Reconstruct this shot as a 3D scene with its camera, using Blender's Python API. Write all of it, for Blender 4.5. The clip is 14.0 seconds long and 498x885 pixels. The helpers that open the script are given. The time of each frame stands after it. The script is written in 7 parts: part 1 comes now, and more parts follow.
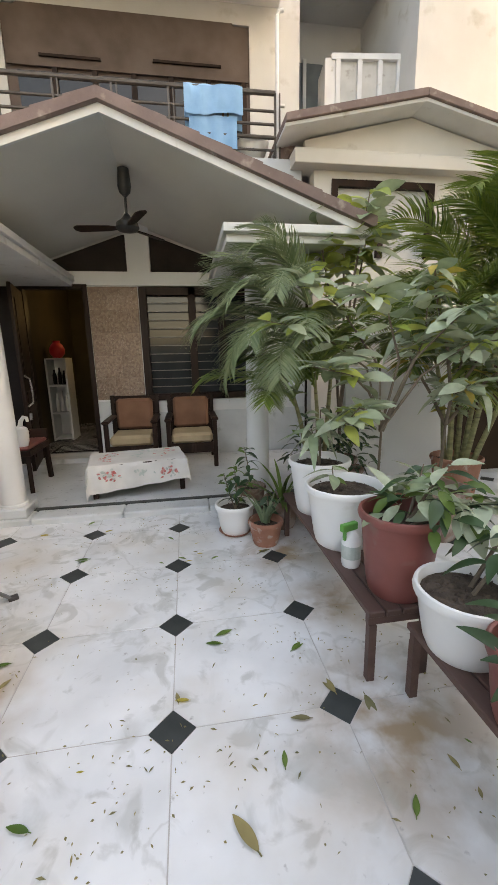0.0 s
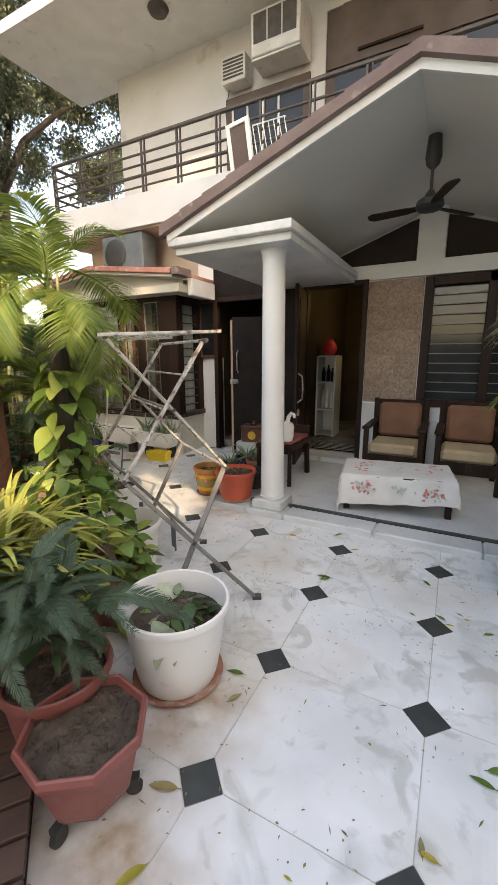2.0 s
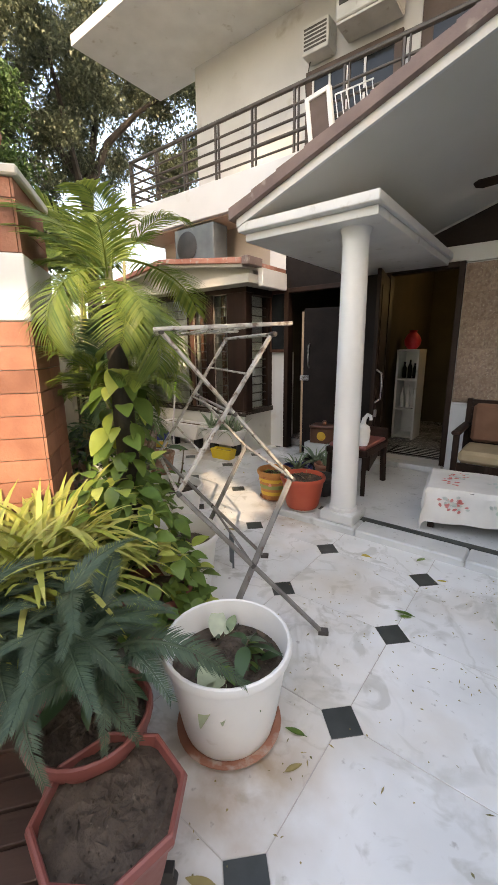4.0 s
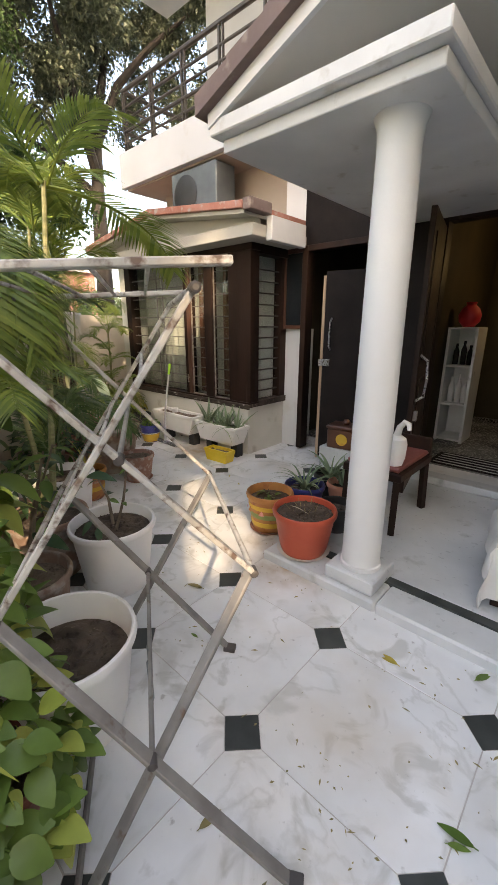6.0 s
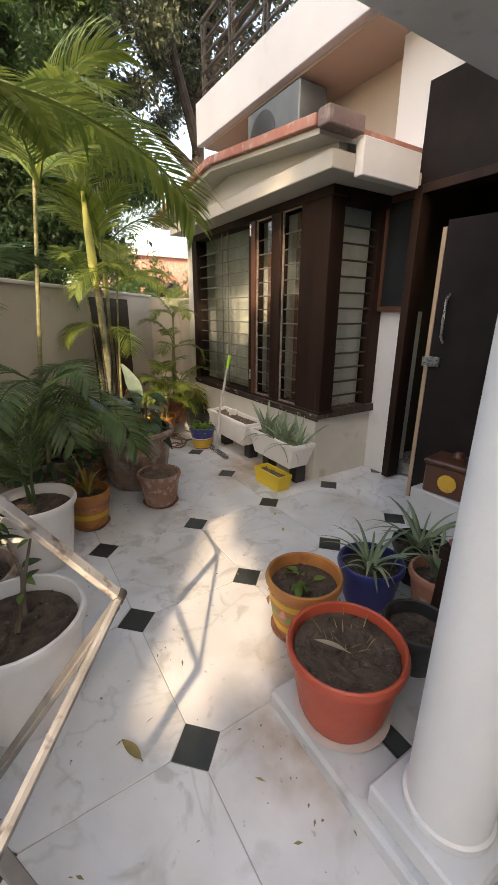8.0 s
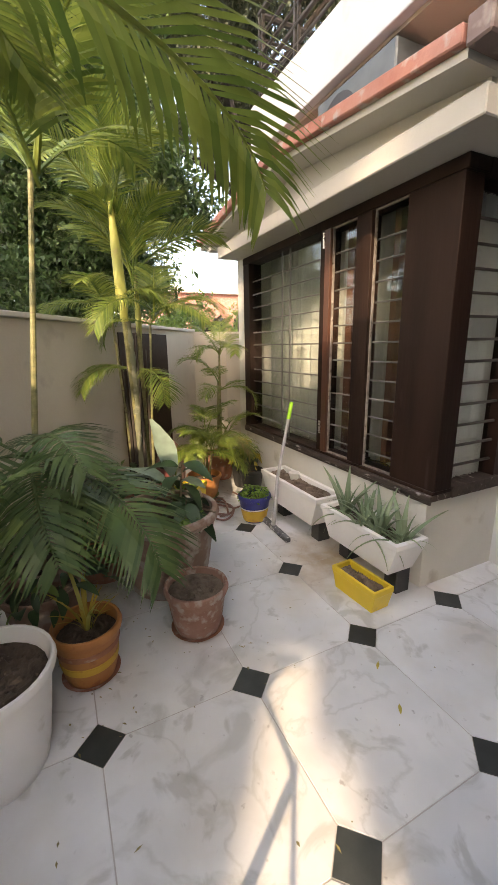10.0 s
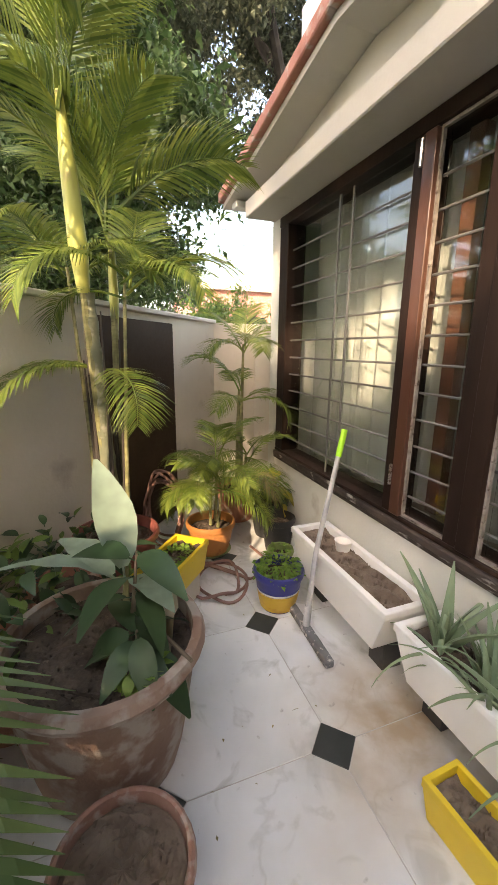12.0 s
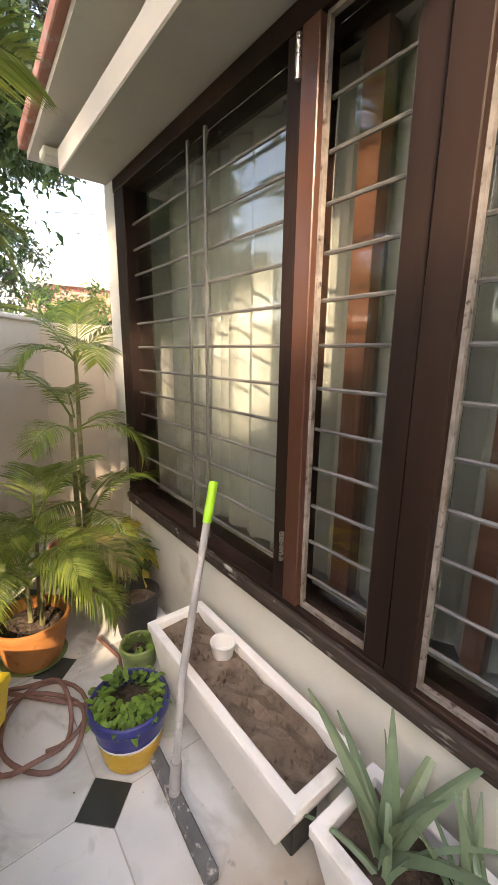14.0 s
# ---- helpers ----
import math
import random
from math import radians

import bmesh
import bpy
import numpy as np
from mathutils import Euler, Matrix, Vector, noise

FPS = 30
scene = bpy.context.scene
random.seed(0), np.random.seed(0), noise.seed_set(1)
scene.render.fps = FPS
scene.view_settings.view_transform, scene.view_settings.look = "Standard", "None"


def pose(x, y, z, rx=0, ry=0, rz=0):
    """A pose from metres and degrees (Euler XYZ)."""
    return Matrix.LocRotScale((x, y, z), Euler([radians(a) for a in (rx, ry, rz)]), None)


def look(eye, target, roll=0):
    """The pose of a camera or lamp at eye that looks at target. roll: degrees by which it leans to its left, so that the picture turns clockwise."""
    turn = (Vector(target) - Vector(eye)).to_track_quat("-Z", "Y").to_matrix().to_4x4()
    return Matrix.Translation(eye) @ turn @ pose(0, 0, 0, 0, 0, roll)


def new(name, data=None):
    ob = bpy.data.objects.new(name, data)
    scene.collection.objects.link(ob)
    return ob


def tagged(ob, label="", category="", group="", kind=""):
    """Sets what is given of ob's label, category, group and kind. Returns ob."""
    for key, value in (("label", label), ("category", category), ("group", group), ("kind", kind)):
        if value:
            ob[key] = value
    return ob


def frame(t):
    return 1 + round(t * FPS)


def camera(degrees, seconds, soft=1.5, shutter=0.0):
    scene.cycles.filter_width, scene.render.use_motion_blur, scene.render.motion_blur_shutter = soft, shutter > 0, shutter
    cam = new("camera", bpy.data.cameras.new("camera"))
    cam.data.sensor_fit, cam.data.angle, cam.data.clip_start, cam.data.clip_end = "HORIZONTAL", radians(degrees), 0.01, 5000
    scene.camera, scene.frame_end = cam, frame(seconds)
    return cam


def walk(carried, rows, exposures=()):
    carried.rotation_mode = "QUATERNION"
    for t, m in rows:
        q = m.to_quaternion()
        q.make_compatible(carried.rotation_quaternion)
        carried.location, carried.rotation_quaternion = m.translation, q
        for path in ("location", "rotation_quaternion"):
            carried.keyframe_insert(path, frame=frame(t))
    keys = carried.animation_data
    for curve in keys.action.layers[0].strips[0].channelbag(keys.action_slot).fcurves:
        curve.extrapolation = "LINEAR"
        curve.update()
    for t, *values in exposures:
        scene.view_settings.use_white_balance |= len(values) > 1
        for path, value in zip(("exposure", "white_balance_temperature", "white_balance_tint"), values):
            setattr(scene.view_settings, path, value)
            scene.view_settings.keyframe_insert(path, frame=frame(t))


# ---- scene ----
cam = camera(64.8, 14.0)
PATH = [
    (0, (0.026, -0.046, 1.447), (0.323, 1.885, 1.018), -1.2),
    (0.5, (0.011, 0.117, 1.46), (0.041, 2.068, 1.021), -1.7),
    (1, (-0.045, 0.228, 1.482), (-0.385, 2.148, 1.036), -1.7),
    (1.5, (-0.096, 0.313, 1.502), (-0.755, 2.149, 1.061), -0.8),
    (2, (-0.131, 0.363, 1.493), (-1.034, 2.094, 1.06), -0.3),
    (2.5, (-0.157, 0.384, 1.506), (-1.202, 2.028, 1.052), -0.1),
    (3, (-0.162, 0.403, 1.516), (-1.292, 1.989, 1.06), -0.6),
    (5.5, (-0.654, 1.416, 1.493), (-1.896, 2.897, 0.979), 0.1),
    (6, (-0.734, 1.733, 1.501), (-2.022, 3.152, 0.928), 0.1),
    (6.5, (-0.798, 2.016, 1.443), (-2.17, 3.36, 0.887), 0.8),
    (7, (-0.847, 2.285, 1.448), (-2.298, 3.532, 0.864), 0.6),
    (7.5, (-1.078, 2.545, 1.395), (-2.594, 3.694, 0.778), 0.5),
    (8, (-1.292, 2.833, 1.446), (-2.902, 3.839, 0.818), 0.2),
    (8.5, (-1.497, 3.002, 1.467), (-3.172, 3.914, 0.865), 0.0),
    (8.7, (-1.657, 3.015, 1.465), (-3.331, 3.946, 0.889), 0.1),
    (10.8, (-2.697, 3.433, 1.463), (-4.487, 4.205, 1.018), -0.8),
    (11, (-2.836, 3.496, 1.435), (-4.63, 4.253, 0.979), -0.4),
    (11.5, (-3.099, 3.662, 1.44), (-4.928, 4.334, 0.988), -0.2),
    (12, (-3.364, 3.777, 1.416), (-5.187, 4.454, 0.949), 0.6),
    (12.5, (-3.621, 3.882, 1.43), (-5.437, 4.567, 0.951), 0.5),
    (13, (-3.818, 4.009, 1.434), (-5.618, 4.738, 0.955), 0.5),
    (13.5, (-3.92, 4.148, 1.46), (-5.666, 5.001, 0.984), 0.5),
    (14, (-3.954, 4.229, 1.451), (-5.493, 5.427, 1.009), 0.8),
]
walk(cam, [(t, look(eye, target, roll)) for t, eye, target, roll in PATH], exposures=[(0.0, 2.69, 9500, 13), (1.5, 2.66, 9050, 13), (3.0, 2.64, 8850, 14), (6.0, 2.69, 8500, 14), (7.5, 2.64, 8500, 14), (8.5, 2.71, 8500, 18), (11.0, 3.2, 8500, 16), (14.0, 3.34, 8100, 18)])

# ---- world, sun ----
SUN_FROM = Vector((0.69, -0.53, 0.5)).normalized()
world = bpy.data.worlds.new("world")
scene.world = world
world.use_nodes = True
wn, wl = world.node_tree.nodes, world.node_tree.links
sky = wn.new("ShaderNodeTexSky")
sky.sky_type, sky.sun_disc = "NISHITA", False
sky.sun_elevation = math.asin(SUN_FROM.z)
sky.sun_rotation = math.atan2(SUN_FROM.x, SUN_FROM.y)
sky.air_density, sky.dust_density, sky.ozone_density = 1.0, 3.0, 1.0
wl.new(sky.outputs[0], wn["Background"].inputs[0])
wn["Background"].inputs[1].default_value = 0.15
sun = new("sun", bpy.data.lights.new("sun", "SUN"))
sun.data.energy, sun.data.angle, sun.data.color = 0.95, radians(0.6), (1.0, 0.86, 0.68)
sun.matrix_world = look(SUN_FROM * 30, (0, 0, 0))


# ---- mesh builder ----
class M:
    """Vertices and faces of one mesh."""

    def __init__(self):
        self.v, self.f = [], []

    def add(self, verts, faces):
        n = len(self.v)
        self.v += [tuple(p) for p in verts]
        self.f += [tuple(i + n for i in q) for q in faces]
        return self

    def box(self, x0, y0, z0, x1, y1, z1, m=None):
        vs = [Vector((x, y, z)) for z in (z0, z1) for y in (y0, y1) for x in (x0, x1)]
        if m is not None:
            vs = [m @ p for p in vs]
        return self.add(vs, [(0, 2, 3, 1), (4, 5, 7, 6), (0, 1, 5, 4), (2, 6, 7, 3), (0, 4, 6, 2), (1, 3, 7, 5)])

    def prism(self, poly, z0, z1, m=None):
        n = len(poly)
        vs = [Vector((x, y, z)) for z in (z0, z1) for x, y in poly]
        if m is not None:
            vs = [m @ p for p in vs]
        return self.add(vs, [tuple(range(n))[::-1], tuple(range(n, 2 * n))] + [(i, (i + 1) % n, n + (i + 1) % n, n + i) for i in range(n)])

    def lathe(self, profile, n=28, centre=(0, 0), sides_wobble=0.0):
        vs = []
        for r, z in profile:
            for k in range(n):
                a = 2 * math.pi * k / n
                vs.append((centre[0] + r * math.cos(a), centre[1] + r * math.sin(a), z))
        fs = []
        for i in range(len(profile) - 1):
            for k in range(n):
                k2 = (k + 1) % n
                fs.append((i * n + k, i * n + k2, (i + 1) * n + k2, (i + 1) * n + k))
        fs.append(tuple(range(n))[::-1])
        fs.append(tuple((len(profile) - 1) * n + k for k in range(n)))
        return self.add(vs, fs)

    def tube(self, pts, radii, n=8):
        pts = [Vector(p) for p in pts]
        if not isinstance(radii, (list, tuple)):
            radii = [radii] * len(pts)
        vs, fs = [], []
        up = Vector((0.13, 0.21, 0.97))
        for i, p in enumerate(pts):
            d = (pts[min(i + 1, len(pts) - 1)] - pts[max(i - 1, 0)]).normalized()
            a = d.cross(up)
            if a.length < 0.05:
                a = d.cross(Vector((1, 0, 0)))
            a.normalize()
            b = d.cross(a)
            for k in range(n):
                w = 2 * math.pi * k / n
                vs.append(p + radii[i] * (a * math.cos(w) + b * math.sin(w)))
        for i in range(len(pts) - 1):
            for k in range(n):
                k2 = (k + 1) % n
                fs.append((i * n + k, (i + 1) * n + k, (i + 1) * n + k2, i * n + k2))
        fs.append(tuple(range(n)))
        fs.append(tuple((len(pts) - 1) * n + k for k in range(n))[::-1])
        return self.add(vs, fs)

    def bar(self, a, b, w, h):
        """A flat bar from a to b, w wide and h thick."""
        a, b = Vector(a), Vector(b)
        q = (b - a).to_track_quat("Z", "Y").to_matrix().to_4x4()
        return self.box(-w / 2, -h / 2, 0, w / 2, h / 2, (b - a).length, Matrix.Translation(a) @ q)

    def mesh(self, name, material, smooth=False, bevel=0.0):
        me = bpy.data.meshes.new(name)
        me.from_pydata(self.v, [], self.f)
        if bevel:
            bm = bmesh.new()
            bm.from_mesh(me)
            bmesh.ops.recalc_face_normals(bm, faces=bm.faces)
            bmesh.ops.bevel(bm, geom=bm.edges[:], offset=bevel, segments=1, affect="EDGES", clamp_overlap=True)
            bm.to_mesh(me)
            bm.free()
        else:
            bm = bmesh.new()
            bm.from_mesh(me)
            bmesh.ops.recalc_face_normals(bm, faces=bm.faces)
            bm.to_mesh(me)
            bm.free()
        me.materials.append(material)
        if smooth:
            me.shade_smooth()
            me.set_sharp_from_angle(angle=radians(38))
        return me


def part(name, m, material, parent=None, label="", smooth=False, bevel=0.0):
    me = m if isinstance(m, bpy.types.Mesh) else m.mesh(name, material, smooth, bevel)
    ob = new(name, me)
    ob.parent = parent
    if label:
        ob["label"] = label
    return ob


def thing(name, at=(0, 0, 0), rz=0.0, label="", category="", group="", kind=""):
    ob = new(name)
    ob.matrix_basis = pose(*at, 0, 0, rz)
    ob.empty_display_size = 0.1
    return tagged(ob, label, category, group, kind)


def structure(name, m, material, label, category, bevel=0.0, smooth=False):
    return tagged(part(name, m, material, bevel=bevel, smooth=smooth), label, category, kind="structure")


# ---- materials ----
def shade(name, c1, c2, rough=0.6, scale=8.0, fine=60.0, bump=0.15, metal=0.0, c3=None, spot=0.6, coords="Object", random=0.0, stretch=(1, 1, 1), spec=0.5):
    """Two colours mixed by large noise, a third in spots, fine relief."""
    ma = bpy.data.materials.new(name)
    ma.use_nodes = True
    n, l = ma.node_tree.nodes, ma.node_tree.links
    p = n["Principled BSDF"]
    tc = n.new("ShaderNodeTexCoord")
    mp = n.new("ShaderNodeMapping")
    mp.inputs["Scale"].default_value = stretch
    l.new(tc.outputs[coords], mp.inputs[0])
    big = n.new("ShaderNodeTexNoise")
    big.inputs["Scale"].default_value, big.inputs["Detail"].default_value = scale, 6
    l.new(mp.outputs[0], big.inputs["Vector"])
    small = n.new("ShaderNodeTexNoise")
    small.inputs["Scale"].default_value, small.inputs["Detail"].default_value = fine, 4
    l.new(mp.outputs[0], small.inputs["Vector"])
    ramp = n.new("ShaderNodeValToRGB")
    ramp.color_ramp.elements[0].position, ramp.color_ramp.elements[1].position = 0.35, 0.66
    ramp.color_ramp.elements[0].color, ramp.color_ramp.elements[1].color = (*c1, 1), (*c2, 1)
    l.new(big.outputs[0], ramp.inputs[0])
    out = ramp.outputs[0]
    if c3:
        r2 = n.new("ShaderNodeValToRGB")
        r2.color_ramp.elements[0].position, r2.color_ramp.elements[1].position = spot, min(1.0, spot + 0.12)
        n3 = n.new("ShaderNodeTexNoise")
        n3.inputs["Scale"].default_value, n3.inputs["Detail"].default_value = scale * 2.3, 8
        l.new(mp.outputs[0], n3.inputs["Vector"])
        l.new(n3.outputs[0], r2.inputs[0])
        mx = n.new("ShaderNodeMixRGB")
        l.new(r2.outputs[0], mx.inputs[0])
        l.new(out, mx.inputs[1])
        mx.inputs[2].default_value = (*c3, 1)
        out = mx.outputs[0]
    if random:
        oi = n.new("ShaderNodeObjectInfo")
        hs = n.new("ShaderNodeHueSaturation")
        mr = n.new("ShaderNodeMapRange")
        mr.inputs["To Min"].default_value, mr.inputs["To Max"].default_value = 1 - random, 1 + random
        l.new(oi.outputs["Random"], mr.inputs["Value"])
        l.new(mr.outputs[0], hs.inputs["Value"])
        l.new(out, hs.inputs["Color"])
        out = hs.outputs[0]
    l.new(out, p.inputs["Base Color"])
    rr = n.new("ShaderNodeMapRange")
    rr.inputs["To Min"].default_value, rr.inputs["To Max"].default_value = max(0.02, rough - 0.1), min(1, rough + 0.12)
    l.new(small.outputs[0], rr.inputs["Value"])
    l.new(rr.outputs[0], p.inputs["Roughness"])
    bp = n.new("ShaderNodeBump")
    bp.inputs["Strength"].default_value, bp.inputs["Distance"].default_value = bump, 0.01
    l.new(small.outputs[0], bp.inputs["Height"])
    l.new(bp.outputs[0], p.inputs["Normal"])
    p.inputs["Metallic"].default_value = metal
    p.inputs["Specular IOR Level"].default_value = spec
    return ma


def leaf_shade(name, c1, c2, rough=0.45, through_light=0.25, island=0.25):
    """A leaf: colour varies leaf by leaf, some light comes through."""
    ma = bpy.data.materials.new(name)
    ma.use_nodes = True
    n, l = ma.node_tree.nodes, ma.node_tree.links
    p = n["Principled BSDF"]
    geo = n.new("ShaderNodeNewGeometry")
    oi = n.new("ShaderNodeObjectInfo")
    ad = n.new("ShaderNodeMath")
    ad.operation = "ADD"
    l.new(geo.outputs["Random Per Island"], ad.inputs[0])
    l.new(oi.outputs["Random"], ad.inputs[1])
    fr = n.new("ShaderNodeMath")
    fr.operation = "FRACT"
    l.new(ad.outputs[0], fr.inputs[0])
    mx = n.new("ShaderNodeMixRGB")
    mx.inputs[1].default_value, mx.inputs[2].default_value = (*c1, 1), (*c2, 1)
    l.new(fr.outputs[0], mx.inputs[0])
    tc = n.new("ShaderNodeTexCoord")
    no = n.new("ShaderNodeTexNoise")
    no.inputs["Scale"].default_value = 14
    l.new(tc.outputs["Object"], no.inputs["Vector"])
    hs = n.new("ShaderNodeHueSaturation")
    mr = n.new("ShaderNodeMapRange")
    mr.inputs["To Min"].default_value, mr.inputs["To Max"].default_value = 0.7, 1.35
    l.new(no.outputs[0], mr.inputs["Value"])
    l.new(mr.outputs[0], hs.inputs["Value"])
    l.new(mx.outputs[0], hs.inputs["Color"])
    l.new(hs.outputs[0], p.inputs["Base Color"])
    p.inputs["Roughness"].default_value = rough
    p.inputs["Specular IOR Level"].default_value = 0.4
    tr = n.new("ShaderNodeBsdfTranslucent")
    l.new(hs.outputs[0], tr.inputs[0])
    ms = n.new("ShaderNodeMixShader")
    ms.inputs[0].default_value = through_light
    l.new(p.outputs[0], ms.inputs[1])
    l.new(tr.outputs[0], ms.inputs[2])
    l.new(ms.outputs[0], n["Material Output"].inputs[0])
    return ma


def glass_shade(name, tint=(0.9, 0.95, 0.95), rough=0.02):
    ma = bpy.data.materials.new(name)
    ma.use_nodes = True
    # Black layer added over the pale floor; the slat gaps read as shade.
    p = ma.node_tree.nodes["Principled BSDF"]
    p.inputs["Base Color"].default_value = (*tint, 1)
    p.inputs["Transmission Weight"].default_value = 1.0
    p.inputs["Roughness"].default_value = rough
    p.inputs["IOR"].default_value = 1.45
    return ma


def glow(name, colour, strength):
    ma = bpy.data.materials.new(name)
    ma.use_nodes = True
    p = ma.node_tree.nodes["Principled BSDF"]
    p.inputs["Base Color"].default_value = (*colour, 1)
    p.inputs["Emission Color"].default_value = (*colour, 1)
    p.inputs["Emission Strength"].default_value = strength
    return ma


def marble_shade(name, c1, c2, vein, stain):
    """White marble: grey-green veins, yellow-brown stains, fine dirt; runs on from tile to tile with an offset of its own."""
    ma = bpy.data.materials.new(name)
    ma.use_nodes = True
    n, l = ma.node_tree.nodes, ma.node_tree.links
    p = n["Principled BSDF"]
    geo = n.new("ShaderNodeNewGeometry")
    oi = n.new("ShaderNodeObjectInfo")
    off = n.new("ShaderNodeVectorMath")
    off.operation = "MULTIPLY_ADD"
    cx = n.new("ShaderNodeCombineXYZ")
    for k in range(3):
        l.new(oi.outputs["Random"], cx.inputs[k])
    off.inputs[1].default_value = (40, 23, 11)
    l.new(cx.outputs[0], off.inputs[0])
    l.new(geo.outputs["Position"], off.inputs[2])

    def noise_at(vec, scale, detail, dist=0.0):
        no = n.new("ShaderNodeTexNoise")
        no.inputs["Scale"].default_value, no.inputs["Detail"].default_value, no.inputs["Distortion"].default_value = scale, detail, dist
        l.new(vec, no.inputs["Vector"])
        return no.outputs[0]

    def ramp_of(value, a, b, ca, cb):
        r = n.new("ShaderNodeValToRGB")
        r.color_ramp.elements[0].position, r.color_ramp.elements[1].position = a, b
        r.color_ramp.elements[0].color, r.color_ramp.elements[1].color = (*ca, 1), (*cb, 1)
        l.new(value, r.inputs[0])
        return r.outputs[0]

    def mix(fac, a, b):
        mx = n.new("ShaderNodeMixRGB")
        l.new(fac, mx.inputs[0])
        l.new(a, mx.inputs[1])
        if isinstance(b, tuple):
            mx.inputs[2].default_value = (*b, 1)
        else:
            l.new(b, mx.inputs[2])
        return mx.outputs[0]

    base = ramp_of(noise_at(off.outputs[0], 3.0, 5), 0.3, 0.7, c1, c2)
    v = noise_at(off.outputs[0], 1.7, 9, 0.5)
    band = n.new("ShaderNodeMath")
    band.operation = "SUBTRACT"
    l.new(v, band.inputs[0])
    band.inputs[1].default_value = 0.44
    ab = n.new("ShaderNodeMath")
    ab.operation = "ABSOLUTE"
    l.new(band.outputs[0], ab.inputs[0])
    veins = ramp_of(ab.outputs[0], 0.0, 0.016, (0.30, 0.30, 0.30), (0, 0, 0))
    out = mix(veins, base, vein)
    blot = ramp_of(noise_at(off.outputs[0], 5.5, 9, 0.9), 0.58, 0.66, (0, 0, 0), (0.46, 0.46, 0.46))
    out = mix(blot, out, vein)
    patch = None
    for px_, py_, pr in ((0.78, 1.12, 0.58), (0.80, 1.95, 0.34), (-1.02, 1.50, 0.38), (-0.95, 0.95, 0.40), (0.66, 2.6, 0.40), (-2.1, 3.6, 0.45), (-4.3, 4.75, 0.5)):
        dv = n.new("ShaderNodeVectorMath")
        dv.operation = "DISTANCE"
        l.new(geo.outputs["Position"], dv.inputs[0])
        dv.inputs[1].default_value = (px_, py_, 0)
        mr = n.new("ShaderNodeMapRange")
        mr.inputs["From Min"].default_value, mr.inputs["From Max"].default_value = pr, pr * 0.2
        l.new(dv.outputs["Value"], mr.inputs["Value"])
        if patch is None:
            patch = mr.outputs[0]
        else:
            mxm = n.new("ShaderNodeMath")
            mxm.operation = "MAXIMUM"
            l.new(patch, mxm.inputs[0])
            l.new(mr.outputs[0], mxm.inputs[1])
            patch = mxm.outputs[0]
    pm = n.new("ShaderNodeMath")
    pm.operation = "MULTIPLY"
    l.new(patch, pm.inputs[0])
    l.new(ramp_of(noise_at(geo.outputs["Position"], 5, 8), 0.34, 0.60, (0.15, 0.15, 0.15), (0.95, 0.95, 0.95)), pm.inputs[1])
    out = mix(pm.outputs[0], out, (0.33, 0.23, 0.135))
    st = ramp_of(noise_at(geo.outputs["Position"], 1.3, 8), 0.49, 0.72, (0, 0, 0), (0.55, 0.55, 0.55))
    out = mix(st, out, stain)
    smear = ramp_of(noise_at(geo.outputs["Position"], 3.1, 9, 0.9), 0.58, 0.68, (0, 0, 0), (0.44, 0.44, 0.44))
    out = mix(smear, out, (0.36, 0.37, 0.34))
    spk = ramp_of(noise_at(geo.outputs["Position"], 24, 6), 0.66, 0.74, (0, 0, 0), (0.55, 0.55, 0.55))
    out = mix(spk, out, (0.22, 0.21, 0.19))
    l.new(out, p.inputs["Base Color"])
    rr = n.new("ShaderNodeMapRange")
    rr.inputs["To Min"].default_value, rr.inputs["To Max"].default_value = 0.28, 0.62
    l.new(noise_at(geo.outputs["Position"], 5, 6), rr.inputs["Value"])
    l.new(rr.outputs[0], p.inputs["Roughness"])
    return ma


MARBLE = marble_shade("marble", (0.615, 0.635, 0.64), (0.775, 0.79, 0.795), (0.33, 0.34, 0.31), (0.50, 0.41, 0.29))
VERANDA = shade("veranda_marble", (0.47, 0.495, 0.50), (0.59, 0.61, 0.615), 0.3, 2.5, 30, 0.03, c3=(0.34, 0.36, 0.35), spot=0.62)
BLACK_STONE = shade("black_stone", (0.028, 0.034, 0.033), (0.045, 0.052, 0.05), 0.42, 9, 90, 0.05, random=0.25)
GROUT = shade("grout", (0.42, 0.40, 0.37), (0.54, 0.52, 0.49), 0.9, 6, 80, 0.2)
EARTH = shade("earth", (0.16, 0.14, 0.11), (0.24, 0.21, 0.17), 0.95, 2, 30, 0.3)
WHITE_WALL = shade("white_wall", (0.63, 0.635, 0.625), (0.70, 0.705, 0.70), 0.8, 1.2, 70, 0.08, c3=(0.58, 0.56, 0.52), spot=0.66)
CREAM = shade("cream_wall", (0.55, 0.525, 0.475), (0.62, 0.595, 0.55), 0.85, 1.5, 60, 0.1, c3=(0.47, 0.44, 0.39), spot=0.62)
# White paint greyed so the sky-lit upper walls come out less bright.
TONED_WHITE = shade("toned_white_paint", (0.465, 0.47, 0.47), (0.545, 0.55, 0.55), 0.85, 1.1, 50, 0.1, c3=(0.38, 0.365, 0.34), spot=0.60)
PALE_WALL = shade("pale_plaster", (0.57, 0.565, 0.51), (0.65, 0.645, 0.59), 0.85, 2.0, 60, 0.15, c3=(0.47, 0.45, 0.39), spot=0.60)
BAY_CREAM = shade("bay_cream", (0.46, 0.44, 0.385), (0.53, 0.505, 0.45), 0.85, 1.4, 60, 0.1, c3=(0.40, 0.37, 0.32), spot=0.62)
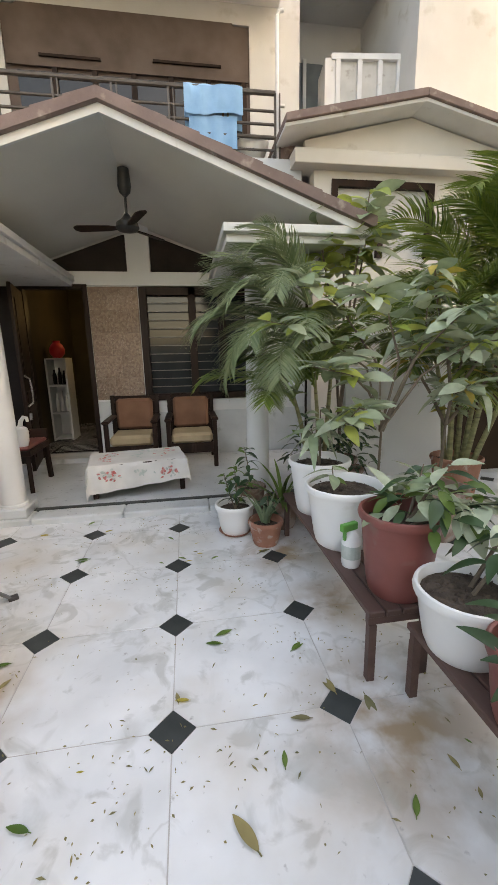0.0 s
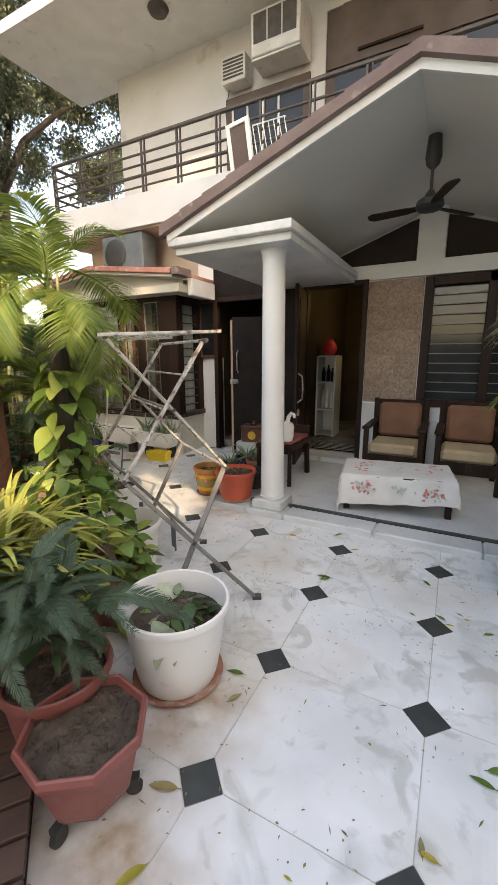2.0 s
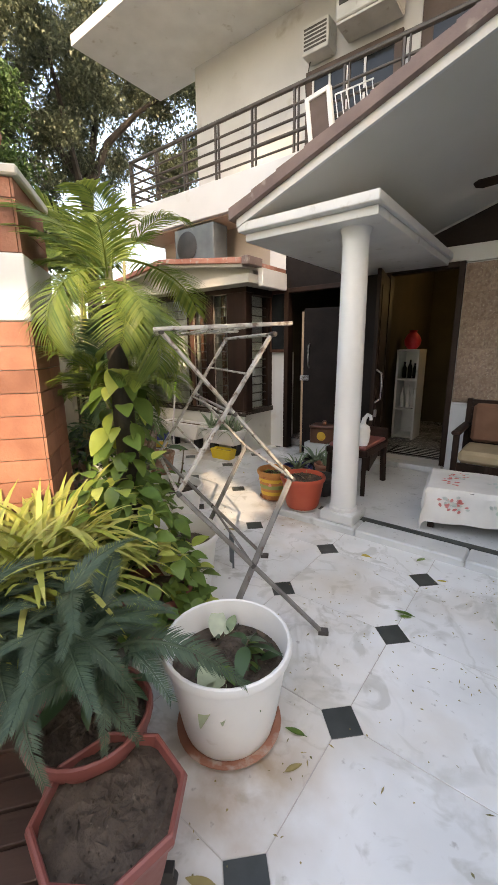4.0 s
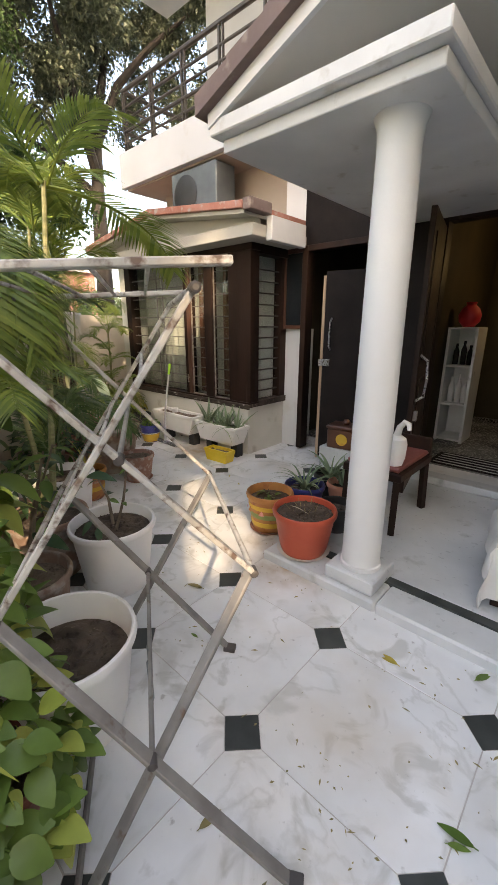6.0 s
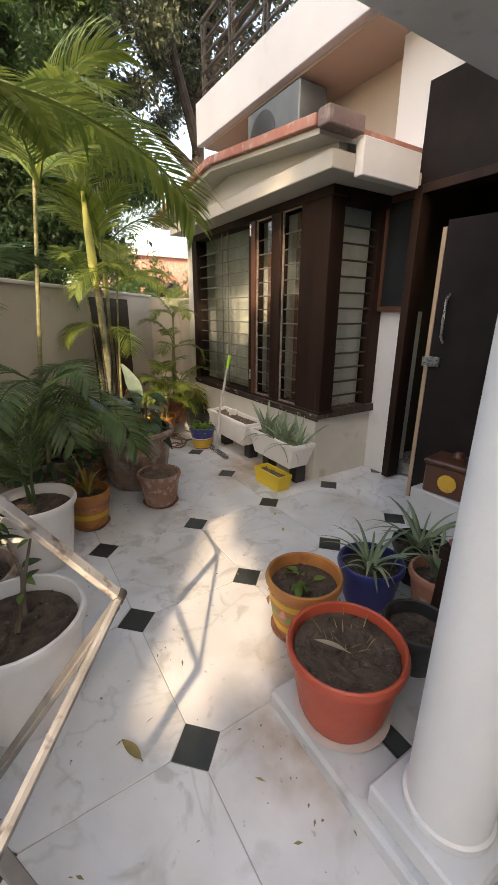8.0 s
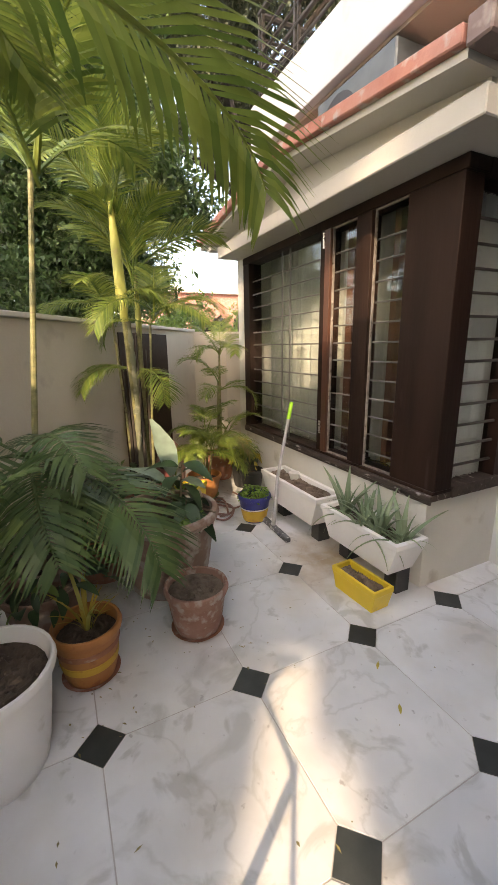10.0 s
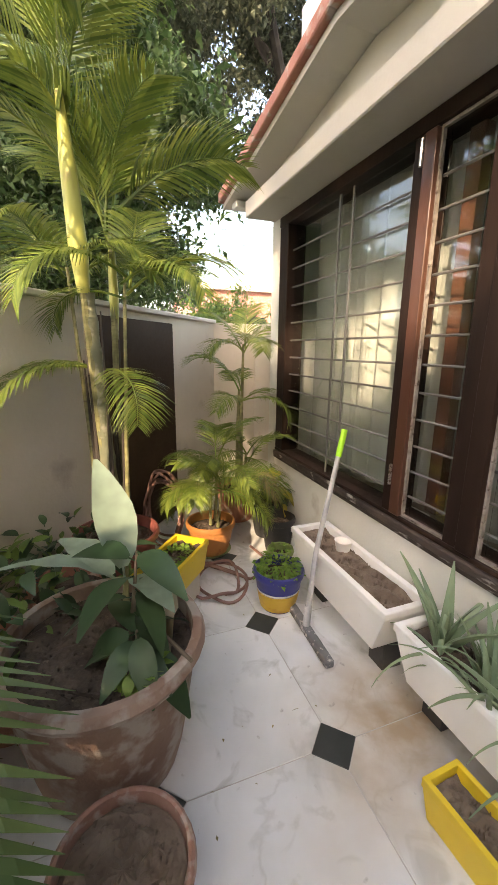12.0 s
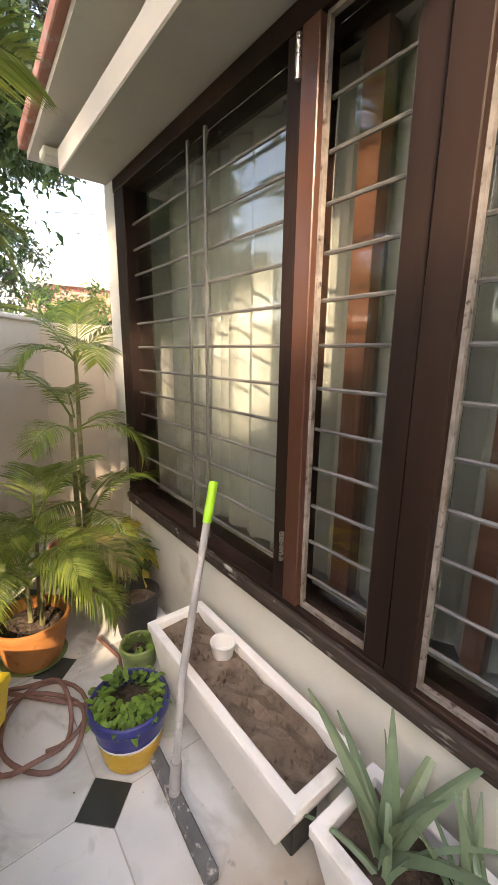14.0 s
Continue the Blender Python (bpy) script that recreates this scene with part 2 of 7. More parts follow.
# White with bluish shade mixed in and the brightness pulled down.
PARAPET_SHADE_WHITE = shade("parapet_shade_white", (0.49, 0.515, 0.54), (0.56, 0.585, 0.61), 0.85, 1.1, 50, 0.1, c3=(0.42, 0.42, 0.41), spot=0.63)
TAN_WALL = shade("tan_soffit", (0.40, 0.345, 0.28), (0.47, 0.41, 0.34), 0.85, 1.5, 60, 0.1)
BEIGE_WALL = shade("beige_wall", (0.50, 0.45, 0.37), (0.60, 0.545, 0.46), 0.9, 1.3, 45, 0.25, c3=(0.40, 0.35, 0.29), spot=0.60)
CEIL = shade("ceiling_paint", (0.60, 0.585, 0.545), (0.66, 0.645, 0.605), 0.8, 1.0, 60, 0.05)
TRIM = shade("white_trim", (0.63, 0.635, 0.63), (0.71, 0.715, 0.71), 0.6, 3, 60, 0.06, c3=(0.48, 0.46, 0.42), spot=0.64)
ROOF_BROWN = shade("roof_brown", (0.155, 0.108, 0.098), (0.215, 0.155, 0.14), 0.75, 4, 50, 0.25, c3=(0.30, 0.25, 0.22), spot=0.6)
ROOF_RED = shade("roof_red", (0.34, 0.135, 0.10), (0.42, 0.20, 0.155), 0.8, 6, 60, 0.3, c3=(0.40, 0.33, 0.29), spot=0.54)
BRICK = shade("terracotta_tile", (0.26, 0.105, 0.066), (0.35, 0.155, 0.10), 0.7, 7, 70, 0.2, random=0.18)
WOOD = shade("dark_wood", (0.015, 0.0085, 0.0065), (0.032, 0.017, 0.012), 0.5, 5, 50, 0.12, stretch=(1, 1, 0.12), spec=0.16, c3=(0.055, 0.036, 0.029), spot=0.66)
WOOD_RED = shade("red_wood", (0.065, 0.026, 0.016), (0.11, 0.046, 0.027), 0.33, 5, 50, 0.1, stretch=(1, 1, 0.12))
WOOD_WORN = shade("worn_sill", (0.028, 0.019, 0.015), (0.060, 0.044, 0.035), 0.75, 14, 70, 0.4, c3=(0.36, 0.34, 0.31), spot=0.61, stretch=(0.35, 1, 1))
BENCH_WOOD = shade("bench_wood", (0.075, 0.040, 0.033), (0.125, 0.068, 0.055), 0.55, 7, 60, 0.2, stretch=(1, 0.15, 1))
PLATFORM_WOOD = shade("platform_wood", (0.040, 0.021, 0.015), (0.075, 0.042, 0.031), 0.7, 7, 60, 0.2, stretch=(0.15, 1, 1), c3=(0.16, 0.13, 0.11), spot=0.66)
DOOR_EDGE = shade("door_edge", (0.40, 0.27, 0.17), (0.50, 0.35, 0.23), 0.6, 5, 50, 0.1, stretch=(1, 1, 0.15))
NEAR_BLACK = shade("dark_panel", (0.012, 0.0095, 0.009), (0.019, 0.0145, 0.0135), 0.75, 4, 40, 0.05, spec=0.15)
BROWN_PLASTER = shade("brown_plaster", (0.080, 0.058, 0.050), (0.118, 0.090, 0.080), 0.85, 2.5, 40, 0.2)
BROWN_SHEET = shade("brown_sheet", (0.034, 0.019, 0.010), (0.058, 0.034, 0.019), 0.65, 2, 40, 0.06, spec=0.2)
STONE_CLAD = shade("stone_cladding", (0.235, 0.16, 0.118), (0.34, 0.25, 0.19), 0.42, 34, 130, 0.9, random=0.12, c3=(0.56, 0.50, 0.43), spot=0.60)
WHITE_PLASTIC = shade("white_plastic", (0.75, 0.745, 0.725), (0.82, 0.815, 0.80), 0.40, 3, 40, 0.03, c3=(0.58, 0.55, 0.49), spot=0.64)
RED_PLASTIC = shade("red_plastic", (0.205, 0.060, 0.050), (0.26, 0.082, 0.070), 0.45, 4, 40, 0.04, c3=(0.22, 0.11, 0.09), spot=0.60)
ORANGE_PLASTIC = shade("orange_plastic", (0.42, 0.066, 0.034), (0.49, 0.095, 0.050), 0.42, 4, 40, 0.04, c3=(0.40, 0.12, 0.07), spot=0.66)
YELLOW_PLASTIC = shade("yellow_plastic", (0.66, 0.47, 0.03), (0.74, 0.55, 0.05), 0.4, 4, 40, 0.04, c3=(0.5, 0.36, 0.06), spot=0.68)
TERRACOTTA = shade("terracotta", (0.30, 0.13, 0.085), (0.40, 0.19, 0.13), 0.85, 7, 70, 0.25, c3=(0.44, 0.35, 0.30), spot=0.56)
WHITENED_POT = shade("whitened_terracotta", (0.27, 0.14, 0.105), (0.37, 0.22, 0.175), 0.9, 9, 70, 0.3, c3=(0.41, 0.33, 0.29), spot=0.50)
OLD_POT = shade("weathered_pot", (0.225, 0.14, 0.105), (0.33, 0.235, 0.185), 0.9, 5, 50, 0.4, c3=(0.38, 0.325, 0.28), spot=0.47)
BLUE_PAINT = shade("blue_paint", (0.022, 0.028, 0.14), (0.035, 0.04, 0.20), 0.35, 5, 50, 0.05)
YELLOW_PAINT = shade("yellow_paint", (0.55, 0.34, 0.04), (0.66, 0.43, 0.06), 0.5, 6, 60, 0.1, c3=(0.45, 0.22, 0.05), spot=0.6)
ORANGE_PAINT = shade("orange_paint", (0.37, 0.145, 0.045), (0.46, 0.21, 0.065), 0.5, 7, 60, 0.1, c3=(0.30, 0.10, 0.04), spot=0.6)
GREEN_PAINT = shade("green_paint", (0.16, 0.23, 0.08), (0.24, 0.32, 0.12), 0.5, 7, 60, 0.1)
BLACK_PLASTIC = shade("black_plastic", (0.02, 0.021, 0.021), (0.035, 0.036, 0.036), 0.5, 5, 50, 0.06)
SOIL = shade("soil", (0.042, 0.029, 0.021), (0.090, 0.066, 0.049), 0.95, 14, 55, 1.0, c3=(0.20, 0.16, 0.12), spot=0.66)
DRY_SOIL = shade("dry_soil", (0.125, 0.09, 0.066), (0.195, 0.148, 0.115), 0.95, 12, 50, 0.9, c3=(0.10, 0.075, 0.055), spot=0.6)
DARK_INFILL = shade("dark_infill", (0.020, 0.014, 0.012), (0.034, 0.025, 0.021), 0.75, 3, 40, 0.1, spec=0.25)
IRON = shade("iron", (0.055, 0.048, 0.044), (0.085, 0.075, 0.068), 0.5, 9, 70, 0.1, metal=0.3)
STEEL = shade("steel", (0.52, 0.52, 0.52), (0.64, 0.64, 0.64), 0.28, 9, 80, 0.05, metal=1.0)
BAR_STEEL = shade("bar_steel", (0.105, 0.10, 0.096), (0.165, 0.16, 0.152), 0.45, 6, 60, 0.02, metal=0.25)
RACK_WHITE = shade("rack_paint", (0.30, 0.28, 0.25), (0.50, 0.48, 0.44), 0.5, 10, 80, 0.1, c3=(0.11, 0.07, 0.05), spot=0.53)
RACK_GREY = shade("rack_grey", (0.15, 0.14, 0.13), (0.23, 0.22, 0.205), 0.5, 10, 80, 0.1, c3=(0.11, 0.07, 0.05), spot=0.6)
RACK_JOINT = shade("rack_joint", (0.045, 0.04, 0.038), (0.075, 0.065, 0.06), 0.5, 10, 80, 0.1)
CURTAIN = shade("curtain", (0.28, 0.285, 0.25), (0.37, 0.375, 0.335), 0.9, 2, 120, 0.2, stretch=(1, 1, 0.2))
# Whitened copy of the curtain; makes up for weak light at the side.
CURTAIN_LIFTED = shade("curtain_lifted", (0.60, 0.60, 0.57), (0.72, 0.72, 0.69), 0.9, 2, 120, 0.2, stretch=(1, 1, 0.2))
PANE_EDGE = shade("pane_edge", (0.15, 0.125, 0.105), (0.26, 0.235, 0.21), 0.6, 22, 90, 0.15, c3=(0.05, 0.03, 0.02), spot=0.58)
# Ochre with the gloom of the unlit rooms darkened into the paint.
DARK_ROOM = shade("darkened_room_paint", (0.036, 0.027, 0.013), (0.055, 0.042, 0.020), 0.85, 2, 50, 0.05)
ROOM_FLOOR = shade("room_floor", (0.12, 0.12, 0.12), (0.30, 0.30, 0.29), 0.25, 3, 40, 0.03)
CLOTH = shade("tablecloth", (0.58, 0.57, 0.54), (0.68, 0.67, 0.64), 0.85, 4, 200, 0.15)
CLOTH_RED = shade("cloth_red", (0.55, 0.13, 0.12), (0.66, 0.30, 0.28), 0.85, 30, 200, 0.1)
CLOTH_GREEN = shade("cloth_green", (0.40, 0.47, 0.43), (0.52, 0.57, 0.53), 0.85, 30, 200, 0.1)
TOWEL = shade("blue_towel", (0.16, 0.34, 0.55), (0.22, 0.42, 0.64), 0.95, 4, 160, 0.4)
CUSHION_BROWN = shade("brown_cushion", (0.155, 0.072, 0.042), (0.20, 0.10, 0.06), 0.8, 5, 140, 0.25)
CUSHION_TAN = shade("tan_cushion", (0.34, 0.26, 0.16), (0.42, 0.33, 0.21), 0.85, 5, 140, 0.25)
AC_PAINT = shade("ac_paint", (0.44, 0.44, 0.42), (0.54, 0.54, 0.52), 0.5, 4, 50, 0.05, c3=(0.34, 0.32, 0.29), spot=0.62)
AC_GREY = shade("ac_grey", (0.085, 0.105, 0.118), (0.125, 0.148, 0.160), 0.5, 4, 50, 0.05)
RUBBER_RED = shade("hose_rubber", (0.20, 0.105, 0.085), (0.27, 0.15, 0.125), 0.55, 20, 80, 0.1)
BROOM_GREY = shade("broom_tube", (0.30, 0.30, 0.30), (0.40, 0.40, 0.40), 0.45, 12, 70, 0.05, c3=(0.52, 0.52, 0.5), spot=0.6)
BROOM_HEAD = shade("broom_head", (0.10, 0.105, 0.11), (0.15, 0.155, 0.16), 0.8, 14, 60, 0.2, c3=(0.62, 0.60, 0.56), spot=0.56)
LIME = shade("lime_plastic", (0.26, 0.62, 0.02), (0.32, 0.70, 0.03), 0.4, 5, 50, 0.03)
GRASS_PLASTIC = shade("green_plastic", (0.07, 0.30, 0.05), (0.10, 0.36, 0.07), 0.4, 5, 50, 0.03)
RED_BRIGHT = shade("bright_red", (0.50, 0.02, 0.03), (0.60, 0.04, 0.05), 0.5, 5, 50, 0.05)
WINDOW_GLASS = glass_shade("window_glass")
DARK_GLASS = shade("dark_glass", (0.014, 0.017, 0.019), (0.022, 0.025, 0.028), 0.08, 3, 20, 0.0, spec=0.35)
BARK = shade("bark", (0.032, 0.027, 0.023), (0.066, 0.055, 0.046), 0.95, 8, 40, 0.8, stretch=(1, 1, 0.3))
PALM_STEM = shade("palm_stem", (0.15, 0.15, 0.065), (0.29, 0.275, 0.13), 0.6, 6, 40, 0.2, c3=(0.12, 0.09, 0.05), spot=0.6, stretch=(1, 1, 4))
CROWN_STEM = shade("crown_stem", (0.34, 0.36, 0.085), (0.46, 0.46, 0.13), 0.45, 5, 40, 0.05, c3=(0.30, 0.25, 0.10), spot=0.64, stretch=(1, 1, 0.4))
RINGED_STEM = shade("ringed_stem", (0.135, 0.15, 0.095), (0.22, 0.225, 0.145), 0.6, 7, 50, 0.2, c3=(0.30, 0.29, 0.23), spot=0.58)
TWIG = shade("twig", (0.13, 0.10, 0.07), (0.19, 0.15, 0.11), 0.9, 9, 60, 0.4)
PALM_LEAF = leaf_shade("palm_leaf", (0.085, 0.145, 0.028), (0.21, 0.26, 0.055), 0.4, 0.3)
# Greyer, lighter palm green; sky light on glossy fronds is in the colour.
PALM_SKYLIT = leaf_shade("palm_leaf_skylit", (0.13, 0.185, 0.085), (0.29, 0.335, 0.19), 0.32, 0.3)
PALM_DARK = leaf_shade("palm_leaf_dark", (0.050, 0.105, 0.035), (0.115, 0.175, 0.065), 0.4, 0.22)
# Paled to carry the sky sheen that glossy leaves would show.
BROAD_LEAF = leaf_shade("broad_leaf", (0.25, 0.32, 0.19), (0.52, 0.57, 0.42), 0.25, 0.25)
LIGHT_LEAF = leaf_shade("light_leaf", (0.27, 0.35, 0.07), (0.46, 0.50, 0.13), 0.4, 0.35)
MID_LEAF = leaf_shade("mid_leaf", (0.075, 0.145, 0.030), (0.15, 0.235, 0.055), 0.4, 0.3)
HERB_LEAF = leaf_shade("herb_leaf", (0.10, 0.20, 0.035), (0.19, 0.32, 0.06), 0.45, 0.3)
DARK_LEAF = leaf_shade("dark_leaf", (0.022, 0.055, 0.022), (0.055, 0.105, 0.045), 0.4, 0.2)
GREY_LEAF = leaf_shade("grey_leaf", (0.20, 0.29, 0.22), (0.30, 0.39, 0.30), 0.5, 0.25)
FERN_LEAF = leaf_shade("fern_leaf", (0.045, 0.080, 0.050), (0.080, 0.120, 0.070), 0.5, 0.25)
HANG_LEAF = leaf_shade("hanging_leaf", (0.040, 0.085, 0.028), (0.095, 0.155, 0.052), 0.38, 0.28)
YELLOW_LEAF = leaf_shade("yellow_leaf", (0.35, 0.31, 0.05), (0.50, 0.38, 0.08), 0.5, 0.3)
PALE_LEAF = leaf_shade("pale_leaf", (0.42, 0.37, 0.27), (0.55, 0.48, 0.36), 0.7, 0.1)
DRY_LEAF = leaf_shade("dry_leaf", (0.16, 0.15, 0.07), (0.30, 0.24, 0.10), 0.7, 0.1)
# Greyed and lightened; the haze of distance is mixed into this leaf colour.
HAZED_TREE_LEAF = leaf_shade("hazed_tree_leaf", (0.060, 0.078, 0.052), (0.140, 0.160, 0.100), 0.5, 0.38)
SPIDER_LEAF = leaf_shade("spider_leaf", (0.34, 0.38, 0.07), (0.62, 0.60, 0.20), 0.4, 0.35)
ALOE_LEAF = leaf_shade("aloe_leaf", (0.13, 0.20, 0.12), (0.22, 0.29, 0.17), 0.45, 0.15)
LAMP_GLOW = glow("lamp_glow", (1.0, 0.72, 0.35), 6.0)

# ---- ground and floor ----
GX, GY, SX, SY, DI = -0.104, 1.268, 0.7035, 0.6425, 0.094
structure("ground", M().box(-400, -400, -0.30, 400, 400, -0.06), EARTH, "dusty brown earth around the house", "ground")
floor = structure("floor", M().box(-9.0, -3.2, -0.06, 5.2, 6.2, -0.003), GROUT, "white marble courtyard floor with black stone diamonds", "floor")

# ---- veranda ----
veranda = structure("veranda_floor", M().box(-2.22, 3.80, -0.02, 1.75, 5.62, 0.06), VERANDA, "raised grey-white marble veranda floor", "floor", bevel=0.006)
part("border_strip", M().box(-2.22, 3.735, -0.02, 1.75, 3.797, 0.061), BLACK_STONE, veranda, "black stone border strip")
xs = [-2.22, -1.43, -0.62, 0.18, 0.99, 1.75]
for a, b in zip(xs, xs[1:]):
    part("step_slab", M().box(a + 0.002, 3.51, -0.02, b - 0.002, 3.732, 0.059), VERANDA, veranda, bevel=0.012)

# ---- house: ground storey walls ----
WY = 5.62
w = M()
w.box(-2.35, WY, 0, -2.02, WY + 0.23, 3.6)
w.box(-1.20, WY, 0, -0.54, WY + 0.23, 2.38)
w.box(-0.54, WY, 0, 1.10, WY + 0.23, 0.86)
w.box(1.10, WY, 0, 1.75, WY + 0.23, 2.38)
w.box(-2.02, WY, 2.39, 1.75, WY + 0.23, 2.56)
w.box(-0.665, WY, 2.56, -0.37, WY + 0.23, 3.30)
w.box(-2.02, WY + 0.10, 2.56, -0.665, WY + 0.23, 3.3)
w.box(-0.37, WY + 0.10, 2.56, 1.75, WY + 0.23, 3.3)
w.box(-3.80, 5.74, 2.36, -2.35, 5.95, 3.6)
w.box(-3.78, 5.74, 0, -3.50, 5.95, 1.46)
w.box(-2.02, WY, 0.0, -1.20, WY + 0.25, 0.12)
structure("wall_front", w, WHITE_WALL, "white painted front wall of the house with door and window openings", "wall")
structure("wall_dark", M().box(-2.36, WY - 0.012, 0.06, -2.03, WY - 0.002, 2.38).box(-3.52, 5.725, 2.30, -2.03, 5.738, 3.0), NEAR_BLACK, "near-black painted wall panel between two doors", "wall")
gable_panel = thing("gable_panel", (0, 0, 0), 0, "dark wooden triangular panels under the porch roof", "panel")
for poly in ([(-1.95, 2.57), (-0.67, 2.57), (-0.67, 3.02), (-0.75, 3.0)], [(-0.365, 2.57), (1.0, 2.57), (-0.28, 3.0), (-0.365, 3.02)]):
    part("panel", M().prism(poly, -0.02, 0.02, Matrix.Translation((0, WY + 0.07, 0)) @ Matrix.Rotation(math.pi / 2, 4, "X")), DARK_INFILL, gable_panel)

# ---- porch roof: a low gable over two flat slabs on round columns ----
AX, SLOPE = -0.50, 0.365
roof = thing("porch_roof", (0, 0, 0), 0, "gabled porch roof with white edge and brown tiles", "roof", kind="structure")
LX, RX = -2.50, 1.62


def roof_band(z0, z1, y0, y1, x0, x1, back=-0.10):
    m = M()
    for a, b in ((x0, AX), (AX, x1)):
        vs = []
        for y, dz in ((y0, 0.0), (y1, back)):
            for x in (a, b):
                zz = 3.20 - SLOPE * abs(x - AX) + dz
                vs += [(x, y, zz + z0), (x, y, zz + z1)]
        m.add(vs, [(0, 1, 3, 2), (4, 6, 7, 5), (0, 4, 5, 1), (2, 3, 7, 6), (0, 2, 6, 4), (1, 5, 7, 3)])
    return m


part("ceiling", roof_band(0.035, 0.07, 3.388, WY + 0.15, LX + 0.05, RX - 0.05), CEIL, roof, "grey-white painted sloping soffit")
part("edge_band", roof_band(-0.005, 0.057, 3.36, 3.386, LX, RX, 0.0), TRIM, roof, "white edge moulding")
for k in range(9):
    f0, f1 = k / 9, (k + 1) / 9
    for side in (-1, 1):
        end = LX - 0.04 if side < 0 else RX + 0.04
        a, b = AX + (end - AX) * f0, AX + (end - AX) * f1
        za, zb = 3.20 - SLOPE * abs(a - AX), 3.20 - SLOPE * abs(b - AX)
        m = M()
        lo, hi = 0.058, 0.135
        vs = []
        for y, dz in ((3.31, 0.0), (WY, -0.1)):
            vs += [(a, y, za + lo + dz), (a, y, za + hi + dz), (b, y, zb + lo + dz), (b, y, zb + hi + 0.012 + dz)]
        m.add(vs, [(0, 1, 3, 2), (4, 6, 7, 5), (0, 4, 5, 1), (2, 3, 7, 6), (0, 2, 6, 4), (1, 5, 7, 3)])
        part("tile_course", m, ROOF_BROWN, roof)


def canopy(x0, x1, label):
    c = thing("porch_slab", (0, 0, 0), 0, label, "porch slab", kind="structure")
    part("slab", M().box(x0, 3.44, 2.37, x1, WY, 2.43), TRIM, c, bevel=0.004)
    part("fascia", M().box(x0 - 0.03, 3.37, 2.432, x1 + 0.03, WY, 2.50), TRIM, c, bevel=0.006)


canopy(-2.47, -1.36, "white flat concrete porch slab on a round column")
canopy(0.41, 1.62, "white flat concrete porch slab behind palms")


def column(x, y):
    c = thing("column", (x, y, 0.06), 0, "white painted round column on a square marble base", "column", "porch columns")
    part("base", M().box(-0.15, -0.15, 0, 0.15, 0.15, 0.085), VERANDA, c, "grey marble square base", bevel=0.008)
    part("shaft", M().lathe([(0.118, 0.087), (0.118, 0.11), (0.109, 0.115), (0.106, 0.9), (0.098, 2.20), (0.104, 2.27), (0.12, 2.31)], 36), WHITE_WALL, c, smooth=True)


column(-1.613, 3.69)
column(0.69, 3.69)

# ---- stone cladding beside the door ----
clad = structure("stone_panel", M().box(-1.185, WY - 0.012, 0.90, -0.555, WY - 0.001, 2.37), STONE_CLAD, "panel of pitted brown and pinkish cladding stones", "wall cladding")
rnd = random.Random(3)


def pitted_slab(w_, h_, nx, nz):
    """A split-faced slab with an uneven, pitted front."""
    m = M()
    vs = []
    for j in range(nz + 1):
        for i in range(nx + 1):
            edge = i in (0, nx) or j in (0, nz)
            vs.append((w_ * i / nx, -0.010 if edge else -0.014 - 0.012 * rnd.random() ** 2, h_ * j / nz))
    k = len(vs)
    fs = [(j * (nx + 1) + i, j * (nx + 1) + i + 1, (j + 1) * (nx + 1) + i + 1, (j + 1) * (nx + 1) + i) for j in range(nz) for i in range(nx)]
    vs += [(0, 0, 0), (w_, 0, 0), (w_, 0, h_), (0, 0, h_)]
    a_, b_, c_, d2 = 0, nx, (nz + 1) * (nx + 1) - 1, nz * (nx + 1)
    fs += [(k, k + 1, b_, a_), (k + 1, k + 2, c_, b_), (k + 2, k + 3, d2, c_), (k + 3, k, a_, d2)]
    return m.add(vs, fs)


rows_ = (0.905, 1.20, 1.50, 1.79, 2.085, 2.366)
for k, (za, zb) in enumerate(zip(rows_, rows_[1:])):
    cut = -1.183 + (0.36 if k % 2 else 0.25)
    for xa, xb in ((-1.183, cut), (cut, -0.557)):
        part("stone", pitted_slab(xb - xa - 0.005, zb - za - 0.005, int((xb - xa) / 0.022), 13), STONE_CLAD, clad).matrix_basis = Matrix.Translation((xa, WY - 0.012, za))
part("dado", M().box(-1.19, WY - 0.014, 0.06, -0.55, WY - 0.002, 0.88).box(-0.55, WY - 0.014, 0.06, 1.75, WY - 0.002, 0.70), VERANDA, clad, "pale marble dado")


# ---- main door ----
door_1 = thing("door_1", (0, 0, 0), 0, "dark wooden front door, standing open", "door", kind="structure")
part("frame", M().box(-2.03, WY - 0.03, 0.12, -1.97, WY + 0.1, 2.40).box(-1.25, WY - 0.03, 0.12, -1.19, WY + 0.1, 2.40).box(-1.97, WY - 0.03, 2.34, -1.25, WY + 0.1, 2.40), WOOD, door_1, bevel=0.004)
leaf_m = Matrix.Translation((-2.0, WY - 0.03, 0.14)) @ Matrix.Rotation(radians(-78), 4, "Z")
leaf = part("leaf", M().box(0, -0.02, 0, 0.74, 0.02, 2.16, leaf_m), WOOD, door_1, bevel=0.004)
part("moulding", M().box(0.10, 0.021, 0.15, 0.64, 0.030, 0.95, leaf_m).box(0.10, 0.021, 1.10, 0.64, 0.030, 2.02, leaf_m), WOOD, leaf, bevel=0.004)
hm = [leaf_m @ Vector(p) for p in ((0.68, 0.02, 0.78), (0.68, 0.075, 0.82), (0.68, 0.085, 0.95), (0.68, 0.075, 1.10), (0.68, 0.02, 1.14))]
part("handle", M().tube(hm, 0.011), STEEL, leaf, "polished steel pull handle", smooth=True)
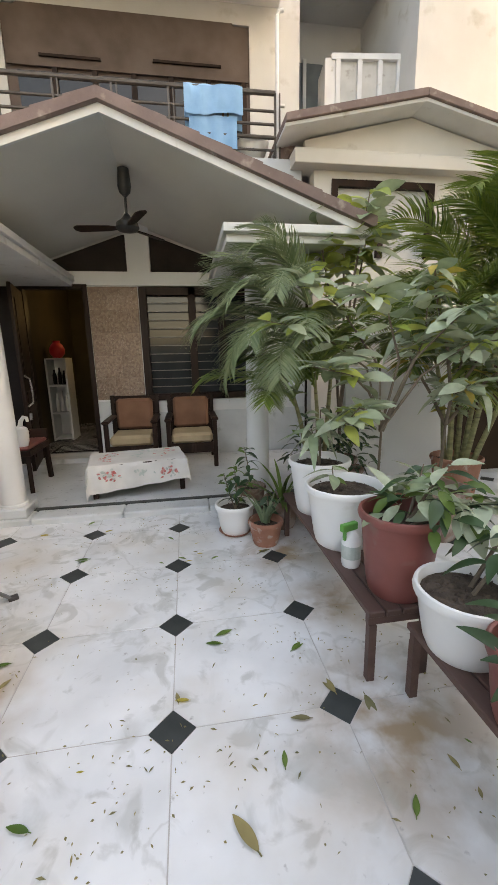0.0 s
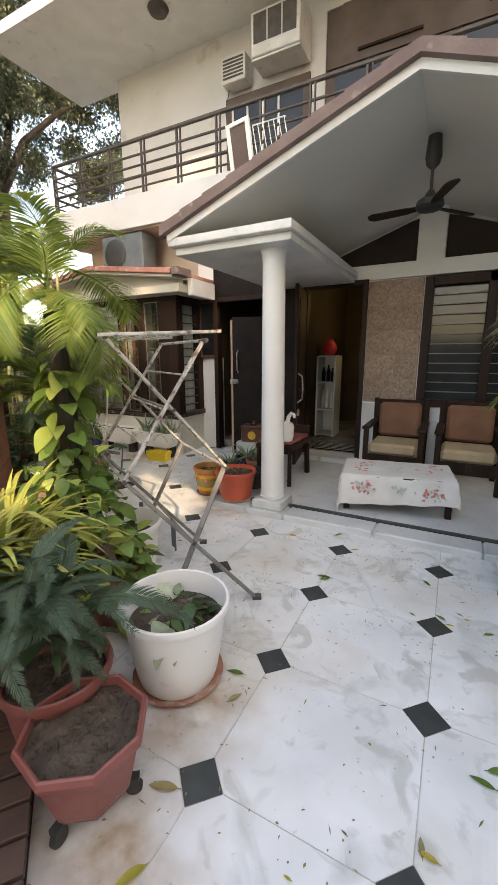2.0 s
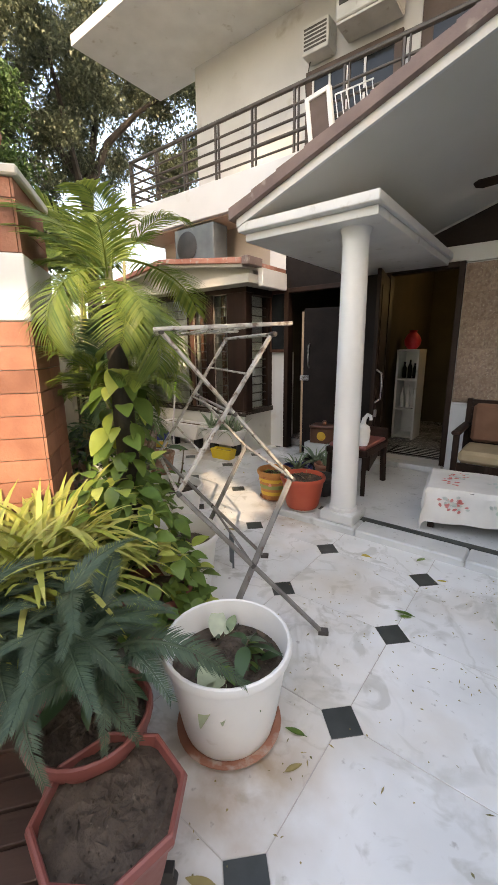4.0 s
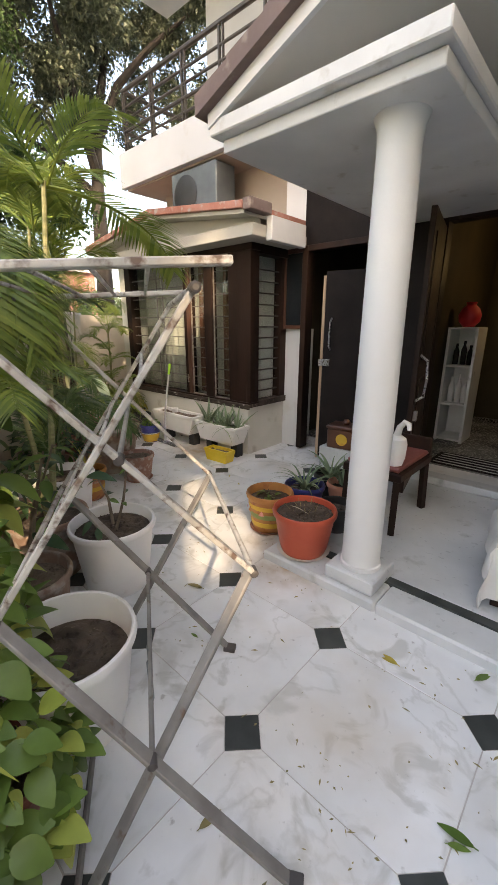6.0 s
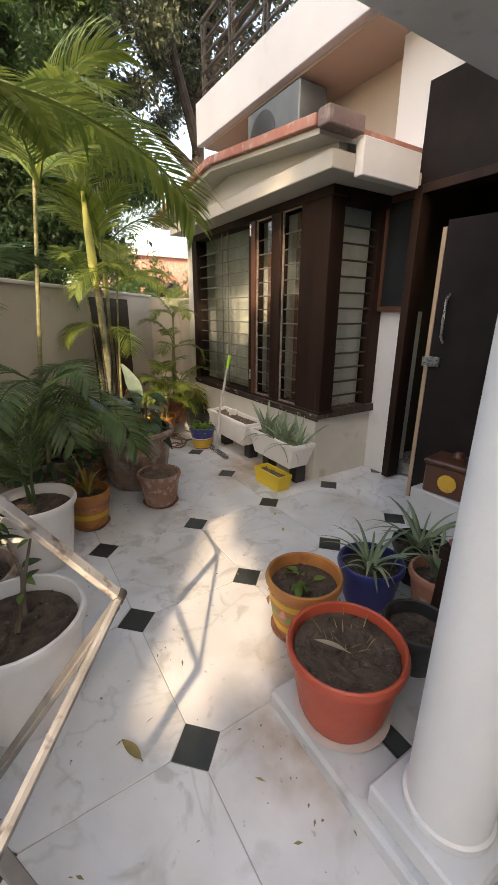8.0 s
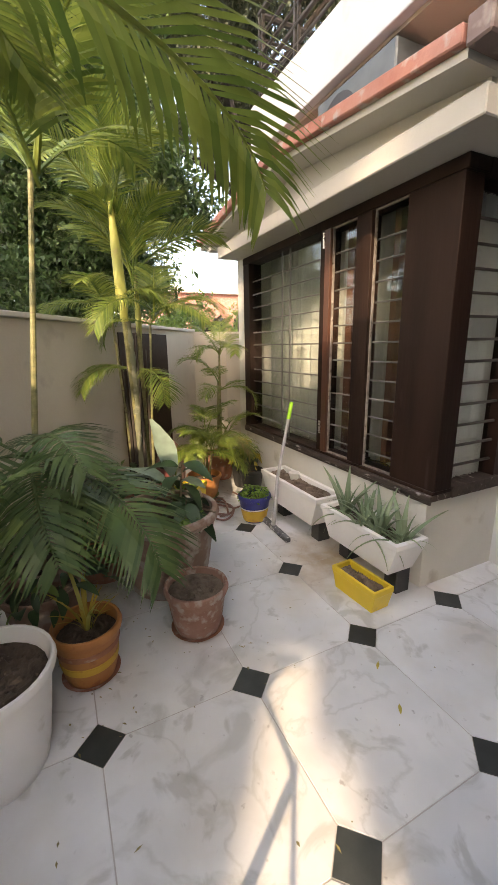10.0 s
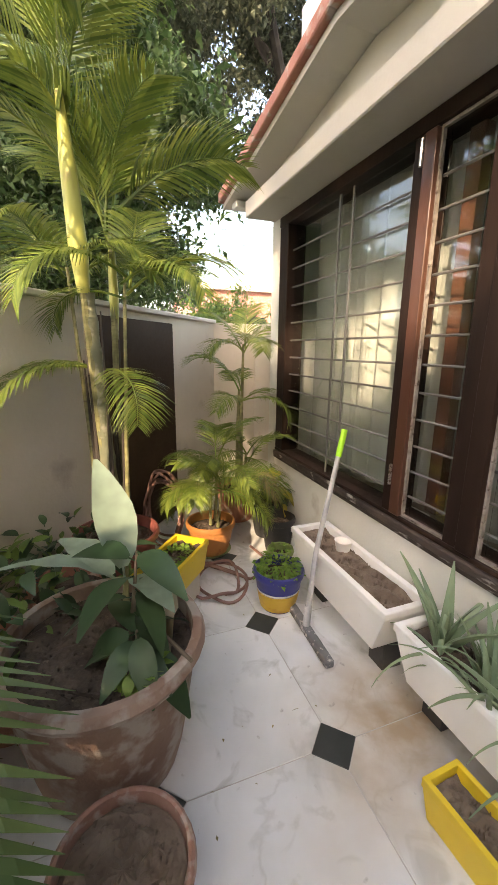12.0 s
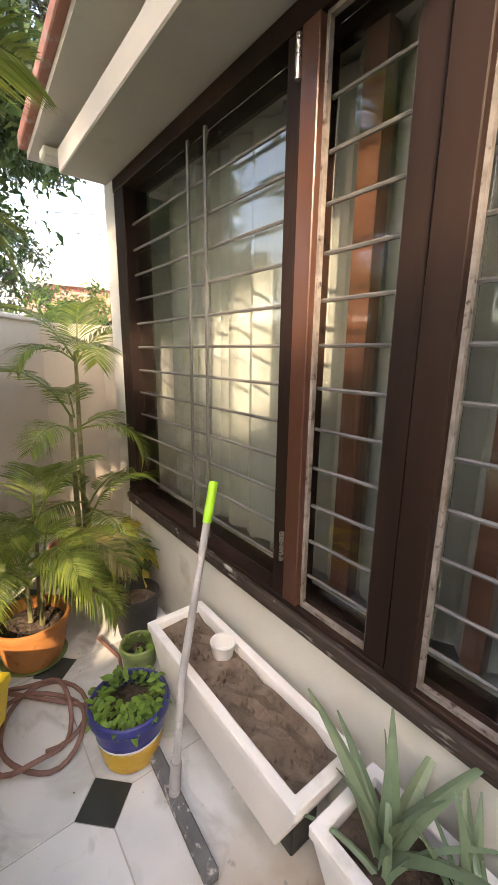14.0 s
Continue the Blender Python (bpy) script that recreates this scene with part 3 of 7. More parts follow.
part("lock", M().box(0.655, 0.02, 0.62, 0.705, 0.05, 0.70, leaf_m), STEEL, leaf, "steel lock case", bevel=0.004)
part("threshold", M().box(-2.02, WY - 0.16, 0.061, -1.20, WY - 0.003, 0.13), VERANDA, door_1, "white marble threshold step", bevel=0.006)

# ---- side door ----
door_2 = thing("door_2", (0, 0, 0), 0, "dark wooden side door standing ajar with pale edge", "door", kind="structure")
part("frame", M().box(-3.50, 5.66, 0.02, -3.43, 5.80, 2.34).box(-2.42, 5.66, 0.02, -2.35, 5.80, 2.34).box(-3.43, 5.66, 2.28, -2.42, 5.80, 2.34), WOOD, door_2, bevel=0.004)
l2 = Matrix.Translation((-2.40, 5.64, 0.03)) @ Matrix.Rotation(radians(192), 4, "Z")
leaf2 = part("leaf", M().box(0, -0.02, 0, 0.68, 0.02, 2.0, l2), NEAR_BLACK, door_2, bevel=0.003)
part("edge", M().box(0.682, -0.022, 0, 0.71, 0.022, 1.96, l2), DOOR_EDGE, leaf2, "pale unvarnished door edge")
part("handle", M().tube([l2 @ Vector(p) for p in ((0.60, 0.02, 1.22), (0.60, 0.07, 1.26), (0.60, 0.08, 1.38), (0.60, 0.07, 1.50), (0.60, 0.02, 1.54))], 0.010), STEEL, leaf2, "curved steel pull handle", smooth=True)
part("bolt", M().box(0.60, 0.02, 1.05, 0.72, 0.045, 1.12, l2), STEEL, leaf2, "steel bolt", bevel=0.003)
part("side_pane", M().box(-3.74, 5.70, 1.50, -3.52, 5.715, 2.28), DARK_GLASS, door_2, "dark narrow side light")
part("side_frame", M().box(-3.78, 5.68, 1.46, -3.74, 5.76, 2.33).box(-3.74, 5.68, 1.46, -3.50, 5.76, 1.50).box(-3.74, 5.68, 2.28, -3.50, 5.76, 2.33), WOOD_RED, door_2, bevel=0.003)

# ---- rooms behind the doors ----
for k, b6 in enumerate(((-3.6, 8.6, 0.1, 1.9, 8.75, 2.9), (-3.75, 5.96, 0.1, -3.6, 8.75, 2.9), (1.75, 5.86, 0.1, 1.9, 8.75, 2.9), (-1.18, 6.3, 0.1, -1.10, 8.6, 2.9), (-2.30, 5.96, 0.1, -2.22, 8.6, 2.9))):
    structure("wall_inside_%d" % (k + 1), M().box(*b6), DARK_ROOM, "ochre inner wall darkened to look unlit, seen through the open door", "wall")
structure("floor_inside", M().box(-3.6, 5.86, 0.02, 1.75, 8.6, 0.13), ROOM_FLOOR, "dark polished stone floor inside the house", "floor")
structure("ceiling_inside", M().box(-3.75, 5.86, 2.9, 1.9, 8.75, 3.0), CEIL, "plain ceiling inside the house", "ceiling")
inner = thing("shelf_unit", (-2.04, 7.0, 0.13), 0, "white shelf unit with things on it, inside the doorway", "shelf")
part("back", M().box(-0.14, 0.18, 0.02, 0.12, 0.195, 1.33), TRIM, inner)
part("side", M().box(-0.17, -0.2, 0, -0.14, 0.2, 1.35), TRIM, inner, bevel=0.003)
part("side", M().box(0.12, -0.2, 0, 0.15, 0.2, 1.35), TRIM, inner, bevel=0.003)
for zz in (0.02, 0.45, 0.90, 1.33):
    part("shelf", M().box(-0.14, -0.2, zz, 0.12, 0.2, zz + 0.025), TRIM, inner, bevel=0.003)
red_pot = thing("red_vase", (-2.04, 6.95, 1.487), 0, "bright red round vase on the white shelf unit", "vase")
part("body", M().lathe([(0.06, 0), (0.11, 0.06), (0.12, 0.13), (0.09, 0.2), (0.05, 0.24), (0.06, 0.27)], 20), RED_BRIGHT, red_pot, smooth=True)
for k, (dx, hh) in enumerate(((-0.08, 0.30), (0.0, 0.34), (0.07, 0.28))):
    b = thing("bottle", (-2.04 + dx, 6.93, 0.608), 0, "pale bottle on the white shelf unit", "bottle", "bottles on the shelf")
    part("body", M().lathe([(0.03, 0), (0.032, hh * 0.6), (0.014, hh * 0.8), (0.014, hh)], 14), WHITE_PLASTIC, b, smooth=True)
    b2 = thing("bottle", (-2.04 + dx, 6.93, 1.058), 0, "dark bottle on the white shelf unit", "bottle", "bottles on the shelf")
    part("body", M().lathe([(0.03, 0), (0.032, hh * 0.5), (0.014, hh * 0.65), (0.014, hh * 0.8)], 14), NEAR_BLACK, b2, smooth=True)
mat_ = thing("door_mat", (-1.60, 6.1, 0.13), 0, "dark patterned door mat inside the doorway", "mat")
part("mat", M().box(-0.36, -0.22, 0, 0.36, 0.22, 0.012), NEAR_BLACK, mat_, bevel=0.004)
for k in range(5):
    part("stripe", M().box(-0.32, -0.19 + k * 0.085, 0.0125, 0.32, -0.17 + k * 0.085, 0.0145), VERANDA, mat_)
lamp = thing("wall_lamp", (-1.20, 7.3, 2.2), 0, "small lit warm lamp on the ochre inner wall", "lamp")
part("shade", M().lathe([(0.03, 0), (0.06, 0.03), (0.07, 0.10), (0.04, 0.14)], 16), LAMP_GLOW, lamp, "glowing warm shade", smooth=True)
part("bracket", M().box(0.02, -0.02, -0.03, 0.10, 0.02, 0.0), IRON, lamp)

# ---- porch window with grille ----
win_1 = thing("window_1", (0, 0, 0), 0, "dark wooden porch window with horizontal bars", "window", kind="structure")
fr = M()
for x0, x1 in ((-0.545, -0.45), (0.10, 0.20), (0.50, 0.60), (1.02, 1.10)):
    fr.box(x0, WY - 0.03, 0.87, x1, WY + 0.07, 2.37)
fr.box(-0.45, WY - 0.03, 2.27, 1.02, WY + 0.07, 2.37)
fr.box(-0.45, WY - 0.03, 0.87, 1.02, WY + 0.07, 0.96)
part("window_frame", fr, WOOD, win_1, bevel=0.004)
for k in range(11):
    zz = 1.05 + k * 0.112
    part("bar", M().box(-0.45, WY + 0.01, zz, 1.02, WY + 0.022, zz + 0.011), BAR_STEEL, win_1)
part("pane", M().box(-0.45, WY + 0.08, 0.90, 1.02, WY + 0.085, 2.36), DARK_GLASS, win_1, "dark glass")

# ---- left room with a wide window under a small gable ----
BY = 5.10
b = M()
b.box(-6.22, BY - 0.03, 0, -3.78, BY + 0.22, 0.574)
b.box(-4.00, BY + 0.22, 0, -3.78, 5.95, 0.574)
b.box(-6.36, BY - 0.035, 0, -6.221, 8.0, 2.40)
structure("wall_left_room", b, PALE_WALL, "pale greenish-white plastered wall below the wide window", "wall")
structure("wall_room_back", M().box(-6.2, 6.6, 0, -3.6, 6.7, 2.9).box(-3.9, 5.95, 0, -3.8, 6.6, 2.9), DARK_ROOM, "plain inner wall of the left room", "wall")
structure("ceiling_room", M().box(-6.3, 5.12, 2.52, -3.62, 6.7, 2.56), CEIL, "plain ceiling of the left room", "ceiling")
win_2 = thing("window_2", (0, 0, 0), 0, "wide brown wooden window with steel bars and curtains", "window", kind="structure")
part("sill", M().box(-6.22, BY - 0.055, 0.575, -3.74, BY + 0.12, 0.612), WOOD_WORN, win_2, "worn dark sill with peeling paint", bevel=0.005)
part("ledge", M().box(-6.22, BY - 0.048, 0.553, -3.75, BY - 0.031, 0.574), WOOD_WORN, win_2, "flaking dark ledge", bevel=0.003)
part("bottom_rail", M().box(-6.22, BY - 0.04, 0.613, -3.74, BY + 0.118, 0.634), WOOD, win_2, "dark bottom rail with chipped paint", bevel=0.004)
part("head", M().box(-6.22, BY - 0.04, 2.262, -3.72, BY + 0.12, 2.328), WOOD, win_2, bevel=0.004)
posts = [(-6.22, -6.09), (-4.885, -4.825), (-4.498, -4.428), (-4.08, -3.74)]
for a, c in posts:
    part("post", M().box(a, BY - 0.035, 0.634, c, BY + 0.11, 2.262), WOOD, win_2, bevel=0.004)
part("post", M().box(-4.0, 5.62, 0.645, -3.76, 5.74, 2.262), WOOD, win_2, bevel=0.004)
# Redder wood here stands in for sun glinting off this stile.
part("shutter_stile", M().box(-4.821, BY - 0.045, 0.637, -4.758, BY - 0.005, 2.258), WOOD_RED, win_2, bevel=0.003)
part("shutter_stile", M().box(-4.423, BY - 0.047, 0.637, -4.345, BY - 0.005, 2.258), WOOD, win_2, bevel=0.003)
for x0, x1 in ((-6.09, -4.885), (-4.758, -4.498), (-4.345, -4.08)):
    for k in range(12):
        zz = 0.735 + k * 0.1235
        part("bar", M().tube([(x0, BY + 0.012, zz), (x1, BY + 0.012, zz)], 0.0062, 6), BAR_STEEL, win_2)
for x in (-5.49, -5.36):
    part("upright", M().box(x - 0.007, BY - 0.004, 0.636, x + 0.007, BY + 0.004, 2.255), BAR_STEEL, win_2)
for x0, x1 in ((-4.758, -4.498), (-4.345, -4.08)):
    for a, c, za, zb in ((x0, x0 + 0.010, 0.635, 2.262), (x1 - 0.007, x1, 0.635, 2.262), (x0 + 0.010, x1 - 0.007, 0.635, 0.648), (x0 + 0.010, x1 - 0.007, 2.250, 2.262)):
        part("pane_edge", M().box(a, BY - 0.022, za, c, BY - 0.006, zb), PANE_EDGE, win_2, "worn pale edge of the casement")
part("inner_post", M().box(-4.735, BY + 0.10, 0.66, -4.665, BY + 0.15, 2.262), WOOD_RED, win_2, "red-brown post behind the glass")
part("inner_post", M().box(-4.30, BY + 0.10, 0.66, -4.25, BY + 0.15, 2.262), WOOD_RED, win_2, "red-brown post behind the glass")
part("hinge", M().tube([(-4.826, BY - 0.05, 2.14), (-4.826, BY - 0.05, 2.24)], 0.008, 8), STEEL, win_2, "small steel hinge", smooth=True)
part("hinge", M().tube([(-4.826, BY - 0.05, 0.78), (-4.826, BY - 0.05, 0.88)], 0.008, 8), STEEL, win_2, "small steel hinge", smooth=True)
for x0, x1 in ((-6.09, -4.885), (-4.758, -4.498), (-4.345, -4.08)):
    g = part("pane", M().box(x0, BY + 0.030, 0.636, x1, BY + 0.034, 2.26), WINDOW_GLASS, win_2, "clear glass")
    g.visible_shadow = False
for k in range(12):
    zz = 0.75 + k * 0.122
    part("bar", M().tube([(-3.80, BY + 0.12, zz), (-3.80, 5.62, zz)], 0.009, 6), IRON, win_2)
g = part("pane", M().box(-3.835, BY + 0.12, 0.66, -3.831, 5.62, 2.235), WINDOW_GLASS, win_2, "clear glass")
g.visible_shadow = False
part("side_sill", M().box(-4.0, BY + 0.125, 0.575, -3.74, 5.74, 0.643), WOOD_WORN, win_2)
part("side_head", M().box(-4.0, BY + 0.125, 2.24, -3.72, 5.74, 2.328), WOOD, win_2)


def curtain(x0, y0, x1, y1, z0, z1, name_label, material):
    c = thing("curtain", (0, 0, 0), 0, name_label, "curtain", "curtains of the left room")
    m = M()
    n = 70
    vs, fs = [], []
    d = Vector((x1 - x0, y1 - y0, 0))
    nn = Vector((-d.y, d.x, 0)).normalized()
    for i in range(n + 1):
        p = Vector((x0, y0, 0)) + d * (i / n) + nn * (0.022 * math.sin(i * 1.1) + 0.01 * math.sin(i * 2.7))
        vs += [(p.x, p.y, z0), (p.x, p.y, z1)]
    fs = [(2 * i, 2 * i + 2, 2 * i + 3, 2 * i + 1) for i in range(n)]
    part("cloth", m.add(vs, fs), material, c, smooth=True)


curtain(-6.05, BY + 0.20, -4.05, BY + 0.20, 0.62, 2.3, "pale grey-green curtain drawn behind the window", CURTAIN)
curtain(-3.875, BY + 0.16, -3.875, 5.70, 0.62, 2.3, "curtain drawn close behind the side window, whitened to look lit", CURTAIN_LIFTED)

bay = thing("bay_roof", (0, 0, 0), 0, "small white gable roof with red tile edge over the window", "roof", kind="structure")
part("slab", M().box(-6.33, 4.83, 2.33, -3.50, 5.74, 2.44), BAY_CREAM, bay, bevel=0.006)
part("slab_side", M().box(-3.495, 5.02, 2.30, -3.42, 5.60, 2.52), TRIM, bay, bevel=0.006)
gx = [(-6.58, 2.45), (-5.02, 2.67), (-3.53, 2.50)]
front = [(-6.33, 2.442), (-3.56, 2.442), (-3.56, 2.51), (-5.02, 2.665), (-6.33, 2.484)]
part("gable_face", M().prism(front, -0.08, 0.0, Matrix.Translation((0, 4.93, 0)) @ Matrix.Rotation(math.pi / 2, 4, "X")), BAY_CREAM, bay)


def rake(y0, y1, lo, hi):
    m = M()
    for (xa, za), (xb, zb) in zip(gx, gx[1:]):
        vs = []
        for y in (y0, y1):
            vs += [(xa, y, za + lo), (xa, y, za + hi), (xb, y, zb + lo), (xb, y, zb + hi)]
        m.add(vs, [(0, 1, 3, 2), (4, 6, 7, 5), (0, 4, 5, 1), (2, 3, 7, 6), (0, 2, 6, 4), (1, 5, 7, 3)])
    return m


part("rake_soffit", rake(4.74, 5.9, 0.0, 0.035), BAY_CREAM, bay, "cream soffit")
part("tiles", rake(4.70, 5.9, 0.037, 0.105), ROOF_RED, bay, "red-brown tile edge", bevel=0.006)
part("corner_tile", M().box(-3.525, 4.71, 2.52, -3.42, 5.02, 2.62), ROOF_BROWN, bay, bevel=0.008)
part("downlight", M().box(-6.47, 4.775, 2.415, -6.37, 4.90, 2.462), CREAM, bay, "small pale box light under the roof edge", bevel=0.008)

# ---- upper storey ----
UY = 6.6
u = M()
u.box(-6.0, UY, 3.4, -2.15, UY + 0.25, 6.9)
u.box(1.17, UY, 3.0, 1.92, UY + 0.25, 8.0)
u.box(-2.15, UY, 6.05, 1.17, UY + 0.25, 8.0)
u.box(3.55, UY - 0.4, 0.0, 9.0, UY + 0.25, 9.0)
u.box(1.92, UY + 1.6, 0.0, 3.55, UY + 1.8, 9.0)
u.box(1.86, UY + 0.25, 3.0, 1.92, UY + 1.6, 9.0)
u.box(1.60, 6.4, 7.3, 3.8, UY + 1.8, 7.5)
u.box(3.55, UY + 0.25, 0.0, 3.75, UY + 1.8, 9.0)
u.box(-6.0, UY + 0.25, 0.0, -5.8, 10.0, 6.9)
structure("wall_upper", u, TONED_WHITE, "white painted upper storey wall", "wall")
structure("ceiling_upper", M().box(-7.2, 5.0, 6.30, -2.15, UY + 0.25, 6.45).box(-2.15, 5.0, 6.30, 1.6, UY, 6.45), TRIM, "white overhanging roof slab of the upper storey", "ceiling")
structure("balcony_floor", M().box(-6.5, 5.42, 3.38, 1.55, UY, 3.62), TAN_WALL, "tan balcony slab above the porch", "balcony")
structure("parapet", M().box(-6.55, 5.34, 3.40, 1.6, 5.42, 3.84), PARAPET_SHADE_WHITE, "white balcony parapet", "parapet", bevel=0.006)
structure("wall_under_balcony", M().box(-6.3, 5.96, 2.58, -2.2, 6.05, 3.38).box(-2.2, 5.86, 3.3, 1.75, 5.95, 3.40), TAN_WALL, "tan wall below the balcony", "wall")
rec = structure("wall_recess", M().prism([(-2.12, 5.34), (1.15, 5.34), (1.15, 5.80), (0.92, 6.04), (-1.92, 6.04), (-2.12, 5.85)], -0.03, -0.002, Matrix.Translation((0, UY - 0.03, 0)) @ Matrix.Rotation(math.pi / 2, 4, "X")), BROWN_PLASTER, "brown plastered recess on the upper storey", "wall")
structure("wall_upper_low", M().box(-2.15, UY + 0.02, 3.6, 1.17, UY + 0.2, 6.04), BROWN_PLASTER, "brown wall behind the balcony", "wall")
win_3 = thing("window_3", (0, 0, 0), 0, "row of dark reflecting windows behind the balcony rail", "window", kind="structure")
for k in range(6):
    x0 = -2.0 + k * 0.52
    part("pane", M().box(x0, UY - 0.02, 3.9, x0 + 0.44, UY - 0.005, 5.28), DARK_GLASS, win_3, "dark glass reflecting trees")
    part("window_frame", M().box(x0 + 0.445, UY - 0.035, 3.9, x0 + 0.515, UY - 0.001, 5.33), WOOD, win_3)
for x0, x1, zz in ((-1.7, -0.9, 5.44), (-0.2, 0.75, 5.48)):
    part("ledge", M().box(x0, UY - 0.06, zz, x1, UY - 0.034, zz + 0.03), WOOD, win_3)
win_4 = thing("window_4", (0, 0, 0), 0, "upper window with brown frame and white grille", "window", kind="structure")
part("window_frame", M().box(-3.74, UY - 0.04, 5.28, -2.36, UY + 0.02, 5.40).box(-3.74, UY - 0.04, 4.0, -3.64, UY + 0.02, 5.28).box(-2.46, UY - 0.04, 4.0, -2.36, UY + 0.02, 5.28), BROWN_PLASTER, win_4)
part("pane", M().box(-3.64, UY - 0.02, 4.0, -2.46, UY - 0.01, 5.28), DARK_GLASS, win_4, "glass reflecting the sky")
for k in range(4):
    part("bar", M().box(-3.64 + 0.26 * k, UY - 0.035, 4.0, -3.61 + 0.26 * k, UY - 0.021, 5.28), TRIM, win_4)

rail = thing("balcony_rail", (0, 0, 0), 0, "dark iron balcony railing on the white parapet", "railing")
for zz, rr_ in ((4.55, 0.028), (4.36, 0.016), (4.22, 0.016), (4.08, 0.022), (3.94, 0.014)):
    part("rail", M().tube([(-6.40, 5.38, zz), (1.27, 5.38, zz)], rr_, 8), IRON, rail)
    part("end_rail", M().tube([(-6.40, 5.38, zz), (-6.40, UY, zz)], rr_, 8), IRON, rail)
for k in range(13):
    x = -6.40 + k * 0.639
    part("post", M().box(x - 0.012, 5.365, 3.84, x + 0.012, 5.395, 4.55), IRON, rail)
    part("post", M().box(x + 0.05, 5.365, 3.84, x + 0.065, 5.395, 4.55), IRON, rail)
towel = thing("towel", (0, 0, 0), 0, "light blue towel hung over the balcony rail", "towel")
vs, fs = [], []
for i in range(25):
    for j, (yy, zz) in enumerate(((5.43, 4.15), (5.425, 4.4), (5.41, 4.57), (5.38, 4.592), (5.345, 4.57), (5.335, 4.42), (5.33, 4.27))):
        x = 0.17 + i * 0.029
        vs.append((x, yy + 0.008 * math.sin(i * 0.9 + j), zz - 0.02 * math.sin(i * 0.26) * (j != 3)))
for i in range(24):
    for j in range(6):
        fs.append((i * 7 + j, i * 7 + j + 1, i * 7 + 8 + j, i * 7 + 7 + j))
part("cloth", M().add(vs, fs), TOWEL, towel, smooth=True)
sheet2 = thing("cloth_sheet", (0, 0, 0), 0, "pale blue cloth hung on the lower balcony rails", "cloth")
vs = [(0.22 + i * 0.03, 5.352 + 0.01 * math.sin(i), zz) for i in range(20) for zz in (4.26, 4.08, 3.92)]
fs = [(i * 3 + j, i * 3 + j + 1, i * 3 + 4 + j, i * 3 + 3 + j) for i in range(19) for j in range(2)]
part("cloth", M().add(vs, fs), TOWEL, sheet2, smooth=True)
sink = thing("wash_basin", (1.02, 5.62, 4.02), 0, "white wash basin on the balcony", "basin")
part("bowl", M().lathe([(0.06, -0.12), (0.16, -0.05), (0.21, 0.06), (0.22, 0.09), (0.19, 0.09), (0.15, 0.0)], 20), WHITE_PLASTIC, sink, smooth=True)
part("pedestal", M().lathe([(0.08, -0.40), (0.05, -0.2), (0.06, -0.12)], 16), WHITE_PLASTIC, sink, smooth=True)
pipe = thing("drain_pipe", (1.30, 5.3, 3.84), 0, "white drain pipe with curved tops", "pipe")
part("pipe", M().tube([(0, 0.1, 0.0), (0, 0.1, 1.5), (0.02, 0.1, 1.55), (0.08, 0.1, 1.57)], 0.022), TRIM, pipe, smooth=True)
part("branch", M().tube([(0, 0.1, 0.55), (0.02, 0.1, 0.6), (0.09, 0.1, 0.6)], 0.02), TRIM, pipe, smooth=True)


def window_ac(x, y, z, w_, h_, d_, label):
    a = thing("window_air_conditioner", (x, y, z), 0, label, "air conditioner")
    part("body", M().box(-w_ / 2, -d_, 0, w_ / 2, 0, h_), AC_PAINT, a, bevel=0.012)
    for k in range(3):
        part("grille_panel", M().box(-w_ * 0.44 + k * w_ * 0.3, -d_ - 0.006, h_ * 0.28, -w_ * 0.44 + k * w_ * 0.3 + w_ * 0.27, -d_ - 0.001, h_ * 0.93), IRON, a)
    part("tray", M().box(-w_ * 0.5, -d_ * 0.95, -0.03, w_ * 0.5, -0.05, -0.003), AC_PAINT, a)


window_ac(-2.72, UY - 0.02, 5.52, 0.72, 0.52, 0.45, "white window air conditioner through the upper wall")
small_ac = thing("stabilizer_box", (-3.48, UY - 0.02, 5.46), 0, "small grey metal box on a wall bracket", "metal box")
part("body", M().box(-0.2, -0.25, 0.0, 0.2, 0.0, 0.34), AC_PAINT, small_ac, bevel=0.01)
for k in range(6):
    part("slot", M().box(-0.17, -0.256, 0.05 + k * 0.045, 0.17, -0.251, 0.075 + k * 0.045), IRON, small_ac)
part("cable", M().tube([(-0.15, -0.1, 0.0), (-0.22, -0.1, -0.25), (-0.20, -0.04, -0.7), (-0.2, -0.02, -1.2)], 0.008, 6), IRON, small_ac)
split = thing("outdoor_unit", (-4.98, 5.52, 2.74), 0, "grey split air conditioner outdoor unit on the small roof", "air conditioner")
part("body", M().box(-0.42, -0.15, 0.07, 0.42, 0.17, 0.60), AC_GREY, split, bevel=0.012)
part("fan_grille", M().lathe([(0.21, 0), (0.22, 0.01), (0.20, 0.02), (0.05, 0.022)], 24), BLACK_PLASTIC, split, "dark round fan grille", smooth=True).matrix_basis = pose(-0.14, -0.151, 0.33, 90, 0, 0)
part("foot", M().box(-0.36, -0.12, -0.12, -0.30, 0.14, 0.068), IRON, split)
part("foot", M().box(0.30, -0.12, -0.12, 0.36, 0.14, 0.068), IRON, split)
lampc = thing("ceiling_lamp", (-4.35, 5.75, 6.30), 0, "dark round lamp under the roof slab", "lamp")
part("body", M().lathe([(0.13, 0.0), (0.15, -0.03), (0.12, -0.08), (0.05, -0.1)], 20), IRON, lampc, smooth=True)
board = thing("picture_frame_back", (-2.78, 5.30, 3.84), 0, "white framed dark board leaning on the balcony rail", "board")
bm_ = Matrix.Rotation(radians(-8), 4, "Y")
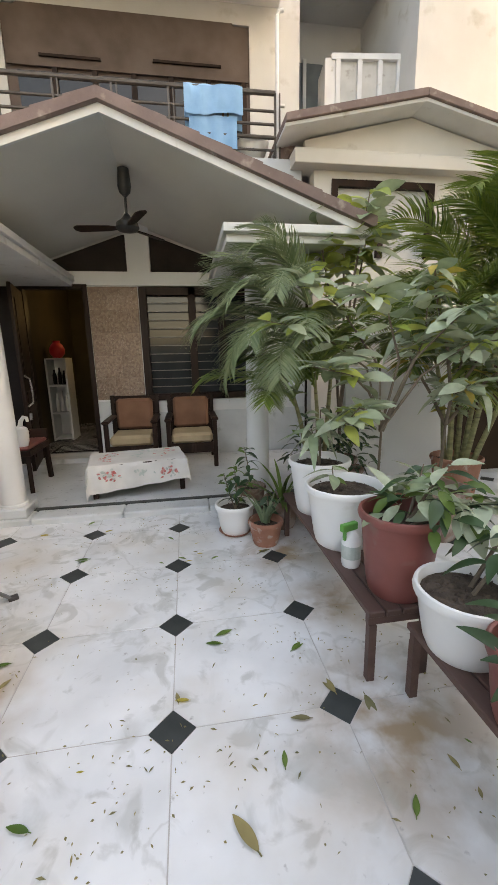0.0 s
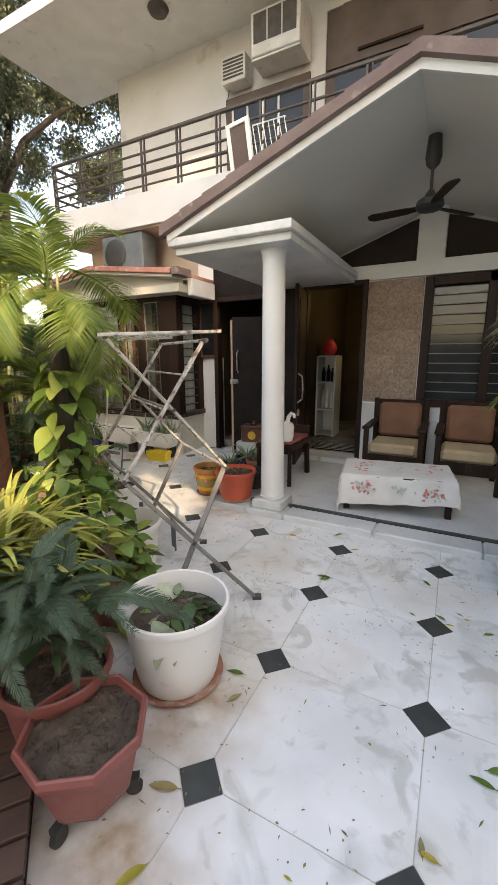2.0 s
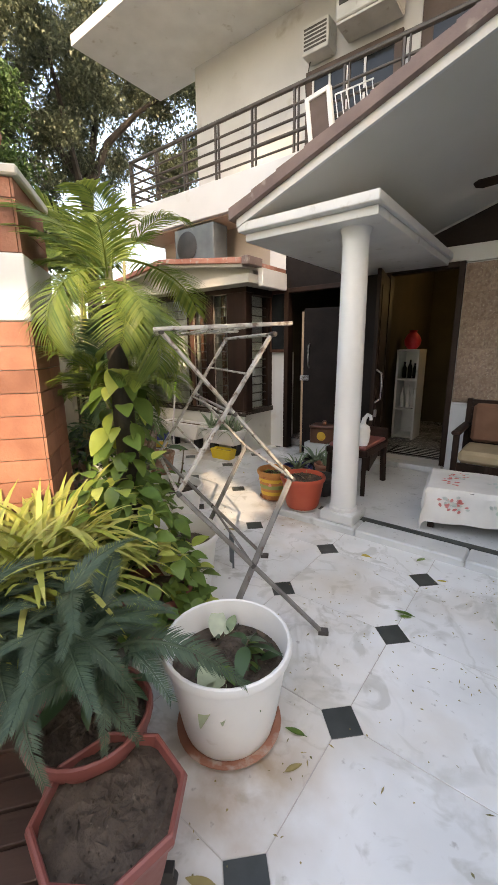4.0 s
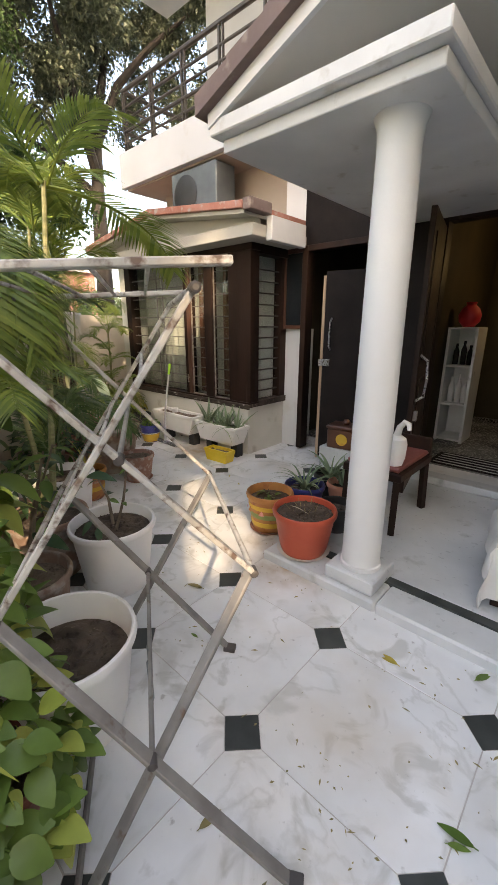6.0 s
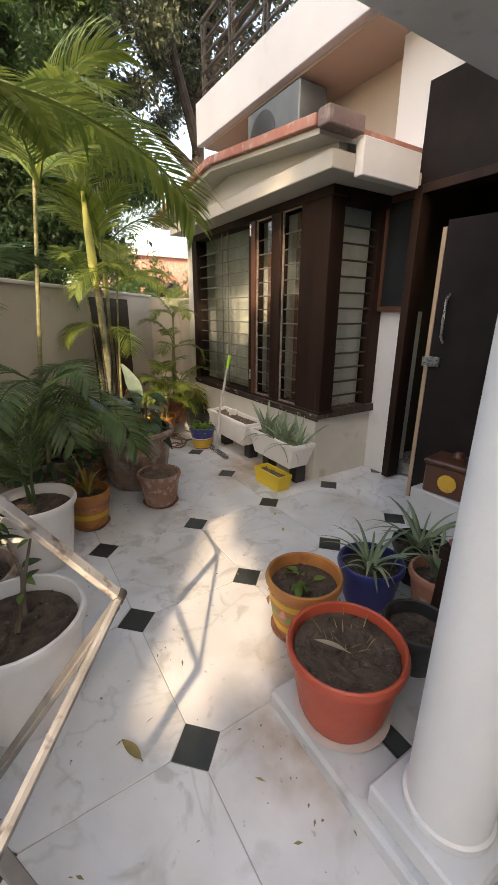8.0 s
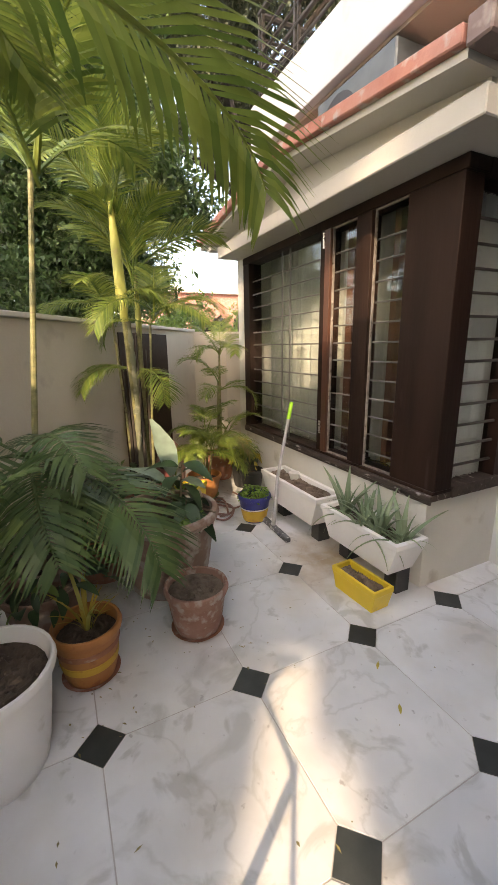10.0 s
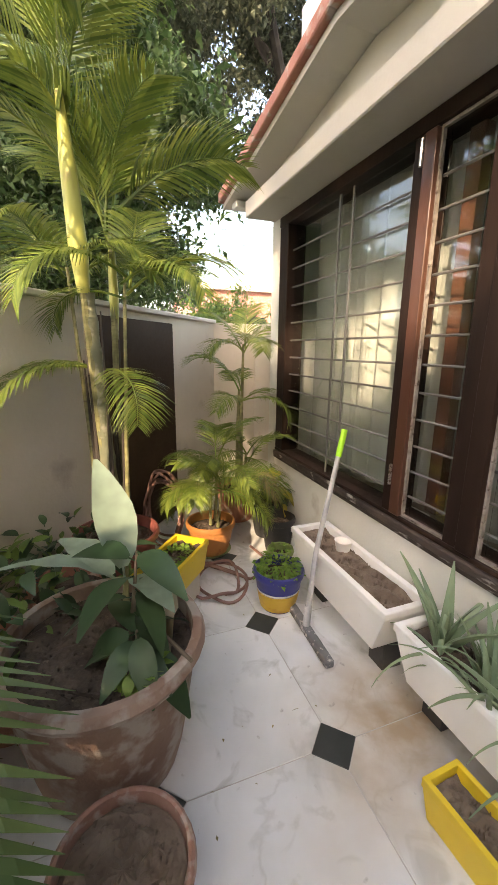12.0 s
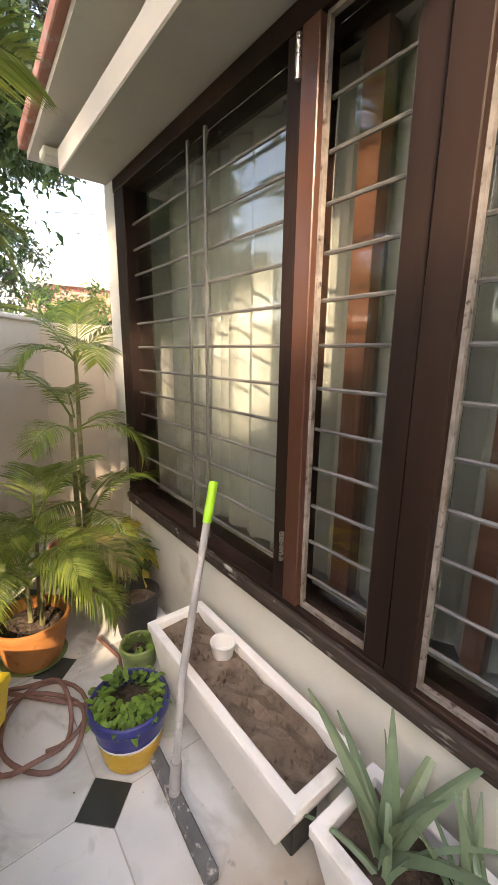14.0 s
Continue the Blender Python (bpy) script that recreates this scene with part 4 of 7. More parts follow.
part("frame", M().box(-0.16, -0.03, -0.12, -0.11, 0.03, 0.50, bm_).box(0.11, -0.03, -0.12, 0.16, 0.03, 0.50, bm_).box(-0.11, -0.03, 0.45, 0.11, 0.03, 0.50, bm_), TRIM, board, bevel=0.004)
part("board", M().box(-0.11, -0.01, -0.12, 0.11, 0.01, 0.45, bm_), BROWN_PLASTER, board)
drier = thing("wire_rack", (-2.35, 5.30, 3.84), 0, "white wire rack leaning on the balcony", "rack")
for k in range(7):
    part("wire", M().tube([(-0.2 + k * 0.07, -0.02, 0.0), (-0.3 + k * 0.07, 0.03, 0.42)], 0.006, 6), TRIM, drier)
part("wire", M().tube([(-0.3, 0.03, 0.42), (0.14, 0.03, 0.42)], 0.008, 6), TRIM, drier)

# ---- right room: gable with a high window, balcony behind ----
rg = thing("right_gable", (0, 0, 0), 0, "cream gable end with brown tiled roof edge", "roof", kind="structure")
RM = Matrix.Translation((0, 5.3, 0)) @ Matrix.Rotation(math.pi / 2, 4, "X")
part("wall", M().box(1.75, 5.3, 0, 1.98, 5.5, 3.75).box(3.4, 5.3, 0, 4.6, 5.5, 3.75).box(1.98, 5.3, 0, 3.4, 5.5, 2.7).box(1.98, 5.3, 3.62, 3.4, 5.5, 3.75), CREAM, rg)
part("gable_face", M().prism([(1.60, 3.89), (4.5, 3.89), (4.5, 3.96), (2.98, 4.32), (1.60, 4.0)], 0, 0.08, RM), CREAM, rg)
part("slab", M().box(1.45, 5.12, 3.72, 4.7, 5.5, 3.88), CREAM, rg, bevel=0.006)
gx = [(1.28, 3.97), (2.98, 4.33), (4.7, 3.95)]
part("soffit", rake(4.90, 6.2, 0.0, 0.035), TRIM, rg)
part("tiles", rake(4.86, 6.2, 0.037, 0.12), ROOF_BROWN, rg, bevel=0.006)
part("side_fascia", M().prism([(1.30, 3.62), (1.48, 3.95), (1.62, 4.12), (1.30, 4.08)], 0, 0.5, Matrix.Translation((0, 5.9, 0)) @ Matrix.Rotation(math.pi / 2, 4, "X")), ROOF_BROWN, rg)
win_5 = thing("window_5", (0, 0, 0), 0, "high window with brown frame and pale grey panes", "window", kind="structure")
part("window_frame", M().box(1.98, 5.27, 3.54, 3.4, 5.36, 3.62).box(2.62, 5.27, 2.7, 2.70, 5.36, 3.54).box(1.98, 5.27, 2.7, 2.06, 5.36, 3.54).box(3.32, 5.27, 2.7, 3.4, 5.36, 3.54), WOOD, win_5)
part("pane", M().box(2.06, 5.34, 2.7, 2.62, 5.35, 3.54), AC_PAINT, win_5, "pale grey pane")
part("pane", M().box(2.70, 5.34, 2.7, 3.32, 5.35, 3.54), AC_PAINT, win_5, "pale grey pane")
cage = thing("balcony_gate", (3.05, 6.75, 4.75), 0, "white framed grille door on the upper balcony", "gate")
cm = Matrix.Rotation(radians(-6), 4, "Z")
for x in (-0.46, -0.12, 0.2, 0.5):
    part("stile", M().box(x - 0.035, -0.025, 0, x + 0.035, 0.025, 1.12, cm), TRIM, cage)
part("top_rail", M().box(-0.56, -0.03, 1.122, 0.56, 0.03, 1.20, cm), TRIM, cage)
part("middle_rail", M().box(-0.49, -0.02, 0.40, 0.5, 0.02, 0.45, cm), TRIM, cage)
part("panel", M().box(-0.46, 0.026, 0, 0.5, 0.032, 1.12, cm), AC_PAINT, cage)
part("side", M().box(-0.66, 0.0, 0, -0.50, 0.5, 1.15, cm), TRIM, cage)
structure("balcony_side", M().box(1.92, 6.4, 4.45, 3.55, 8.2, 4.72), TRIM, "white balcony slab of the side bay", "balcony")
win_6 = thing("window_6", (0, 0, 0), 0, "dark doors and windows at the back of the upper balcony", "window", kind="structure")
for k in range(3):
    part("pane", M().box(1.95 + k * 0.54, UY + 1.55, 4.75, 2.42 + k * 0.54, UY + 1.58, 6.65), AC_GREY, win_6)
    part("window_frame", M().box(2.425 + k * 0.54, UY + 1.52, 4.75, 2.485 + k * 0.54, UY + 1.59, 6.7), TRIM, win_6)

# ---- compound walls ----
W0, W1 = Vector((-2.55, 1.0, 0)), Vector((-7.30, 4.85, 0))
wdir = (W1 - W0).normalized()
wnor = Vector((wdir.y, -wdir.x, 0))
if wnor.dot(Vector((1, 1, 0))) > 0:
    wnor = -wnor
wm = Matrix(((wdir.x, wnor.x, 0, W0.x), (wdir.y, wnor.y, 0, W0.y), (0, 0, 1, 0), (0, 0, 0, 1)))
WL = (W1 - W0).length
cw = structure("wall_compound", M().box(0.79, 0, 0, WL, 0.15, 1.65, wm), BEIGE_WALL, "beige plastered compound wall", "wall")
part("coping", M().box(0.79, -0.03, 1.652, WL, 0.18, 1.685, wm), CREAM, cw, "thin cream coping", bevel=0.006)
part("brown_panel", M().box(WL - 1.80, -0.012, 0.02, WL - 0.84, -0.002, 1.60, wm), BROWN_SHEET, cw, "dark brown sheet panel")
structure("wall_far", M().box(-7.47, 4.78, 0, -7.32, 7.0, 1.66).box(-7.31, 5.30, 0, -6.41, 5.42, 1.64), BEIGE_WALL, "beige end wall of the garden", "wall")
structure("wall_right", M().box(1.80, 4.2, 0, 3.14, 4.34, 1.30), WHITE_WALL, "low white garden wall", "wall", bevel=0.006)
structure("gate_right", M().box(3.15, 4.19, 0, 5.2, 4.28, 1.29), BROWN_SHEET, "dark brown sheet gate beside the white wall", "gate")
structure("wall_side", M().box(5.2, -3.2, 0, 5.35, 6.6, 2.2), BEIGE_WALL, "plain side wall of the plot", "wall")
structure("wall_behind", M().box(-3.2, -3.35, 0, 5.35, -3.2, 2.0).box(-3.35, -3.35, 0, -3.2, 0.4, 2.0), BEIGE_WALL, "plain wall behind the courtyard", "wall")
# unseen walls added to mask the sun; gaps let the bright patches through
hu, hs_ = Vector((-SUN_FROM.x, -SUN_FROM.y, 0)).normalized(), Vector((0, 0, 0))
hs_ = Vector((-hu.y, hu.x, 0))
if hs_.y < 0:
    hs_ = -hs_
nm = Matrix(((hu.x, hs_.x, 0, 0), (hu.y, hs_.y, 0, 0), (0, 0, 1, 0), (0, 0, 0, 1)))
nb = M()
for s0, s1, z0, z1 in ((-5.5, -0.5, 0, 14.5), (1.42, 1.9, 0, 14.5), (2.9, 8.0, 0, 14.5), (1.9, 2.9, 0, 12.4), (1.9, 2.9, 13.5, 14.5),
                       (-0.5, 1.42, 0, 6.18), (0.85, 1.42, 7.46, 9.45), (1.12, 1.42, 7.20, 7.46), (1.28, 1.42, 7.02, 7.20), (1.22, 1.42, 6.18, 6.30), (0.1, 0.93, 6.18, 7.1), (0.35, 0.90, 7.1, 7.4), (0.35, 0.85, 7.4, 7.8), (0.32, 0.85, 7.8, 9.8), (-0.5, 0.02, 7.8, 8.2), (-0.5, 0.2, 11.2, 14.5), (0.42, 0.72, 9.8, 14.5), (0.2, 0.42, 10.6, 14.5), (0.72, 1.42, 10.35, 14.5)):
    nb.box(-7.6, s0, z0, -7.0, s1, z1, nm)
structure("wall_sun_mask", nb, BEIGE_WALL, "plain unseen walls with gaps, added to shape the sunlight", "wall")


# ---- plants: building blocks ----
def frond_mesh(name, material, length=1.0, pairs=34, leaflet=0.34, width=0.022, rise=0.9, droop=0.75, seed=0):
    """A feather palm leaf along +x: a bent rib with two rows of narrow drooping leaflets."""
    rn = random.Random(seed)
    m = M()

    def rib(s):
        return Vector((length * (s - 0.25 * droop * s ** 3), 0.03 * math.sin(3 * s + seed), length * (rise * 0.5 * s - droop * 0.55 * s * s)))

    m.tube([rib(i / 9) for i in range(10)], [0.011 - 0.009 * i / 9 for i in range(10)], 5)
    for i in range(pairs):
        s = 0.16 + 0.84 * i / (pairs - 1)
        p = rib(s)
        t = (rib(min(s + 0.02, 1.02)) - rib(s - 0.02)).normalized()
        ll = leaflet * (0.35 + 0.65 * math.sin(math.pi * min(1, 0.18 + 0.86 * s))) * rn.uniform(0.88, 1.1)
        for side in (-1, 1):
            if rn.random() < 0.03:
                continue
            out = (Vector((0, side, 0)) * 0.83 + t * (0.45 + 0.5 * s) + Vector((0, 0, 0.30 + rn.uniform(-0.08, 0.08)))).normalized()
            w_ = t * (width * 0.5)
            base, vs = len(m.v), []
            for k, ww in ((0.0, 0.35), (0.33, 1.0), (0.68, 0.8), (1.0, 0.06)):
                c = p + out * ll * k + Vector((0, 0, -0.42 * ll * k * k))
                vs += [c - w_ * ww, c + w_ * ww]
            m.add(vs, [(0, 1, 3, 2), (2, 3, 5, 4), (4, 5, 7, 6)])
    return m.mesh(name, material)


def leaf_mesh(name, material, length=0.2, width=0.09, droop=0.35, fold=0.25, point=1.0, wave=0.0):
    """A broad leaf along +x with a folded midrib, on a short stalk."""
    vs, fs = [], []
    n = 7
    for i in range(n + 1):
        s = i / n
        w_ = width * 0.5 * math.sin(math.pi * min(1, s * 0.94 + 0.04)) ** 0.8 * (1 - 0.35 * s * point)
        x, zc = length * (0.12 + 0.88 * s), -droop * length * s * s
        q = wave * math.sin(i * 2.1)
        vs += [(x, -w_, zc + fold * w_ + q), (x, 0, zc), (x, w_, zc + fold * w_ - q)]
    for i in range(n):
        a = 3 * i
        fs += [(a, a + 1, a + 4, a + 3), (a + 1, a + 2, a + 5, a + 4)]
    m = M().add(vs, fs)
    r_ = 0.0016 + length * 0.006
    m.tube([(0, 0, 0.0), (length * 0.13, 0, 0)], r_, 4)
    return m.mesh(name, material, smooth=True)


def blade_mesh(name, material, length=0.4, width=0.02, bend=0.8, thick=0.0, taper=False):
    """A strap-shaped leaf that rises along +z and bends over towards +x; thick gives a fleshy one."""
    vs, fs = [], []
    n = 8
    for i in range(n + 1):
        s = i / n
        a = bend * s
        x = length * (1 - math.cos(a)) / max(bend, 0.05)
        zz = length * math.sin(a) / max(bend, 0.05)
        w_ = width * 0.5 * (0.75 + 0.5 * s) * (1 - s ** 3) + 0.0006
        if taper:
            w_ = width * 0.5 * (1.05 - s) ** 0.8
        th = thick * (1 - s) + 0.0004
        vs += [(x - 0.25 * w_, -w_, zz), (x + th, 0, zz), (x - 0.25 * w_, w_, zz), (x - th - 0.3 * w_, 0, zz + 0.0)]
    for i in range(n):
        a = 4 * i
        for k in range(4):
            fs.append((a + k, a + (k + 1) % 4, a + 4 + (k + 1) % 4, a + 4 + k))
    return M().add(vs, fs).mesh(name, material, smooth=True)


def put(name, me, parent, m, label=""):
    ob = new(name, me)
    ob.parent = parent
    ob.matrix_basis = m
    if label:
        ob["label"] = label
    return ob


FRONDS = [frond_mesh("frond", PALM_LEAF, 1.0, 36, 0.34, 0.024, 1.0, 0.75 + 0.12 * k, k) for k in range(3)]
FRONDS_DARK = [frond_mesh("frond", PALM_DARK, 1.0, 36, 0.32, 0.024, 1.0, 0.8 + 0.12 * k, 7 + k) for k in range(3)]
FRONDS_FINE = [frond_mesh("frond", PALM_LEAF, 1.0, 46, 0.36, 0.017, 1.0, 0.95 + 0.15 * k, 30 + k) for k in range(3)]
FRONDS_SKYLIT = [frond_mesh("frond", PALM_SKYLIT, 1.0, 46, 0.36, 0.018, 1.0, 1.0 + 0.15 * k, 60 + k) for k in range(3)]
FRONDS_DRY = [frond_mesh("frond", DRY_LEAF, 1.0, 30, 0.30, 0.016, 0.9, 1.2 + 0.2 * k, 50 + k) for k in range(2)]
LEAVES = dict(broad=leaf_mesh("leaf", BROAD_LEAF, 0.20, 0.115, 0.22, 0.18), light=leaf_mesh("leaf", LIGHT_LEAF, 0.18, 0.085, 0.3, 0.3),
              mid=leaf_mesh("leaf", MID_LEAF, 0.11, 0.055, 0.3, 0.25), dark=leaf_mesh("leaf", DARK_LEAF, 0.15, 0.07, 0.4, 0.25),
              long=leaf_mesh("leaf", BROAD_LEAF, 0.26, 0.075, 0.7, 0.3), heart=leaf_mesh("leaf", MID_LEAF, 0.13, 0.10, 0.5, 0.2, 0.6),
              heart_light=leaf_mesh("leaf", LIGHT_LEAF, 0.14, 0.105, 0.5, 0.2, 0.6), big=leaf_mesh("leaf", GREY_LEAF, 0.42, 0.17, 0.35, 0.25, 0.8, 0.006),
              yellow=leaf_mesh("leaf", YELLOW_LEAF, 0.19, 0.09, 0.3, 0.25), tiny=leaf_mesh("leaf", HERB_LEAF, 0.05, 0.032, 0.3, 0.2),
              darkbig=leaf_mesh("leaf", DARK_LEAF, 0.24, 0.12, 0.5, 0.25))
BLADES = dict(spider=blade_mesh("leaf", SPIDER_LEAF, 0.46, 0.022, 1.9), spider_up=blade_mesh("leaf", SPIDER_LEAF, 0.44, 0.022, 1.1),
              aloe=blade_mesh("leaf", ALOE_LEAF, 0.32, 0.058, 0.45, 0.012, True), aloe_out=blade_mesh("leaf", ALOE_LEAF, 0.34, 0.038, 1.1, 0.010, True), slim=blade_mesh("leaf", ALOE_LEAF, 0.36, 0.024, 1.7, 0.006, True),
              dry=blade_mesh("leaf", DRY_LEAF, 0.30, 0.018, 0.6), strap=blade_mesh("leaf", MID_LEAF, 0.55, 0.045, 1.0), yellow=blade_mesh("leaf", YELLOW_LEAF, 0.30, 0.02, 0.8))
FERN = [frond_mesh("frond", FERN_LEAF, 0.62, 70, 0.085, 0.009, 0.5, 1.55, 20 + k) for k in range(2)]


def palm(parent, stems, fronds, reach, seed, meshes=FRONDS, stem_r=0.022, tilt=(5, 60)):
    """Clump of palm stems (each a list of points) with feather leaves round every top."""
    rn = random.Random(seed)
    for pts in stems:
        n = len(pts)
        stem = part("stem", M().tube(pts, [stem_r * (1.15 - 0.5 * i / (n - 1)) for i in range(n)], 8), PALM_STEM, parent, smooth=True)
        top = Vector(pts[-1])
        a0 = rn.uniform(0, 360)
        for k in range(fronds):
            az = a0 + 360 * k / fronds + rn.uniform(-20, 20)
            up = rn.uniform(*tilt)
            sc = reach * rn.uniform(0.8, 1.12)
            m = Matrix.Translation(top - Vector((0, 0, rn.uniform(0, 0.12)))) @ pose(0, 0, 0, 0, 0, az) @ pose(0, 0, 0, rn.uniform(-15, 15), -up + 18, 0) @ Matrix.Scale(sc, 4)
            put("frond", rn.choice(meshes), stem, m)


def frond_at(parent, at, az, up, sc, me, roll=0):
    put("frond", me, parent, Matrix.Translation(at) @ pose(0, 0, 0, 0, 0, az) @ pose(0, 0, 0, roll, -up, 0) @ Matrix.Scale(sc, 4))


def shrub(parent, branches, per, kinds, seed, r=0.008, size=1.0, start=0.35, flat=0.5):
    """Thin branches (lists of points) with leaves set round their outer part."""
    rn = random.Random(seed)
    for pts in branches:
        pts = [Vector(p) for p in pts]
        n = len(pts)
        stem = part("stem", M().tube(pts, [r * (1.2 - 0.8 * i / (n - 1)) for i in range(n)], 6), TWIG, parent, smooth=True)
        for k in range(per):
            s = start + (1 - start) * (k + rn.random()) / per
            f_ = s * (n - 1)
            i = min(int(f_), n - 2)
            p = pts[i].lerp(pts[i + 1], f_ - i)
            az = k * 137.5 + rn.uniform(-30, 30)
            m = Matrix.Translation(p) @ pose(0, 0, 0, 0, 0, az) @ pose(0, 0, 0, rn.uniform(-30, 30), rn.uniform(-50, 35) * flat, 0) @ Matrix.Scale(size * rn.uniform(0.6, 1.15), 4)
            put("leaf", LEAVES[rn.choice(kinds)], stem, m)


def tuft(parent, at, count, kinds, seed, size=1.0, lean=40, r=0.05):
    rn = random.Random(seed)
    for k in range(count):
        az = k * 137.5 + rn.uniform(-20, 20)
        off = Vector((math.cos(radians(az)), math.sin(radians(az)), 0)) * r * rn.random()
        m = Matrix.Translation(Vector(at) + off) @ pose(0, 0, 0, 0, 0, az) @ pose(0, 0, 0, 0, rn.uniform(0, lean), 0) @ Matrix.Scale(size * rn.uniform(0.65, 1.15), 4)
        put("leaf", BLADES[rn.choice(kinds)], parent, m)


def mound(parent, at, rx, ry, rz, count, kinds, seed, size=1.0):
    """Leaves over a rounded heap."""
    rn = random.Random(seed)
    for k in range(count):
        u_, v_ = rn.uniform(0, 2 * math.pi), rn.uniform(0.05, 1)
        q = rn.uniform(0.6, 1.0)
        p = Vector(at) + Vector((rx * q * math.cos(u_) * math.sqrt(1 - v_ * v_ * 0.8), ry * q * math.sin(u_) * math.sqrt(1 - v_ * v_ * 0.8), rz * v_ * q))
        m = Matrix.Translation(p) @ pose(0, 0, 0, 0, 0, math.degrees(u_) + rn.uniform(-50, 50)) @ pose(0, 0, 0, rn.uniform(-25, 25), rn.uniform(-45, 45), 0) @ Matrix.Scale(size * rn.uniform(0.6, 1.15), 4)
        put("leaf", LEAVES[rn.choice(kinds)], parent, m)


def soil_disc(r, z, seed, n=24):
    rn = random.Random(seed)
    m = M()
    vs, fs = [(0, 0, z + 0.008)], []
    rings = 9
    for i in range(1, rings + 1):
        for k in range(n):
            a = 2 * math.pi * (k + 0.5 * (i % 2) + (rn.uniform(-0.3, 0.3) if i < rings else 0)) / n
            q = r * (i + (rn.uniform(-0.3, 0.3) if i < rings else 0)) / rings
            vs.append((q * math.cos(a), q * math.sin(a), z + (rn.uniform(-0.007, 0.008) if i < rings else -0.004)))
    for k in range(n):
        fs.append((0, 1 + k, 1 + (k + 1) % n))
    for i in range(rings - 1):
        for k in range(n):
            a, b_ = 1 + i * n + k, 1 + i * n + (k + 1) % n
            fs.append((a, a + n, b_ + n, b_))
    m.add(vs, fs)
    for k in range(int(r * r * 4200)):
        a, q, w_ = rn.uniform(0, 6.28), r * 0.97 * math.sqrt(rn.random()), rn.uniform(0.003, 0.009)
        x, y, zz, b_ = q * math.cos(a), q * math.sin(a), z + rn.uniform(-0.003, 0.004), rn.uniform(0, 2)
        base = [(x + w_ * math.cos(b_ + 2.1 * j), y + w_ * math.sin(b_ + 2.1 * j), zz) for j in range(3)]
        m.add(base + [(x, y, zz + w_ * 1.1)], [(0, 1, 3), (1, 2, 3), (2, 0, 3)])
    return m


def pot(name, at, h, R, material, label, group="", rz=0.0, foot=0.72, rim=0.045, lip=0.014, soil=SOIL, depth=0.06, n=32, saucer=None, bands=(), category="potted plant"):
    """A plant pot with a wall, a rolled rim, soil and perhaps a saucer or painted bands."""
    p = thing(name, at, rz, label, category, group)
    z0 = 0.0
    if saucer:
        part("saucer", M().lathe([(R * foot * 0.98, 0), (R * foot * 1.16, 0.022), (R * foot * 1.19, 0.024), (R * foot * 1.14, 0.021), (R * foot * 0.95, 0.012)], n), saucer, p, "dirty round saucer", smooth=True)
        z0 = 0.014
    rb = R * foot
    prof = [(rb * 0.96, z0), (rb, z0 + 0.012)]
    for k in range(1, 6):
        s = k / 6
        prof.append((rb + (R * 0.94 - rb) * s ** 0.85, z0 + (h - rim - z0) * s))
    prof += [(R * 0.94, h - rim), (R, h - rim + 0.004), (R + lip * 0.4, h - rim * 0.5), (R, h - 0.004), (R - lip * 0.5, h), (R - lip, h - 0.004), (R * 0.90, h - rim), (R * 0.87, h - depth - 0.05), (R * 0.5, h - depth - 0.06)]
    part("pot", M().lathe(prof, n), material, p, smooth=n > 12)
    for (za, zb, mat2) in bands:
        def rad(zv):
            s = min(1.0, max(0.0, (zv - z0) / (h - rim - z0)))
            return rb + (R * 0.94 - rb) * s ** 0.85 + 0.0025
        part("painted_band", M().lathe([(rad(za) - 0.002, za), (rad(za), za + 0.001), (rad((za + zb) / 2) + 0.001, (za + zb) / 2), (rad(zb), zb - 0.001), (rad(zb) - 0.002, zb)], n), mat2, p, smooth=True)
    part("soil", soil_disc(R * 0.885, h - depth, int(at[0] * 100) + 7), soil, p, "dark crumbly soil" if soil is SOIL else "dry brown soil")
    return p


